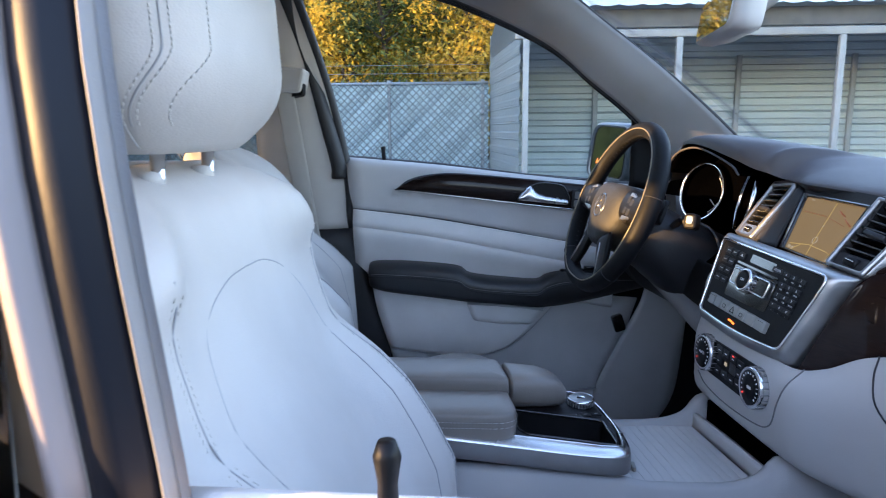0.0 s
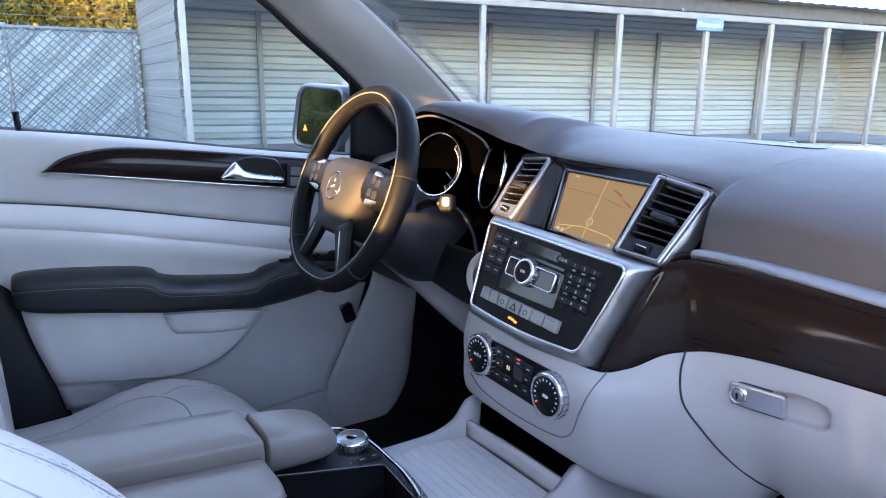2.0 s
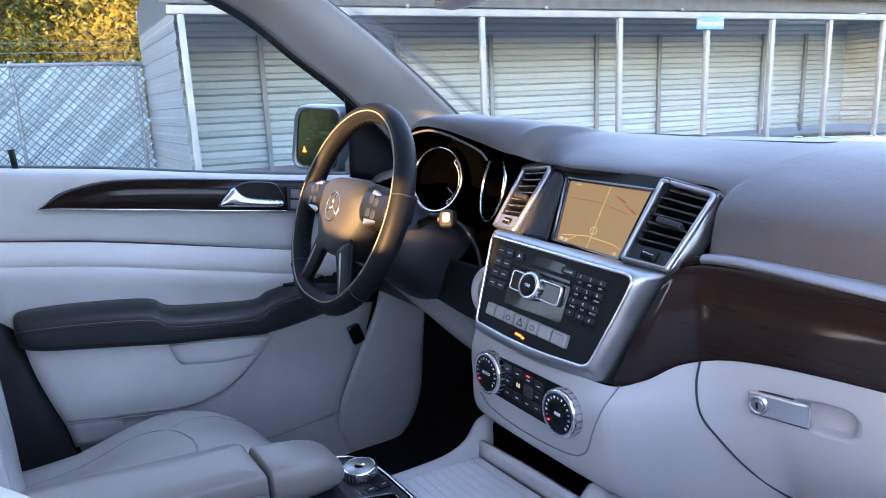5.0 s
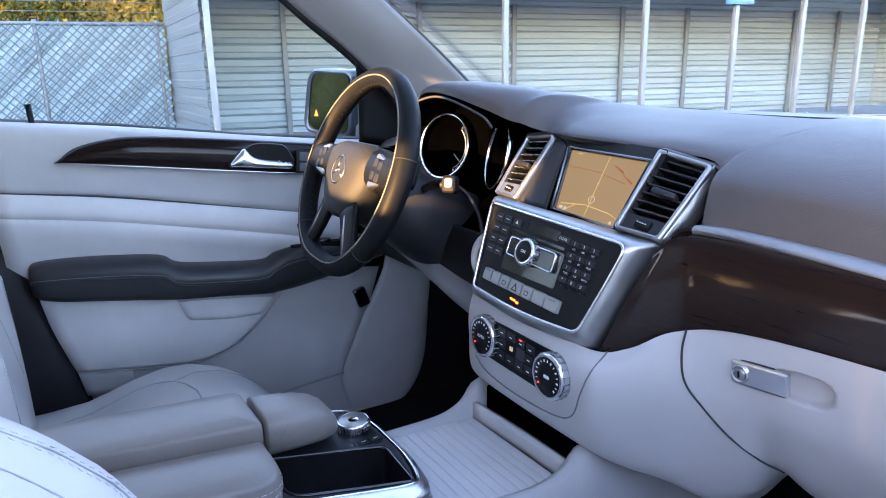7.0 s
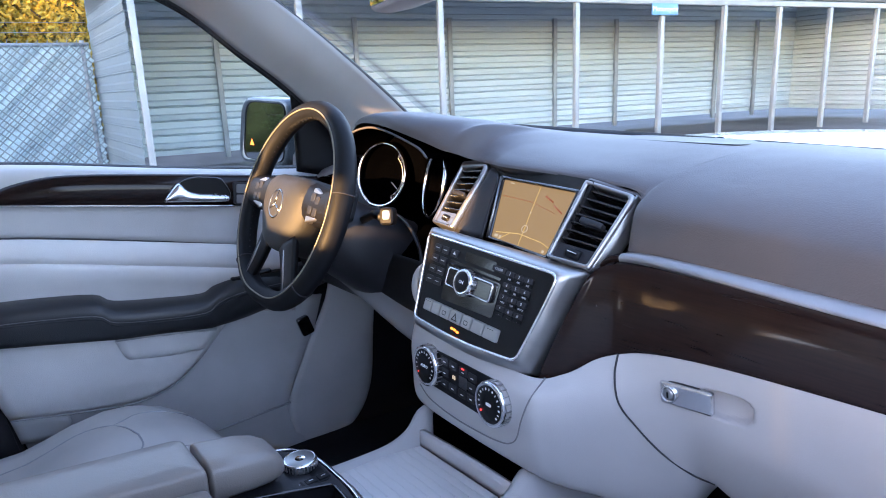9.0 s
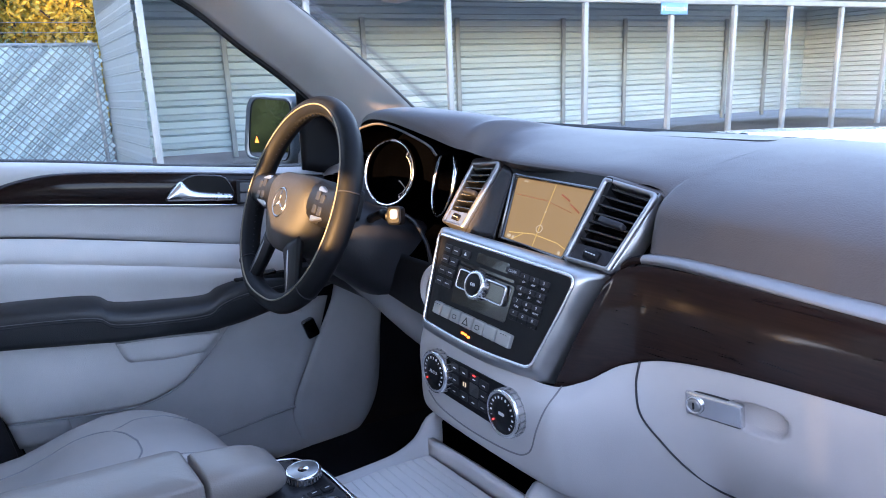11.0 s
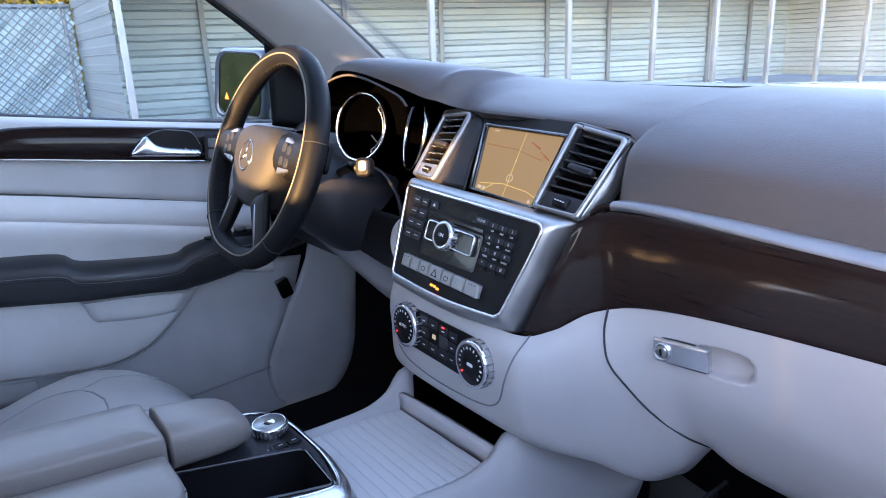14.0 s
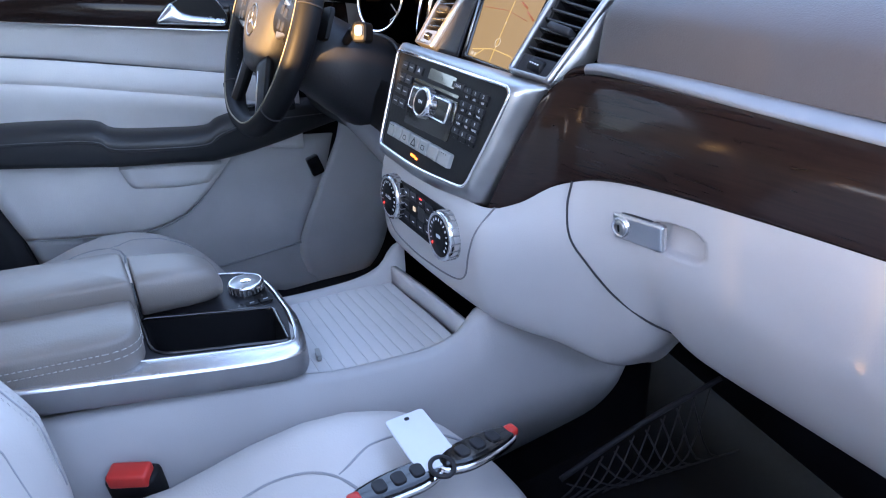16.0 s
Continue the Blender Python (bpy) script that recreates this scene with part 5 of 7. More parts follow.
def pleat_row(z0, z1, y):
    """A line along the door from rear to front that falls from z0 to z1."""
    return [dpt(x, z0 + (z1 - z0) * (f ** 1.25), y) for x, f in ((-0.845, 0.0), (-0.66, 0.34), (-0.48, 0.67), (-0.288, 1.0), (-0.17, 1.21))]


mid = [pleat_row(z0, z1, y) for (z0, z1), y in zip(PLEAT, PLEAT_Y)]
part("insert", sheet(mid, 6, 5, 0.006), DOOR_PALE, door, "pale padded insert with soft folds")
for k, up_, mt, rad in ((0, 0.002, GAP, 0.0016), (3, 0.0, DOOR_SEAM, 0.0011)):
    part("seam", tube([q + Vector((0, -0.0035 if k == 0 else -0.0006, up_)) for q in spl(mid[k], 8)], rad, 5), mt, door)
# lower panels
lowp = [[dpt(-0.81, 0.86, 0.712), dpt(-0.62, 0.84, 0.712), dpt(-0.46, 0.80, 0.712), dpt(-0.31, 0.78, 0.712)],
        [dpt(-0.79, 0.76, 0.698), dpt(-0.62, 0.74, 0.696), dpt(-0.48, 0.725, 0.698), dpt(-0.352, 0.735, 0.704)],
        [dpt(-0.77, 0.69, 0.700), dpt(-0.62, 0.675, 0.698), dpt(-0.49, 0.668, 0.702), dpt(-0.395, 0.69, 0.708)],
        [dpt(-0.757, 0.641, 0.714), dpt(-0.62, 0.628, 0.712), dpt(-0.52, 0.625, 0.712), dpt(-0.445, 0.648, 0.714)]]
part("lower_insert", sheet(lowp, 6, 5, 0.006), DOOR_PALE, door, "pale lower panel with rounded corner")
part("insert_gap", tube(spl([(-0.757, 0.709, 0.638), (-0.62, 0.707, 0.624), (-0.52, 0.707, 0.620), (-0.445, 0.709, 0.643), (-0.395, 0.705, 0.686), (-0.348, 0.702, 0.742)], 8), 0.0022, 6), SEAM, door)
part("lower_panel", sheet([[(-0.80, 0.730, 0.86), (-0.5, 0.730, 0.84), (-0.3, 0.724, 0.80), (-0.10, 0.735, 0.78)], [(-0.76, 0.724, 0.66), (-0.5, 0.722, 0.66), (-0.3, 0.722, 0.66), (-0.14, 0.733, 0.66)], [(-0.745, 0.722, 0.60), (-0.5, 0.718, 0.58), (-0.3, 0.70, 0.56), (-0.20, 0.715, 0.545)], [(-0.72, 0.715, 0.50), (-0.5, 0.70, 0.47), (-0.3, 0.69, 0.44), (-0.17, 0.705, 0.40)]], 5, 5, 0.006), LOWER, door, "darker grey lower panel")
part("sill_tab", sheet([[(-0.757, 0.716, 0.636), (-0.69, 0.716, 0.630), (-0.655, 0.716, 0.622)], [(-0.745, 0.712, 0.585), (-0.68, 0.712, 0.578), (-0.645, 0.712, 0.560)]], 4, 4, 0.006), GREY_PALE, door)
part("pocket_lip", sheet([[(-0.55, 0.690, 0.772), (-0.45, 0.686, 0.768), (-0.345, 0.690, 0.758)], [(-0.535, 0.688, 0.735), (-0.45, 0.684, 0.728), (-0.375, 0.690, 0.726)], [(-0.515, 0.700, 0.722), (-0.45, 0.700, 0.716), (-0.39, 0.702, 0.716)]], 5, 5, 0.004), DOOR_PALE, door, "moulded grab pocket")
# darker bar drawn for the shade at the pocket's top
part("pocket_shade", tube([(-0.548, 0.689, 0.772), (-0.45, 0.685, 0.767), (-0.35, 0.689, 0.757)], 0.0045, 8), LOWER, door, "darker bar standing for the shade over the grab pocket")
# wood trim with its bright line
def wood_strip():
    top = spl([(-0.733, 0, 1.074), (-0.700, 0, 1.097), (-0.645, 0, 1.110), (-0.579, 0, 1.113), (-0.45, 0, 1.103), (-0.235, 0, 1.081), (-0.05, 0, 1.060)], 6)
    bot = spl([(-0.735, 0, 1.071), (-0.69, 0, 1.066), (-0.62, 0, 1.058), (-0.54, 0, 1.049), (-0.42, 0, 1.035), (-0.25, 0, 1.016), (-0.05, 0, 0.995)], 6)
    return [[Vector((a.x, 0.704, a.z)), Vector((a.x, 0.690, a.z - 0.002)), a.lerp(b, 0.3) + Vector((0, 0.682, 0)), a.lerp(b, 0.7) + Vector((0, 0.680, 0)), Vector((b.x, 0.686, b.z + 0.001)), Vector((b.x, 0.70, b.z))] for a, b in zip(top, bot)], bot


rows, bot = wood_strip()
wt = part("wood_trim", skin([spl(r, 3) for r in rows]), WOOD, door, "dark brown lacquered wood trim")
part("bright_line", tube([Vector((b.x, 0.684, b.z + 0.002)) for b in bot], 0.0022, 6), CHROME, wt)
HM = fr((-0.355, 0.680, 1.054), (1, 0, -0.10), (0, 0.05, 1))
HOLLOW = rpoly([(-0.066, -0.0145), (0.062, -0.0145), (0.067, 0.002), (0.046, 0.034), (-0.014, 0.036), (-0.050, 0.014)], [0.005, 0.008, 0.012, 0.012, 0.020, 0.020], 5)
hs = part("handle_shell", slab(HOLLOW, HM, -0.01, 0.0035, 0.001), BLACK, door, "black recess behind the handle")
part("handle_rim", tube([HM @ Vector((p[0], p[1], 0.003)) for p in HOLLOW], 0.0016, 6, True), GLOSS, hs)
LEVER = ((-0.062, -0.0115, -0.009), (-0.051, -0.012, 0.006), (-0.040, -0.012, 0.019), (-0.034, -0.012, 0.0195), (-0.020, -0.012, 0.007), (0.0, -0.012, 0.0015), (0.03, -0.012, -0.001), (0.054, -0.0115, -0.003), (0.060, -0.010, -0.006))
part("door_handle", sheet([[HM @ Vector((x, b + (a - b) * k, d)) for k, d in ((1.0, 0.004), (0.85, 0.011), (0.4, 0.014), (0.1, 0.011), (0.0, 0.004))] for x, b, a in LEVER], 4, 5, -0.003), SATIN, hs, "satin chrome pull handle")
sw = part("memory_switches", slab(rpoly([(0.072, -0.022), (0.135, -0.024), (0.135, 0.024), (0.070, 0.026)], 0.006, 3), HM, -0.01, 0.003, 0.001), DARK, door, "seat memory switches")
for i in range(2):
    for j in range(2):
        part("button", slab(rrect(0.022, 0.018, 0.003, 3, 0.088 + i * 0.028, -0.010 + j * 0.022), HM, 0.002, 0.006, 0.001), KNEE, sw)
# armrest
arows = []
for x, zt, zb, yo in ((-0.808, 0.868, 0.828, 0.69), (-0.800, 0.880, 0.815, 0.655), (-0.76, 0.884, 0.806, 0.640), (-0.68, 0.882, 0.798, 0.634), (-0.575, 0.872, 0.786, 0.632), (-0.54, 0.852, 0.782, 0.632), (-0.45, 0.842, 0.776, 0.634), (-0.372, 0.838, 0.768, 0.640), (-0.345, 0.852, 0.768, 0.646), (-0.30, 0.864, 0.772, 0.652), (-0.22, 0.868, 0.786, 0.662), (-0.15, 0.866, 0.80, 0.675), (-0.08, 0.86, 0.81, 0.70)):
    yb = 0.735
    arows.append([Vector(p) for p in ((x, yb, zt), (x, 0.69, zt + 0.002), (x, yo + 0.014, zt), (x, yo + 0.003, zt - 0.010), (x, yo, zt - 0.022), (x, yo + 0.002, zb + 0.02), (x, yo + 0.010, zb + 0.006), (x, yo + 0.03, zb), (x, yb, zb + 0.01))])
cols = [spl([r[j] for r in arows], 4) for j in range(9)]
ar = part("armrest", skin(cols, caps=False), BLACK_LEATHER, door, "black padded armrest with stitching")
part("stitching", tube([p + Vector((0, -0.0009, -0.004)) for p in cols[4]], 0.0007, 5), KNEE, ar)
part("crease", tube([p + Vector((0, -0.0006, -0.010)) for p in cols[4]], 0.0016, 5), GAP, ar)
WSW = fr((-0.245, 0.686, 0.862), (1, 0, 0.02), (0, 0.97, 0.02))
ws_ = part("window_switches", slab(rrect(0.13, 0.040, 0.012, 5), WSW, -0.006, 0.0075, 0.002), BLACK, door, "window switch block")
for i in range(2):
    for j in range(2):
        part("rocker", box(WSW @ Matrix.Translation((-0.03 + 0.038 * i, -0.012 + 0.024 * j, 0.011)), 0.026, 0.016, 0.008, 0.002), GLOSS, ws_)
part("mirror_switch", lathe([(0.012, 0.008), (0.012, 0.013), (0.008, 0.015)], at(WSW, 0.055, 0.0), 16), DARK, ws_)
part("lock_pin", tube([(-0.770, 0.752, 1.13), (-0.772, 0.752, 1.168), (-0.773, 0.752, 1.180)], [0.0055, 0.0055, 0.0068], 10), BLACK, door, "black lock pin")
gl = part("window", sheet([[(-0.90, 0.765, 1.10), (-0.4, 0.765, 1.07), (0.10, 0.765, 1.05)], [(-0.98, 0.73, 1.34), (-0.5, 0.73, 1.32), (-0.05, 0.73, 1.25)], [(-1.05, 0.66, 1.60), (-0.8, 0.66, 1.58), (-0.48, 0.66, 1.52)]], 5, 5, 0.004), GLASS, door, "clear side window")
gl.visible_shadow = False
part("window_seal", tube([(-0.875, 0.772, 1.150), (-0.62, 0.772, 1.128), (-0.40, 0.772, 1.100), (-0.1, 0.772, 1.075)], 0.008, 6), RUBBER, door)
part("rear_frame", sheet([[(-0.862, 0.702, 1.10), (-0.892, 0.735, 1.10)], [(-0.868, 0.702, 1.16), (-0.898, 0.735, 1.16)], [(-0.934, 0.69, 1.40), (-0.964, 0.72, 1.40)], [(-0.985, 0.63, 1.60), (-1.015, 0.66, 1.60)]], 3, 6, 0.03), RUBBER, door, "black window frame")
part("sail_panel", sheet([[(-0.141, 0.70, 1.08), (-0.05, 0.70, 1.06), (0.08, 0.70, 1.04)], [(-0.140, 0.70, 1.17), (-0.06, 0.70, 1.16), (0.05, 0.70, 1.13)], [(-0.143, 0.69, 1.275), (-0.11, 0.69, 1.24), (-0.02, 0.69, 1.20)]], 5, 5, 0.01), BLACK, door, "black mirror triangle")
kick = thing("kick_panel", (-0.1, 0.72, 0.5), "grey kick panel beside the pedals", "trim panel")
part("panel", sheet([[(-0.19, 0.706, 0.390), (-0.15, 0.712, 0.385), (-0.11, 0.725, 0.385), (-0.08, 0.750, 0.390)], [(-0.20, 0.706, 0.460), (-0.12, 0.714, 0.455), (-0.05, 0.726, 0.450), (-0.020, 0.752, 0.450)], [(-0.208, 0.706, 0.535), (-0.10, 0.714, 0.530), (-0.02, 0.727, 0.525), (0.012, 0.755, 0.520)], [(-0.150, 0.716, 0.660), (-0.06, 0.720, 0.660), (0.0, 0.730, 0.640), (0.025, 0.758, 0.620)], [(-0.096, 0.722, 0.765), (-0.03, 0.727, 0.740), (0.02, 0.733, 0.720), (0.030, 0.758, 0.700)], [(-0.06, 0.730, 0.92), (0.0, 0.732, 0.92), (0.03, 0.738, 0.92), (0.04, 0.760, 0.92)]], 6, 6, 0.006), LOWER, kick)
part("edge", tube(spl([(-0.208, 0.7035, 0.535), (-0.150, 0.7135, 0.660), (-0.096, 0.7195, 0.765), (-0.075, 0.724, 0.83)], 6), 0.0016, 6), SEAM, kick)
part("edge", tube(spl([(-0.098, 0.7195, 0.763), (-0.04, 0.7235, 0.735), (0.022, 0.730, 0.700)], 6), 0.0012, 6), DOOR_SEAM, kick)
part("ledge", tube(spl([(-0.42, 0.694, 0.512), (-0.36, 0.691, 0.520), (-0.28, 0.692, 0.532), (-0.205, 0.698, 0.540)], 5), 0.003, 6), SEAM, kick)
part("footwell_lining", sheet([[(-0.80, 0.768, 0.95), (-0.02, 0.768, 0.95), (0.40, 0.768, 0.95)], [(-0.80, 0.768, 0.38), (-0.02, 0.768, 0.38), (0.40, 0.768, 0.38)]], 3, 3, 0.01), CARPET, kick, "black carpet lining")
OB = fr((-0.150, 0.714, 0.716), (0.93, 0.06, 0.30), (-0.30, 0, 0.93))
ob_ = thing("socket_cover", OB.translation, "small black square socket beside the door", "socket")
part("cover", slab(rrect(0.030, 0.046, 0.007, 4), OB, -0.004, 0.008, 0.003), GLOSS, ob_)

# ---- driver's side pillar and belt ----
bp = thing("door_pillar", (-1.0, 0.72, 0.6), "beige-grey trim of the door pillar with charcoal foot", "pillar", kind="structure")
part("upper_trim", sheet([[(-0.855, 0.716, 0.965), (-0.95, 0.690, 0.965), (-1.06, 0.70, 0.965), (-1.10, 0.735, 0.965)], [(-0.862, 0.716, 1.10), (-0.96, 0.685, 1.10), (-1.07, 0.70, 1.10), (-1.105, 0.735, 1.10)], [(-0.905, 0.70, 1.32), (-0.99, 0.668, 1.32), (-1.08, 0.685, 1.32), (-1.11, 0.72, 1.32)], [(-0.985, 0.63, 1.64), (-1.04, 0.61, 1.64), (-1.12, 0.62, 1.64), (-1.15, 0.65, 1.64)]], 5, 6, 0.01), TRIM_BEIGE, bp)
part("lower_trim", sheet([[(-0.740, 0.712, 0.50), (-0.90, 0.700, 0.50), (-1.10, 0.72, 0.50)], [(-0.775, 0.714, 0.70), (-0.92, 0.694, 0.70), (-1.10, 0.715, 0.70)], [(-0.853, 0.716, 0.968), (-0.95, 0.688, 0.968), (-1.10, 0.725, 0.968)]], 5, 6, 0.01), DARK, bp, "charcoal lower trim")
part("door_gap", tube(spl([(-0.985, 0.640, 1.62), (-0.905, 0.712, 1.32), (-0.862, 0.722, 1.10), (-0.853, 0.722, 0.968), (-0.80, 0.722, 0.75), (-0.745, 0.722, 0.52)], 8), 0.014, 8), RUBBER, bp, "black door seal")
belt = thing("seat_belt", (-1.0, 0.66, 1.0), "beige seat belt hanging from its guide on the pillar", "seat belt")
GU = fr((-1.005, 0.655, 1.345), (0.98, -0.12, -0.05), (0.0, 0.15, 1))
part("guide", slab(rpoly([(-0.06, -0.040), (0.055, -0.030), (0.062, 0.030), (-0.055, 0.034)], 0.012, 5), GU, -0.02, 0.018, 0.008), TRIM_BEIGE, belt, "grey belt guide cover")
part("slot", slab(rpoly([(-0.056, -0.058), (0.058, -0.035), (0.058, 0.0), (-0.056, -0.035)], 0.008, 3), GU, -0.01, 0.010), BLACK, belt)
web = []
for x, y, z, tw in ((-1.000, 0.638, 1.325, 0), (-0.985, 0.632, 1.24, 0), (-0.965, 0.640, 1.08, 0), (-0.945, 0.655, 0.92, 0), (-0.930, 0.672, 0.75, 0), (-0.925, 0.69, 0.60, 0)):
    web.append([Vector((x - 0.024, y + 0.004, z)), Vector((x, y, z)), Vector((x + 0.024, y + 0.002, z))])
part("webbing", sheet(web, 4, 5, 0.0016), BELT, belt)
part("belt_stop", box(Matrix.Translation((-0.93, 0.668, 0.86)), 0.05, 0.008, 0.012, 0.003), BLACK, belt)

# ---- door mirror ----
mir = thing("door_mirror", (-0.12, 0.93, 1.10), "silver door mirror reflecting the woods", "mirror")
MM = fr((-0.140, 0.935, 1.158), (0.36, -0.93, 0.0), (0.05, 0.0, 1))
mo = rpoly([(-0.105, -0.075), (0.085, -0.082), (0.105, 0.070), (-0.075, 0.080)], [0.035, 0.03, 0.03, 0.04], 6)
rows = []
for sc_, d in ((0.86, 0.012), (0.90, 0.015), (0.97, 0.008), (1.01, -0.01), (1.0, -0.06), (0.7, -0.11), (0.2, -0.125)):
    rows.append([MM @ Vector((p.x * sc_ * 1.16 - 0.010, p.y * sc_ * 1.08, d)) for p in mo])
part("housing", skin(rows, closed_u=True, caps=True), MIRROR_PAINT, mir, "blue-grey silver housing")
part("rim", frame_slab([(p.x * 0.93, p.y * 0.93) for p in mo], [(p.x * 0.90, p.y * 0.90) for p in mo], MM, 0.0, 0.017, 0.002), BLACK, mir)
mg = part("mirror_glass", slab([(p.x * 0.905, p.y * 0.905) for p in mo], MM, 0.010, 0.0150), MIRROR, mir)
part("alert_lamp", slab([(-0.064, -0.036), (-0.046, -0.036), (-0.055, -0.020)], MM, 0.0148, 0.0156), ORANGE, mg, "lit orange triangle")
part("stalk", tube([(-0.08, 0.86, 1.09), (-0.05, 0.80, 1.08), (-0.03, 0.74, 1.08)], [0.035, 0.03, 0.03], 10), PAINT, mir)
# inner mirror
rm = thing("rear_view_mirror", (0.05, 0.05, 1.45), "grey rear-view mirror under the roof", "mirror")
RM = fr((-0.142, 0.07, 1.394), (-0.10, -1, 0), (0.16, 0, 1))
ro = rrect(0.235, 0.072, 0.022, 6)
part("body", skin([[RM @ Vector((p.x * k, p.y * k, d)) for p in ro] for k, d in ((0.95, 0.010), (1.0, 0.004), (0.98, -0.015), (0.75, -0.04), (0.3, -0.05))], closed_u=True, caps=True), GREY, rm)
part("mirror_glass", slab(rrect(0.222, 0.060, 0.018, 6), RM, 0.008, 0.0115), MIRROR, rm)
part("arm", tube([RM @ Vector((0, 0.01, -0.04)), RM @ Vector((0, 0.06, -0.09)), D(-0.0, -0.06, 1.58)], 0.014, 8), GREY, rm)


# ---- seats ----
NOSE = ((0.60, 0.085), (0.70, 0.090), (0.794, 0.088), (0.85, 0.060), (0.90, 0.028), (0.94, -0.012), (0.985, -0.076), (1.02, -0.088), (1.06, -0.098), (1.085, -0.101), (1.11, -0.090), (1.147, -0.102), (1.175, -0.122), (1.19, -0.142))
FACE = ((0.60, 0.035), (0.70, 0.030), (0.80, -0.005), (0.90, -0.055), (0.956, -0.095), (1.0, -0.120), (1.066, -0.146), (1.12, -0.158), (1.17, -0.175), (1.19, -0.200))
CUSH = ((0.0, 0.690), (0.10, 0.694), (0.175, 0.706), (0.215, 0.722), (0.255, 0.740), (0.312, 0.756), (0.355, 0.756), (0.41, 0.744), (0.45, 0.726), (0.488, 0.690), (0.515, 0.645), (0.530, 0.590))


def along(table, v):
    """The value of a table of pairs at v."""
    for (a, b), (c, d) in zip(table, table[1:]):
        if v <= c:
            k = max(0.0, (v - a) / (c - a))
            return b + (d - b) * k
    return table[-1][1]


def ease(k):
    k = max(0.0, min(1.0, k))
    return k * k * (3 - 2 * k)


def seat(s0, wb, wc, label, lift, back, sink, cap=9.0, roll=0.0, square=False):
    """A front seat at s0 across, with the backrest's foot at wb and the cushion's rear at wc."""
    t = thing("car_seat", D(s0, wc + 0.25, 0.45), label, "seat", "front seats")

    def DD(q, w, z):
        """The seat's back stands across the car, or square to its length."""
        return Vector((w + 0.185 * s0, -q, z)) if square else D(q, w, z)

    def lean(z):
        """How far forward the back may stand; the driver's slopes away over the shoulders."""
        return 9.0 if square or z < 1.03 else -0.088 - 0.92 * max(0.0, z - 1.065)

    def half(z):
        return 0.240 - 0.010 * ease((0.75 - z) / 0.1) - 0.030 * ease((z - 1.08) / 0.11)

    def face(a, z):
        """The padded face at a across and z up."""
        h = half(z)
        k = min(1.0, abs(a) / h)
        c = along(FACE, z)
        c = min(c, lean(z) - 0.02)
        f = c + (min(along(NOSE, z) - (0.030 if square else 0.0), cap, lean(z)) - c) * ease((k - 0.48) / 0.36)
        sn = math.sqrt(max(0.0, 1 - (k ** (1 / 0.55)) ** 2))
        return c - 0.05 + (f - c + 0.05) * sn ** 0.35

    rows = []
    for i in range(41):
        z = 0.62 + 0.57 * i / 40
        h = half(z)
        c = min(along(FACE, z), lean(z) - 0.02)
        shut = 1.0 if i < 37 else (0.97, 0.88, 0.68, 0.35)[i - 37]
        ring = []
        for j in range(56):
            q = 2 * math.pi * j / 56
            a = h * math.copysign(abs(math.cos(q)) ** 0.55, math.cos(q))
            sx = math.sin(q)
            w = face(a, z) if sx > 0 else c - 0.05 - 0.065 * abs(sx) ** 0.6
            w = c - 0.05 + (w - c + 0.05) * shut
            ring.append(DD(s0 + a * (0.6 + 0.4 * shut), wb + w, z))
        rows.append(ring)
    rows = list(zip(*[spl(r, 1) for r in zip(*rows)]))
    bk = part("backrest", skin(rows, closed_u=True, caps=True), SEAT, t, "pale grey leather backrest with raised bolsters")

    def F(a, z, up=0.0):
        return DD(s0 + a, wb + face(a, z) + up, z)
    for sg in (-1, 1):
        part("seam", tube([F(c.x, c.y, -0.0002) for c in spl([(sg * 0.155, 0.72, 0), (sg * 0.160, 0.86, 0), (sg * 0.158, 0.93, 0), (sg * 0.150, 0.99, 0), (sg * 0.133, 1.045, 0), (sg * 0.10, 1.073, 0), (sg * 0.05, 1.089, 0), (0, 1.092, 0)], 8)], 0.0009, 5), SEAM, bk)
        part("seam", tube([F(sg * 0.192, 0.72 + 0.02 * q, -0.0002) for q in range(21)], 0.0009, 5), SEAM, bk)
        for off in (-0.006, 0.006):
            for q in range(60):
                z = 0.74 + 0.0062 * q
                part("stitch", tube([F(sg * (0.192 + off), z), F(sg * (0.192 + off * 0.8), z + 0.0035)], 0.0005, 4), STITCH, bk)
    # headrest
    hw = wb - 0.205 + back

    def hface(a, z):
        b = (z - 1.205 - lift)
        k = 1.0 - 0.62 * max(0.0, (0.085 - b) / 0.085) ** 2.4 - 0.50 * ease((b - 0.15) / 0.07)
        return 0.085 * k * max(0.0, 1 - (abs(a) / 0.150) ** 2.6) ** 0.4
    rows = []
    for i in range(29):
        b = 0.215 * i / 28
        hwid = 0.148 * (1 - 0.36 * max(0.0, (0.080 - b) / 0.080) ** 2.4 - 0.30 * ease((b - 0.15) / 0.07))
        ring = []
        for j in range(40):
            q = 2 * math.pi * j / 40
            a = hwid * math.copysign(abs(math.cos(q)) ** 0.6, math.cos(q))
            f = hface(a * 0.148 / hwid, 1.205 + lift + b) * (1 if math.sin(q) >= 0 else -1)
            ring.append(DD(s0 + a, hw - 0.05 * b + f, 1.205 + lift + b))
        rows.append(ring)
    hr = part("headrest", skin(rows, closed_u=True, caps=True), SEAT, t, "pale leather headrest with double stitching")

    def Hp(a, z):
        return DD(s0 + a, hw - 0.05 * (z - 1.205 - lift) + hface(a, z) + 0.0003, z)

    def Hs(sg, f, z):
        """A place on the headrest's flank, f forward of its middle."""
        b = z - 1.205 - lift
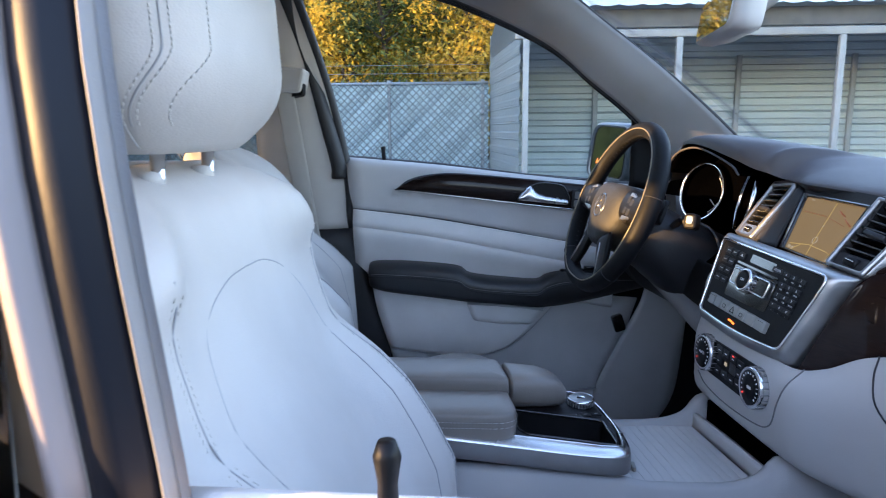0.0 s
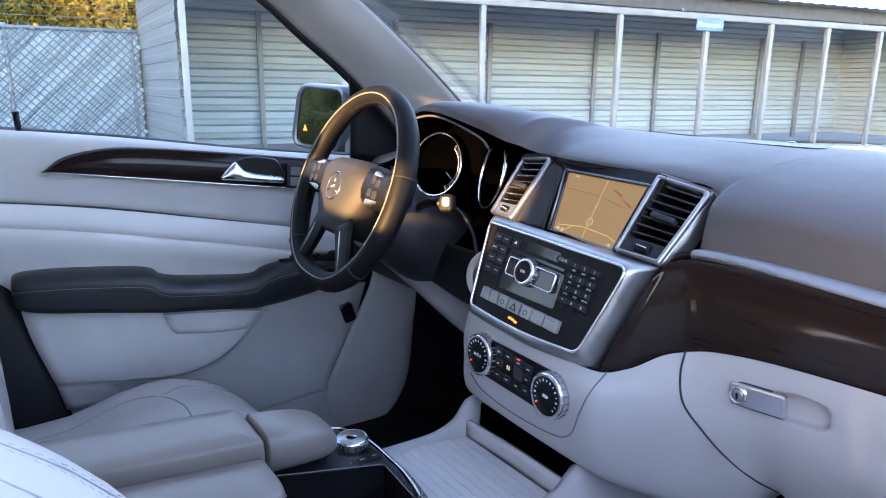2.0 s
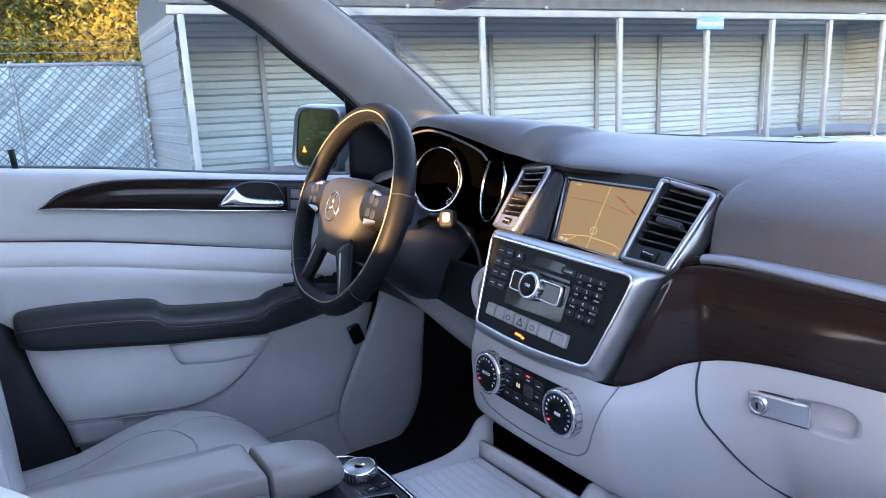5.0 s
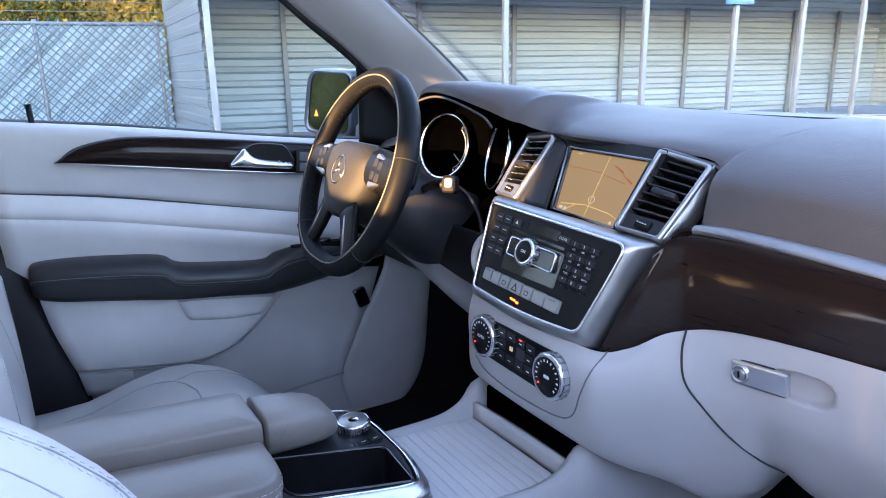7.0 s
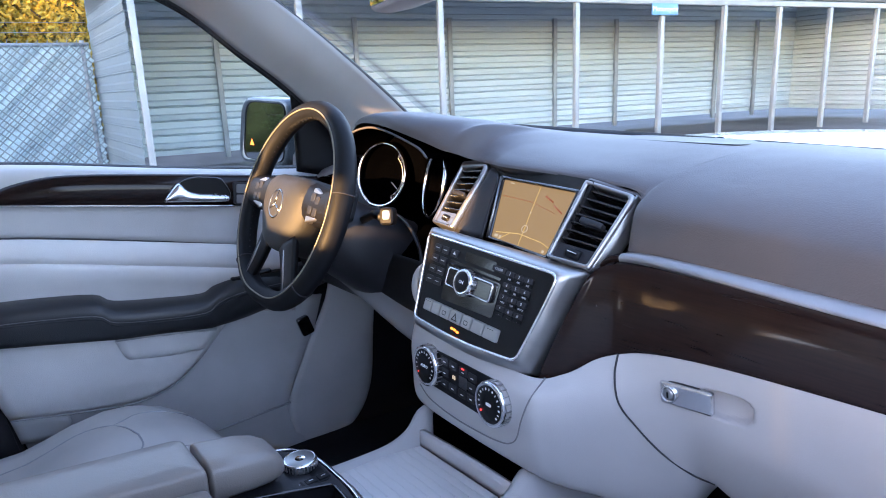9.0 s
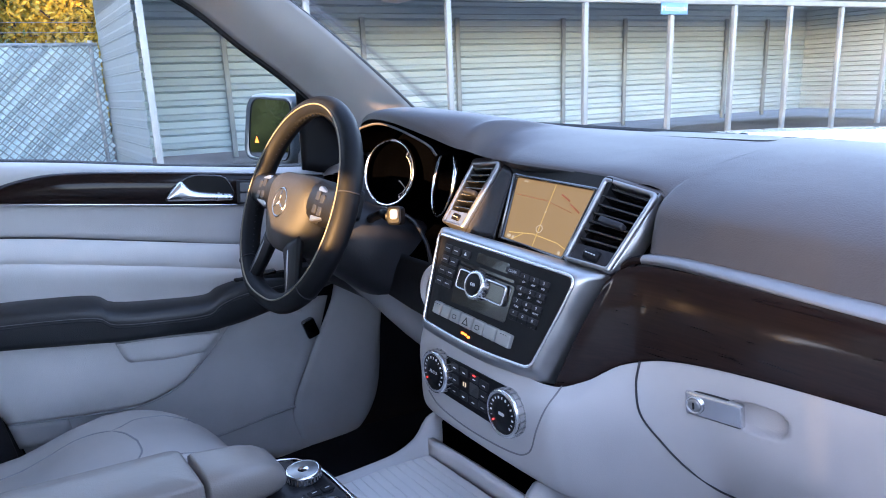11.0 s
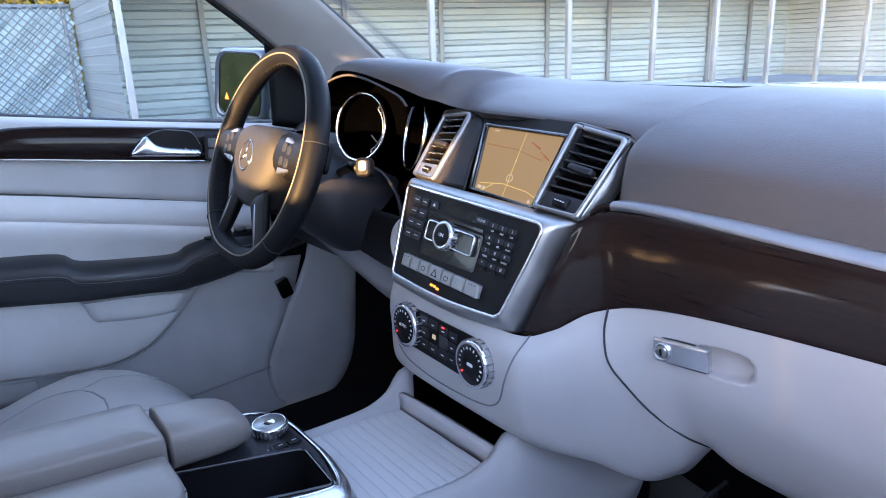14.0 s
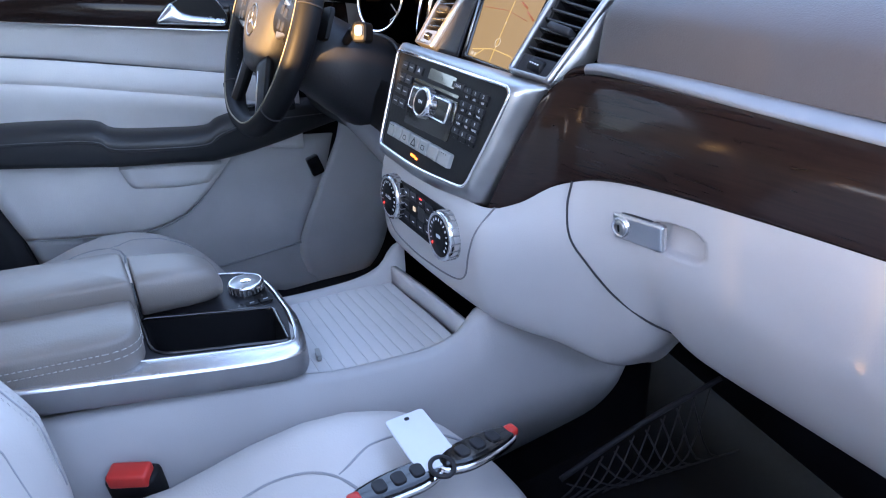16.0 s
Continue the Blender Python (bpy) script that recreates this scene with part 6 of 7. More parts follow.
        hwid = 0.148 * (1 - 0.36 * max(0.0, (0.080 - b) / 0.080) ** 2.4 - 0.30 * ease((b - 0.15) / 0.07))
        k = 1.0 - 0.62 * max(0.0, (0.085 - b) / 0.085) ** 2.4 - 0.50 * ease((b - 0.15) / 0.07)
        a = 0.150 * (1 - min(1.0, abs(f) / (0.085 * k)) ** 2.5) ** (1 / 2.6) * hwid / 0.148
        return DD(s0 + sg * (a + 0.0004), hw - 0.05 * b + f, z)
    for sg in (-1, 1):
        for far, near, rad, dashed in ((0.052, 0.016, 0.0009, 0), (0.0570, 0.0210, 0.0007, 1), (0.0470, 0.0110, 0.0007, 1), (0.074, 0.040, 0.0007, 1)):
            line = [Hs(sg, near + (far - near) * ease((0.0045 * q - 0.006) / 0.065), 1.219 + lift + 0.0045 * q) for q in range(2, 36)]
            if not dashed:
                part("seam", tube(line, rad, 4), SEAM, hr)
                continue
            for a_, b_ in zip(line[::1], line[1:]):
                part("stitch", tube([a_.lerp(b_, 0.1), a_.lerp(b_, 0.8)], rad, 4), STITCH, hr)
        part("seam", tube([Hs(sg, -0.050 + 0.0062 * q, 1.228 + lift) for q in range(11)], 0.0010, 4), SEAM, hr)
        part("seam", tube([Hs(sg, 0.011 - 0.0004 * q, 1.228 + lift - 0.003 * q) for q in range(7)], 0.0010, 4), SEAM, hr)
    for a in (-0.055, 0.055):
        pp = part("post", tube([DD(s0 + a, wb - 0.212 + back * 0.5, 1.12), DD(s0 + a, hw, 1.215 + lift)], 0.0066, 10), CHROME, t)
        part("sleeve", lathe([(0.012, -0.010), (0.012, 0.001), (0.009, 0.003)], fr(DD(s0 + a, wb - 0.213 + back * 0.5, 1.186), D(1, 0, 0), D(0, 1, 0)), 14), GREY, pp)
    # cushion
    def top(a, w):
        h = 0.228 - 0.070 * ease((w - 0.40) / 0.13) ** 1.6
        k = min(1.0, abs(a) / h)
        return along(CUSH, w) - sink + roll * a + 0.024 * ease((k - 0.45) / 0.35) * (1 - 0.6 * ease((w - 0.36) / 0.14)), h, k
    ws = [-0.02 + 0.0139 * i for i in range(40)]
    rows = []
    for w in ws:
        ring = []
        _, h, _ = top(0, w)
        zb = min(0.58, along(CUSH, w) - sink - 0.03)
        for j in range(48):
            q = 2 * math.pi * j / 48
            a = h * math.copysign(abs(math.cos(q)) ** 0.5, math.cos(q))
            z, _, k = top(a, w)
            sn = abs(math.sin(q))
            ring.append(D(s0 + a, wc + w, zb + (z - zb) * sn ** 0.42 if math.sin(q) > 0 else zb - 0.04 * sn ** 0.6))
        rows.append(ring)
    rows = list(zip(*[spl(r, 1) for r in zip(*rows)]))
    cu = part("cushion", skin(rows, closed_u=True, caps=True), SEAT, t, "pale grey leather seat cushion")

    def C(a, w):
        z, h, k = top(a, w)
        zb = min(0.58, along(CUSH, w) - sink - 0.03)
        sn = math.sqrt(max(0.0, 1 - (k ** 2) ** 2))
        return D(s0 + a, wc + w, zb + (z - zb) * sn ** 0.42 + 0.0002)
    for sg in (-1, 1):
        part("seam", tube([C(c.x, c.y) for c in spl([(sg * 0.126, 0.05, 0), (sg * 0.132, 0.20, 0), (sg * 0.124, 0.29, 0), (sg * 0.078, 0.325, 0), (0, 0.335, 0)], 8)], 0.0016, 5), SEAM, cu)
        part("seam", tube([C(c.x, c.y) for c in spl([(sg * 0.106, 0.316, 0), (sg * 0.132, 0.36, 0), (sg * 0.145, 0.42, 0), (sg * 0.140, 0.46, 0)], 8)], 0.0014, 5), SEAM, cu)
    part("base", box(fr(D(s0, wc + 0.22, 0.52), D(1, 0, 0), D(0, 1, 0)), 0.46, 0.46, 0.14, 0.02), DARK, t, "charcoal seat base")
    return t


seat(0.395, -0.660, -0.665, "pale grey leather passenger seat with upright headrest", 0.0, 0.0, 0.032, square=True)
seat(-0.385, -0.740, -0.795, "pale grey leather driver seat beside the console", 0.0, -0.150, 0.055, 0.034, 0.2)

# ---- rear of the cabin ----
rs = thing("rear_bench", (-1.6, 0, 0.5), "pale grey leather rear bench with sun-blocking headrests, dark parcel area behind", "seat")
part("cushion", box(Matrix.Translation((-1.45, 0, 0.62)), 0.50, 1.30, 0.20, 0.05, 4), SEAT, rs)
# unseen back and headrests, sized and shifted to block the low sun
part("backrest", box(pose(-1.81, 0, 0.972, 0, -10, 0), 0.16, 1.32, 0.60, 0.05, 4), SEAT, rs)
for hy, hwid, hz in ((-0.50, 0.26, 1.17), (0.36, 0.48, 1.36)):
    part("headrest", box(pose(-1.90, hy, hz, 0, -10, 0), 0.10, hwid, 0.24 if hy < 0 else 0.34, 0.04, 4), SEAT, rs)
rd = thing("rear_door", (-1.5, 0.74, 0.5), "closed grey rear car door with window", "car door")
part("panel", sheet([[(-1.95, 0.74, 1.12), (-1.5, 0.735, 1.125), (-1.09, 0.73, 1.13)], [(-1.95, 0.72, 1.0), (-1.5, 0.705, 1.0), (-1.09, 0.70, 1.0)], [(-1.95, 0.72, 0.5), (-1.5, 0.71, 0.5), (-1.05, 0.70, 0.5)]], 5, 5, 0.02), DARK, rd)
part("belt_ledge", box(Matrix.Translation((-1.55, 0.755, 1.13)), 0.95, 0.06, 0.03, 0.01), GREY, rd)
g = part("window", sheet([[(-2.05, 0.775, 1.12), (-1.05, 0.775, 1.12)], [(-2.0, 0.66, 1.62), (-1.12, 0.66, 1.62)]], 4, 4, 0.004), GLASS_DARK, rd, "tinted rear side window")
g.visible_shadow = False

# ---- passenger's door, seen over its sill ----
pd = thing("front_door", (-0.2, -0.8, 0.5), "closed passenger door with its window lowered", "car door")
part("panel", sheet([[(-0.66, -0.84, 1.045), (-0.2, -0.84, 1.04), (0.32, -0.84, 1.02)], [(-0.66, -0.765, 1.052), (-0.2, -0.765, 1.045), (0.32, -0.765, 1.025)], [(-0.66, -0.735, 1.03), (-0.2, -0.735, 1.02), (0.32, -0.735, 1.0)], [(-0.66, -0.735, 0.80), (-0.2, -0.735, 0.80), (0.32, -0.735, 0.80)], [(-0.62, -0.74, 0.46), (-0.2, -0.74, 0.46), (0.30, -0.74, 0.46)]], 5, 5, 0.006), DOOR_PALE, pd)
part("lock_pin", tube([(-0.542, -0.785, 1.03), (-0.542, -0.785, 1.072), (-0.542, -0.785, 1.083), (-0.542, -0.785, 1.0945), (-0.542, -0.785, 1.1010)], [0.0048, 0.0046, 0.0042, 0.0060, 0.0038], 14), BLACK, pd, "black lock pin")
pp_ = thing("door_pillar", (-0.7, -0.78, 1.0), "black glossy door frame and pillar beside the open window", "pillar", kind="structure")


def strip(x0a, x1a, x0b, x1b, y0, y1, thick):
    """An upright strip from z 1.03 to 1.62 that leans to the rear."""
    return sheet([[(x0a, y0, 1.03), ((x0a + x1a) / 2, (y0 + y1) / 2 - 0.006, 1.03), (x1a, y1, 1.03)], [(x0a * 0.6 + x0b * 0.4, y0 + 0.01, 1.30), ((x0a + x1a) * 0.3 + (x0b + x1b) * 0.2, (y0 + y1) / 2 + 0.004, 1.30), (x1a * 0.6 + x1b * 0.4, y1 + 0.01, 1.30)], [(x0b, y0 + 0.13, 1.62), ((x0b + x1b) / 2, (y0 + y1) / 2 + 0.124, 1.62), (x1b, y1 + 0.13, 1.62)]], 4, 6, thick)


part("door_frame", strip(-0.6790, -0.6475, -0.7400, -0.7165, -0.764, -0.760, 0.016), DOOR_FRAME, pp_, "blue-black window frame")
# grey strip drawn for the highlight on the frame's edge
part("frame_highlight", strip(-0.6473, -0.6405, -0.7163, -0.7105, -0.760, -0.756, 0.012), PILLAR, pp_, "thin grey strip for the highlight along the frame's edge")
part("outer_strip", strip(-0.6975, -0.6793, -0.7580, -0.7403, -0.768, -0.764, 0.012), mat("matt_pillar_film", (0.27, 0.24, 0.245), 0.5, var=0.06), pp_, "pinkish-grey pillar cover")
part("inner_trim", sheet([[(-0.70, -0.74, 0.5), (-0.80, -0.70, 0.5), (-0.92, -0.73, 0.5)], [(-0.71, -0.74, 1.1), (-0.80, -0.70, 1.1), (-0.93, -0.73, 1.1)], [(-0.76, -0.63, 1.62), (-0.86, -0.60, 1.62), (-0.97, -0.63, 1.62)]], 4, 5, 0.02), TRIM_BEIGE, pp_)
prd = thing("rear_door", (-1.3, -0.8, 0.5), "closed rear door with dark glossy window", "car door")
part("panel", sheet([[(-1.95, -0.74, 1.04), (-1.5, -0.74, 1.04), (-0.72, -0.74, 1.04)], [(-1.95, -0.72, 0.5), (-1.5, -0.72, 0.5), (-0.72, -0.72, 0.5)]], 5, 5, 0.02), DARK, prd)
part("window", sheet([[(-2.0, -0.80, 1.03), (-0.70, -0.79, 1.03)], [(-2.0, -0.66, 1.62), (-0.78, -0.66, 1.62)]], 4, 4, 0.004), GLASS_PRIVACY, prd, "tinted window reflecting the yard")

# ---- centre console ----
con = thing("centre_console", D(0.04, -0.4, 0.45), "grey centre console with black top plate, storage tray and chrome edging", "console")
SHEAR = Matrix(((1, -0.185, 0, 0), (0, 1, 0, 0), (0, 0, 1, 0), (0, 0, 0, 1)))


def climb(w):
    """How much the console's top rises towards the rear."""
    return 0.10 * max(0.0, -0.325 - w)


def raised(bm):
    for q in bm.verts:
        q.co.z += climb(q.co.x + 0.185 * q.co.y)
    return bm


body = []
for w, hl, hr_, zt, zc, zb in ((-0.90, -0.078, 0.152, 0.755, 0.74, 0.46), (-0.60, -0.078, 0.154, 0.755, 0.74, 0.46), (-0.38, -0.080, 0.154, 0.744, 0.73, 0.47), (-0.325, -0.084, 0.150, 0.735, 0.700, 0.48), (-0.29, -0.094, 0.144, 0.726, 0.688, 0.49), (-0.23, -0.106, 0.138, 0.722, 0.686, 0.505), (-0.17, -0.118, 0.134, 0.722, 0.686, 0.535), (-0.13, -0.126, 0.131, 0.734, 0.69, 0.550), (-0.095, -0.132, 0.130, 0.764, 0.70, 0.560), (-0.02, -0.140, 0.130, 0.740, 0.68, 0.580), (0.03, -0.14, 0.132, 0.712, 0.67, 0.598), (0.06, -0.14, 0.135, 0.69, 0.65, 0.628), (0.076, -0.14, 0.135, 0.675, 0.66, 0.662)):
    zm = zt * 0.45 + zb * 0.55
    body.append([D(hl, w, zb), D(hl + 0.003, w, zm), D(hl + 0.006, w, zt - 0.006), D(hl + 0.014, w, zt), D(hl + 0.024, w, zt - 0.004), D(hl + 0.030, w, zc), D(0.02, w, zc), D(hr_ - 0.034, w, zc), D(hr_ - 0.026, w, zt - 0.004), D(hr_ - 0.016, w, zt), D(hr_ - 0.006, w, zt - 0.008), D(hr_ + 0.004, w, zt * 0.7 + zb * 0.3), D(hr_ + 0.016, w, zm), D(hr_ + 0.024, w, zb), D(hr_ - 0.02, w, zb + 0.002)])
cols = [spl([r[j] for r in body], 4) for j in range(len(body[0]))]
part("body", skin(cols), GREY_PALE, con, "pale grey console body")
part("tunnel", box(fr(D(0.03, -0.24, 0.52), D(1, 0, 0), D(0, 1, 0)), 0.20, 0.94, 0.20, 0.02), CARPET, con, "dark carpeted tunnel")
# sliding tambour cover: narrow slats with grooves between them
tam = part("tray_cover", sheet([[D(-0.082, -0.312, 0.7162), D(0.119, -0.318, 0.7162)], [D(-0.092, -0.124, 0.7097), D(0.104, -0.122, 0.7097)]], 4, 4, 0.005), GREY, con, "slatted sliding cover")
for i in range(13):
    f, g = i / 13 + 0.0010, (i + 1) / 13 - 0.0010
    a_, b_ = D(-0.082 - 0.010 * f, -0.312 + 0.188 * f, 0.7165 - 0.0065 * f), D(0.119 - 0.015 * f, -0.318 + 0.196 * f, 0.7165 - 0.0065 * f)
    c_, d_ = D(-0.082 - 0.010 * g, -0.312 + 0.188 * g, 0.7165 - 0.0065 * g), D(0.119 - 0.015 * g, -0.318 + 0.196 * g, 0.7165 - 0.0065 * g)
    up_ = Vector((0, 0, 0.0004))
    part("slat", skin([[a_ - up_ * 2, b_ - up_ * 2], [a_ + up_ * 0.3, b_ + up_ * 0.3], [a_.lerp(c_, 0.06) + up_, b_.lerp(d_, 0.06) + up_], [a_.lerp(c_, 0.94) + up_, b_.lerp(d_, 0.94) + up_], [c_ + up_ * 0.3, d_ + up_ * 0.3], [c_ - up_ * 2, d_ - up_ * 2]]), GREY, tam)
part("grip", slab(rrect(0.006, 0.020, 0.003, 4), fr(D(0.075, -0.292, 0.7205), D(0, 1, 0), D(1, 0, 0)), -0.003, 0.004, 0.0015), SWITCH, tam, "small satin grip of the cover")
part("tray_wall", sheet([[D(-0.108, -0.118, 0.731), D(0.0, -0.112, 0.731), D(0.106, -0.112, 0.731)], [D(-0.108, -0.121, 0.703), D(0.0, -0.115, 0.703), D(0.106, -0.115, 0.703)]], 3, 3, 0.008), GREY, con)
# solid block put in for the shade of the open cubby
part("cubby", box(fr(D(-0.002, -0.046, 0.712), D(1, 0, 0), D(0, 1, 0)), 0.205, 0.11, 0.10, 0.004), DEEP, con, "near-black block standing for the shaded cubby behind the cover")


# top plate round the storage tray
bo = rpoly([(-0.472, -0.121), (-0.3345, -0.125), (-0.3275, -0.040), (-0.474, -0.034)], [0.022, 0.008, 0.008, 0.010], 5)
PM = SHEAR @ Matrix.Translation((0, 0, 0.776))
po = rpoly([(-0.62, -0.133), (-0.335, -0.133), (-0.317, -0.060), (-0.318, 0.040), (-0.345, 0.071), (-0.62, 0.073)], [0.004, 0.02, 0.03, 0.03, 0.015, 0.004], 4)
bm = bmesh.new()
bv = [bm.verts.new(PM @ Vector((q.x, q.y, -0.0118))) for q in po]
iv = [bm.verts.new(PM @ Vector((q.x, q.y, -0.0118))) for q in bo]
edges = [bm.edges.new((r[i], r[(i + 1) % len(r)])) for r in (bv, iv) for i in range(len(r))]
bmesh.ops.triangle_fill(bm, use_beauty=True, edges=edges)
bmesh.ops.solidify(bm, geom=list(bm.faces), thickness=-0.012)
part("top_plate", raised(finish(bm, False)), DARK, con, "charcoal top plate")
rim_path = [PM @ Vector((q.x, q.y, 0.0008)) for q in bo]
for q in rim_path:
    q.z += climb(q.x + 0.185 * q.y)
part("tray_rim", tube(rim_path, 0.0022, 6, True), GLOSS, con)
bm = bmesh.new()
r0 = [bm.verts.new(PM @ Vector((q.x, q.y, 0.0))) for q in bo]
r1 = [bm.verts.new(PM @ Vector((-0.402 + (q.x + 0.402) * 0.93, -0.080 + (q.y + 0.080) * 0.90, -0.055))) for q in bo]
for i in range(len(bo)):
    bm.faces.new((r0[i], r0[(i + 1) % len(bo)], r1[(i + 1) % len(bo)], r1[i]))
bm.faces.new(r1)
part("tray", raised(finish(bm, False)), BLACK, con, "deep black storage tray")
# silver band, broad along the passenger's side and narrow across the front
edge = [(0.131, -0.64), (0.132, -0.50), (0.133, -0.40), (0.132, -0.350), (0.120, -0.328), (0.070, -0.3165), (0.020, -0.3145), (-0.030, -0.316), (-0.058, -0.325), (-0.071, -0.350), (-0.073, -0.46)]
out_ = [(0, 0.022), (0, 0.022), (0.001, 0.022), (0.006, 0.018), (0.009, 0.010), (0.009, 0.001), (0.008, 0), (0.008, -0.001), (0.005, -0.005), (0.001, -0.006), (0, -0.006)]


def ring_row(k, z):
    return spl([D(q + k * b, w + k * a, z + climb(w)) for (q, w), (a, b) in zip(edge, out_)], 6)


part("silver_band", skin([ring_row(-0.04, 0.7740), ring_row(0.02, 0.7780), ring_row(0.14, 0.7785), ring_row(0.80, 0.7735), ring_row(0.95, 0.7715), ring_row(1.0, 0.7690)]), SATIN, con, "brushed silver band round the console top")
part("band_side", skin([ring_row(1.0, 0.7690), ring_row(1.02, 0.7640), ring_row(1.05, 0.7480), ring_row(0.90, 0.7420)]), ALU, con, "satin side of the band")
part("inner_line", tube(ring_row(-0.02, 0.7775), 0.0013, 6), CHROME, con)
# controller
CK = fr((-0.346, 0.014, 0.777), D(1, 0, 0), D(0, 1, 0.02))
ck = part("controller", lathe([(0.0190, 0.0), (0.0195, 0.003), (0.0210, 0.004), (0.0218, 0.0055), (0.0218, 0.0135), (0.0210, 0.0155), (0.0196, 0.0162), (0.0190, 0.0158)], CK, 40), CHROME, con, "chrome rotary controller")
part("cap", lathe([(0.0192, 0.012), (0.0192, 0.0158), (0.0186, 0.0162), (0.0005, 0.0156)], CK, 36), SILVER, ck, "flat satin cap")
for q in range(28):
    part("ridge", box(CK @ Matrix.Rotation(2 * math.pi * q / 28, 4, "Z") @ Matrix.Translation((0.0217, 0, 0.0095)), 0.0010, 0.0014, 0.0075), SILVER, ck)
part("collar", slab(rpoly([(-0.038, -0.034), (0.046, -0.030), (0.046, 0.020), (-0.038, 0.022)], 0.008, 4), CK, -0.002, 0.0012, 0.001), BLACK, con)
for a in (-0.022, -0.004, 0.013):
    k = part("key", slab(rrect(0.012, 0.016, 0.002, 3, 0.037, a), CK, 0.001, 0.0034, 0.001), BLACK, con)
    part("print_bar", slab(rrect(0.0012, 0.006, 0.0003, 1, 0.037, a), CK, 0.0033, 0.0037), KEY_PRINT, k)
k = part("key", slab(rrect(0.010, 0.012, 0.002, 3, -0.031, 0.012), CK, 0.001, 0.0030, 0.001), BLACK, con)
part("print_bar", slab(rrect(0.003, 0.003, 0.001, 2, -0.031, 0.012), CK, 0.0029, 0.0033), KEY_PRINT, k)


# armrest lids
def lid(s0, s1, w0, w1, zt, zb, radii, label):
    """A padded lid with rounded plan corners and a soft top edge."""
    poly = rpoly([(w0, -s1), (w1, -s1), (w1, -s0), (w0, -s0)], radii, 8)
    bm = bmesh.new()
    n = len(poly)
    cx, cy = (w0 + w1) / 2, -(s0 + s1) / 2
    rings = []
    for k, z in ((0.97, zb), (1.0, zb + 0.006), (1.0, zt - 0.012), (0.990, zt - 0.0055), (0.965, zt - 0.0018), (0.90, zt), (0.5, zt + 0.0025), (0.05, zt + 0.003)):
        d = (1 - k)
        rings.append([bm.verts.new(SHEAR @ Vector((q.x + (cx - q.x) * d * 0.25, q.y + (cy - q.y) * d, z))) for q in poly])
    for a_, b_ in zip(rings, rings[1:]):
        for i in range(n):
            bm.faces.new((a_[i], a_[(i + 1) % n], b_[(i + 1) % n], b_[i]))
    bm.faces.new(list(reversed(rings[-1]))), bm.faces.new(rings[0])
    return part("armrest_lid", finish(bm), BROWN_LEATHER, con, label), poly


l1, _ = lid(-0.044, 0.0515, -0.86, -0.4735, 0.848, 0.790, [0.01, 0.006, 0.014, 0.01], "brown-grey leather armrest lid")
l2, poly2 = lid(0.0545, 0.147, -0.86, -0.4775, 0.830, 0.788, [0.01, 0.042, 0.008, 0.01], "brown-grey leather armrest lid with pale double stitching")
run = poly2[9:20]
for dz, off in ((0.012, 0.0008), (0.020, 0.0008)):
    pts = [SHEAR @ Vector((q.x + off, q.y - off, 0.830 - dz)) for q in run]
    pts = [pts[0] + Vector((-0.20, 0.0, 0.0))] + pts
    for a_, b_ in zip(pts, pts[1:]):
        m_ = max(1, int((b_ - a_).length / 0.0055))
        for j in range(m_):
            part("stitch", tube([a_.lerp(b_, (j + 0.1) / m_), a_.lerp(b_, (j + 0.75) / m_)], 0.0005, 4), STITCH, l2)
# palm rest: flat top that slopes to a rounded nose, drawn in below
rows = []
for f, mid_, hw, zt, zb in ((0.0, 0.0105, 0.040, 0.8485, 0.792), (0.03, 0.0105, 0.0405, 0.850, 0.791), (0.30, 0.0090, 0.0395, 0.848, 0.791), (0.55, 0.0060, 0.038, 0.8445, 0.790), (0.75, 0.0015, 0.035, 0.838, 0.789), (0.90, -0.0040, 0.030, 0.828, 0.789), (0.97, -0.0080, 0.025, 0.818, 0.790), (1.0, -0.0110, 0.016, 0.808, 0.794)):
    w = -0.4695 + 0.096 * f
    ring = []
    for j in range(32):
        q = 2 * math.pi * j / 32
        cx, sx = math.cos(q), math.sin(q)
        draw = 1.0 - 0.42 * max(0.0, -sx) ** 0.8 * (1 if cx > 0 else 0.2)
        ring.append(D(mid_ + hw * draw * math.copysign(abs(cx) ** 0.42, cx), w, (zt + zb) / 2 + (zt - zb) / 2 * math.copysign(abs(sx) ** 0.5, sx)))
    rows.append(ring)
part("palm_rest", skin(rows, closed_u=True, caps=True), BROWN_LEATHER, con, "rounded leather palm rest before the lid")
part("armrest_base", raised(box(fr(D(0.05, -0.67, 0.768), D(1, 0, 0), D(0, 1, 0)), 0.175, 0.36, 0.026, 0.004)), BLACK, con)

# ---- small things ----
bkl = thing("belt_buckle", D(0.158, -0.53, 0.60), "black seat belt buckle with red release button", "belt buckle")
BKM = fr(D(0.165, -0.520, 0.680), D(0.35, 1, 0), D(0.25, 0.2, 0.95))
part("body", box(BKM @ Matrix.Translation((0, -0.035, 0)), 0.052, 0.085, 0.026, 0.006, 3), BLACK, bkl)
part("release_button", box(BKM @ Matrix.Translation((0, 0.008, 0.004)), 0.042, 0.018, 0.022, 0.004, 3), RED, bkl, "red release button")


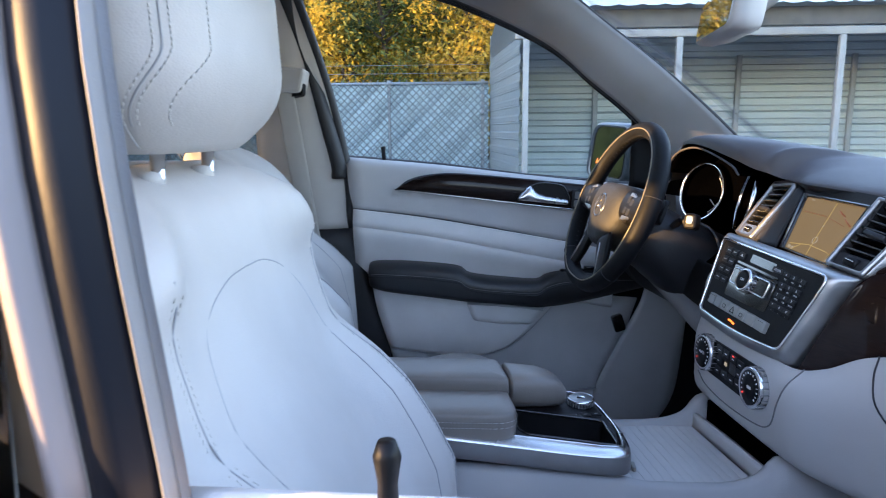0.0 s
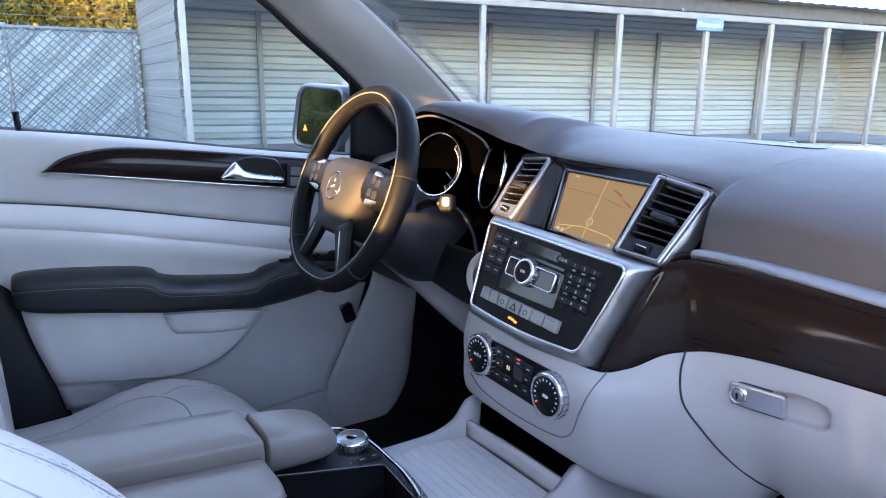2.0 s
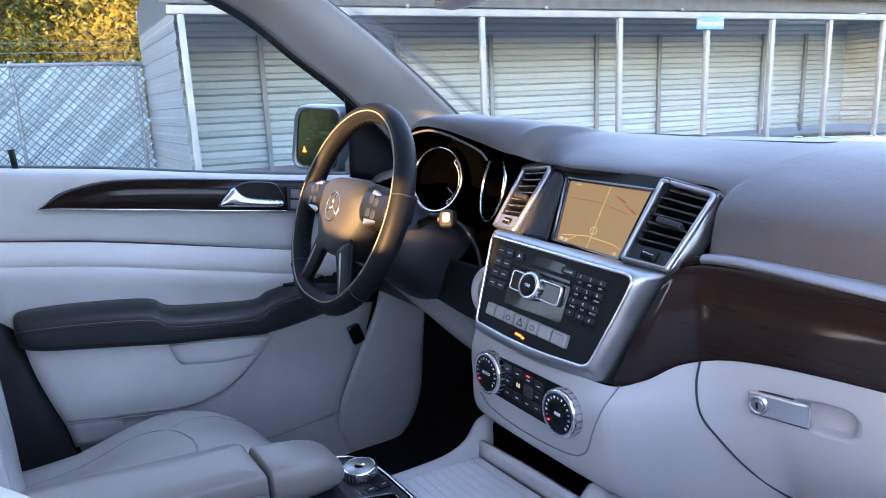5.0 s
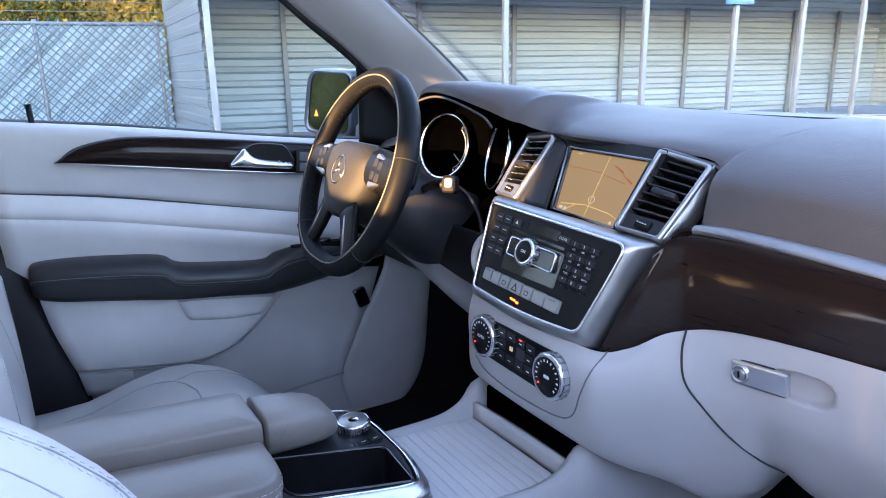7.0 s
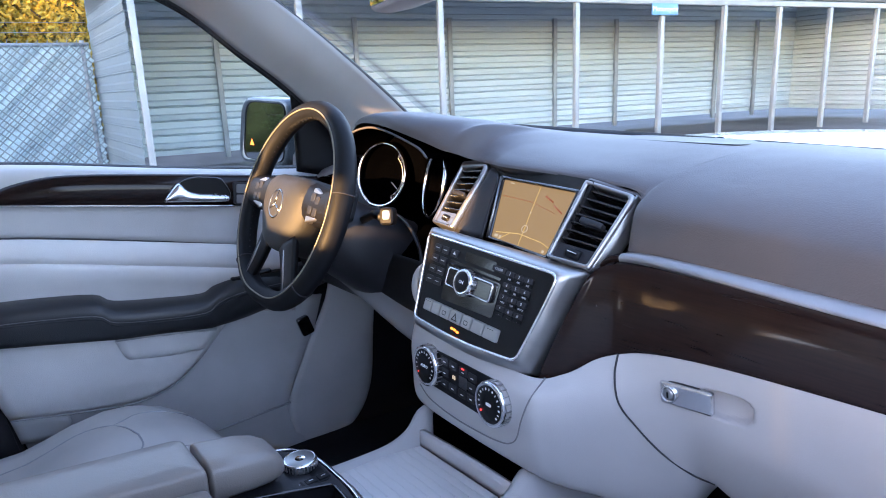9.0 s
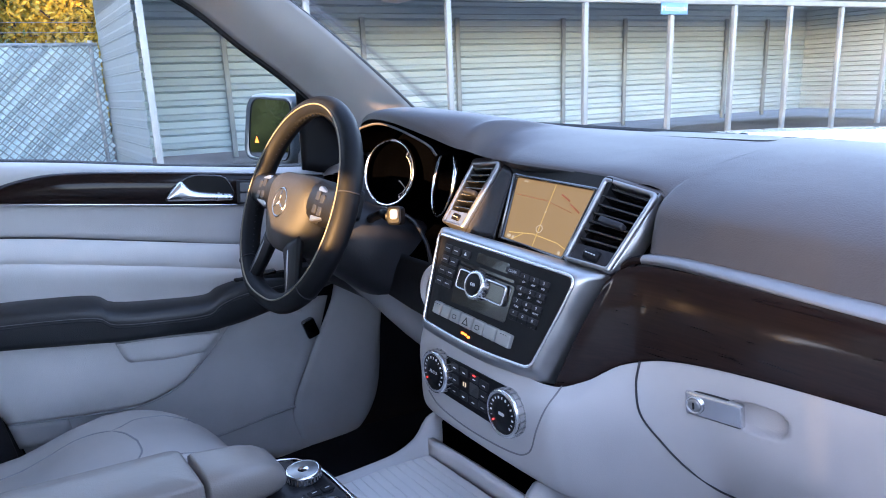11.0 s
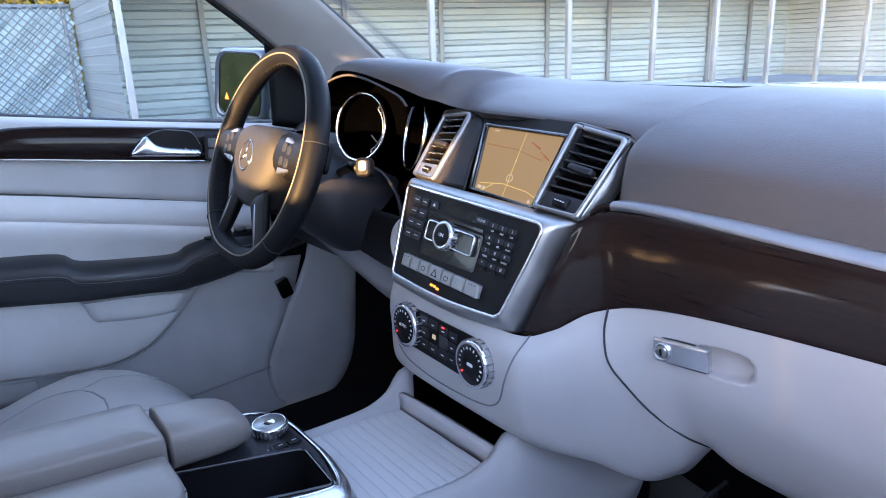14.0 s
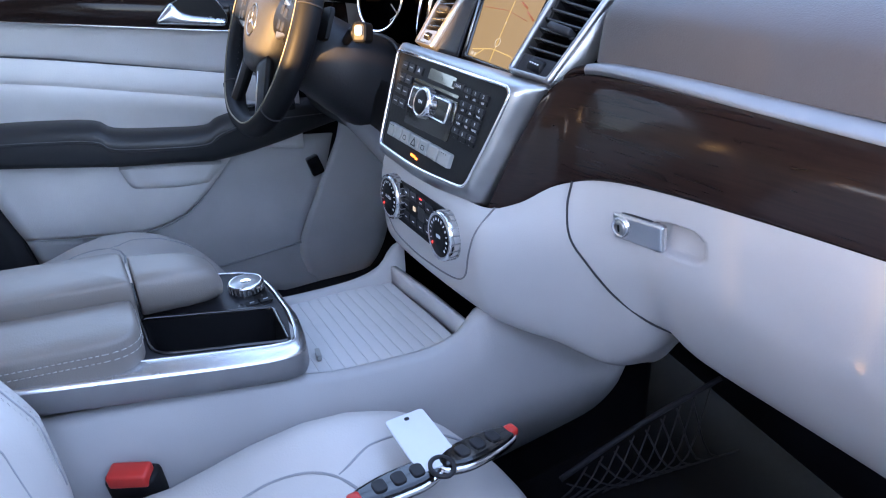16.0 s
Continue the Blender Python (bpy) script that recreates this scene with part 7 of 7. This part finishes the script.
def key_fob(o, ang, tip, label):
    t = thing("key_fob", o, label, "car key", "keys on the seat")
    m = Matrix.Translation(o) @ Matrix.Rotation(ang, 4, "Z") @ Matrix.Rotation(radians(tip), 4, "Y")
    out = rpoly([(-0.042, -0.006), (-0.022, -0.015), (0.016, -0.014), (0.042, -0.008), (0.042, 0.008), (0.016, 0.014), (-0.022, 0.015), (-0.042, 0.006)], 0.012, 4)
    part("body", slab(out, m, 0.0, 0.012, 0.004), GLOSS, t)
    part("chrome_band", tube([m @ Vector((p.x * 1.01, p.y * 1.02, 0.006)) for p in out], 0.0026, 6, True), CHROME, t)
    part("red_tip", box(m @ Matrix.Translation((0.041, 0, 0.008)), 0.012, 0.013, 0.010, 0.003), RED, t, "red panic button tip")
    for x in (-0.018, 0.0, 0.018):
        part("button", slab(rrect(0.012, 0.015, 0.005, 4, x, 0), m, 0.011, 0.0138, 0.001), DARK, t)
    return t


key_fob(D(0.331, -0.235, 0.742), radians(18.5), 5, "black and chrome car key with a red tip on the seat")
key_fob(D(0.346, -0.316, 0.742), radians(190), 0, "black and chrome car key lying beside its tag")
tg = thing("key_tag", D(0.29, -0.272, 0.745), "white plastic key tag on a loop, lying on the seat", "tag")
TM = fr(D(0.305, -0.275, 0.753), D(0.084, -0.005, 0.002), D(-0.013, 0.034, 0.001))
part("card", slab(rrect(0.082, 0.040, 0.005, 4), TM, -0.0012, 0.0012, 0.0006), PAPER, tg)
part("hole", slab(rrect(0.005, 0.005, 0.0024, 4, -0.033, 0), TM, 0.0012, 0.0016), DARK, tg)
part("loop", tube([TM @ Vector((0.044 + 0.013 * math.cos(q), 0.010 * math.sin(q), 0.002)) for q in (2 * math.pi * j / 20 for j in range(20))], 0.0022, 6, True), DARK, tg, "dark cord loop")
# footwell net
net = thing("storage_net", D(0.0, 0.2, 0.5), "black elastic storage net on the console wall of the footwell", "net")
NET = mat("elastic_cord", (0.022, 0.022, 0.027), 0.8, bump=0.3)
part("border_cord", tube(spl([D(0.165, -0.02, 0.50), D(0.168, 0.10, 0.56), D(0.172, 0.22, 0.605)], 6), 0.004, 6), NET, net)
for i in range(9):
    a = 0.04 + 0.024 * i
    part("cord", tube(spl([D(0.166, a - 0.05, 0.49 + 0.011 * i), D(0.172, a - 0.01, 0.47), D(0.168, a + 0.05, 0.455)], 3), 0.0016, 4), NET, net)
    part("cord", tube(spl([D(0.166, a - 0.02, 0.51 + 0.010 * i), D(0.172, a - 0.05, 0.48), D(0.168, a - 0.09, 0.455)], 3), 0.0016, 4), NET, net)
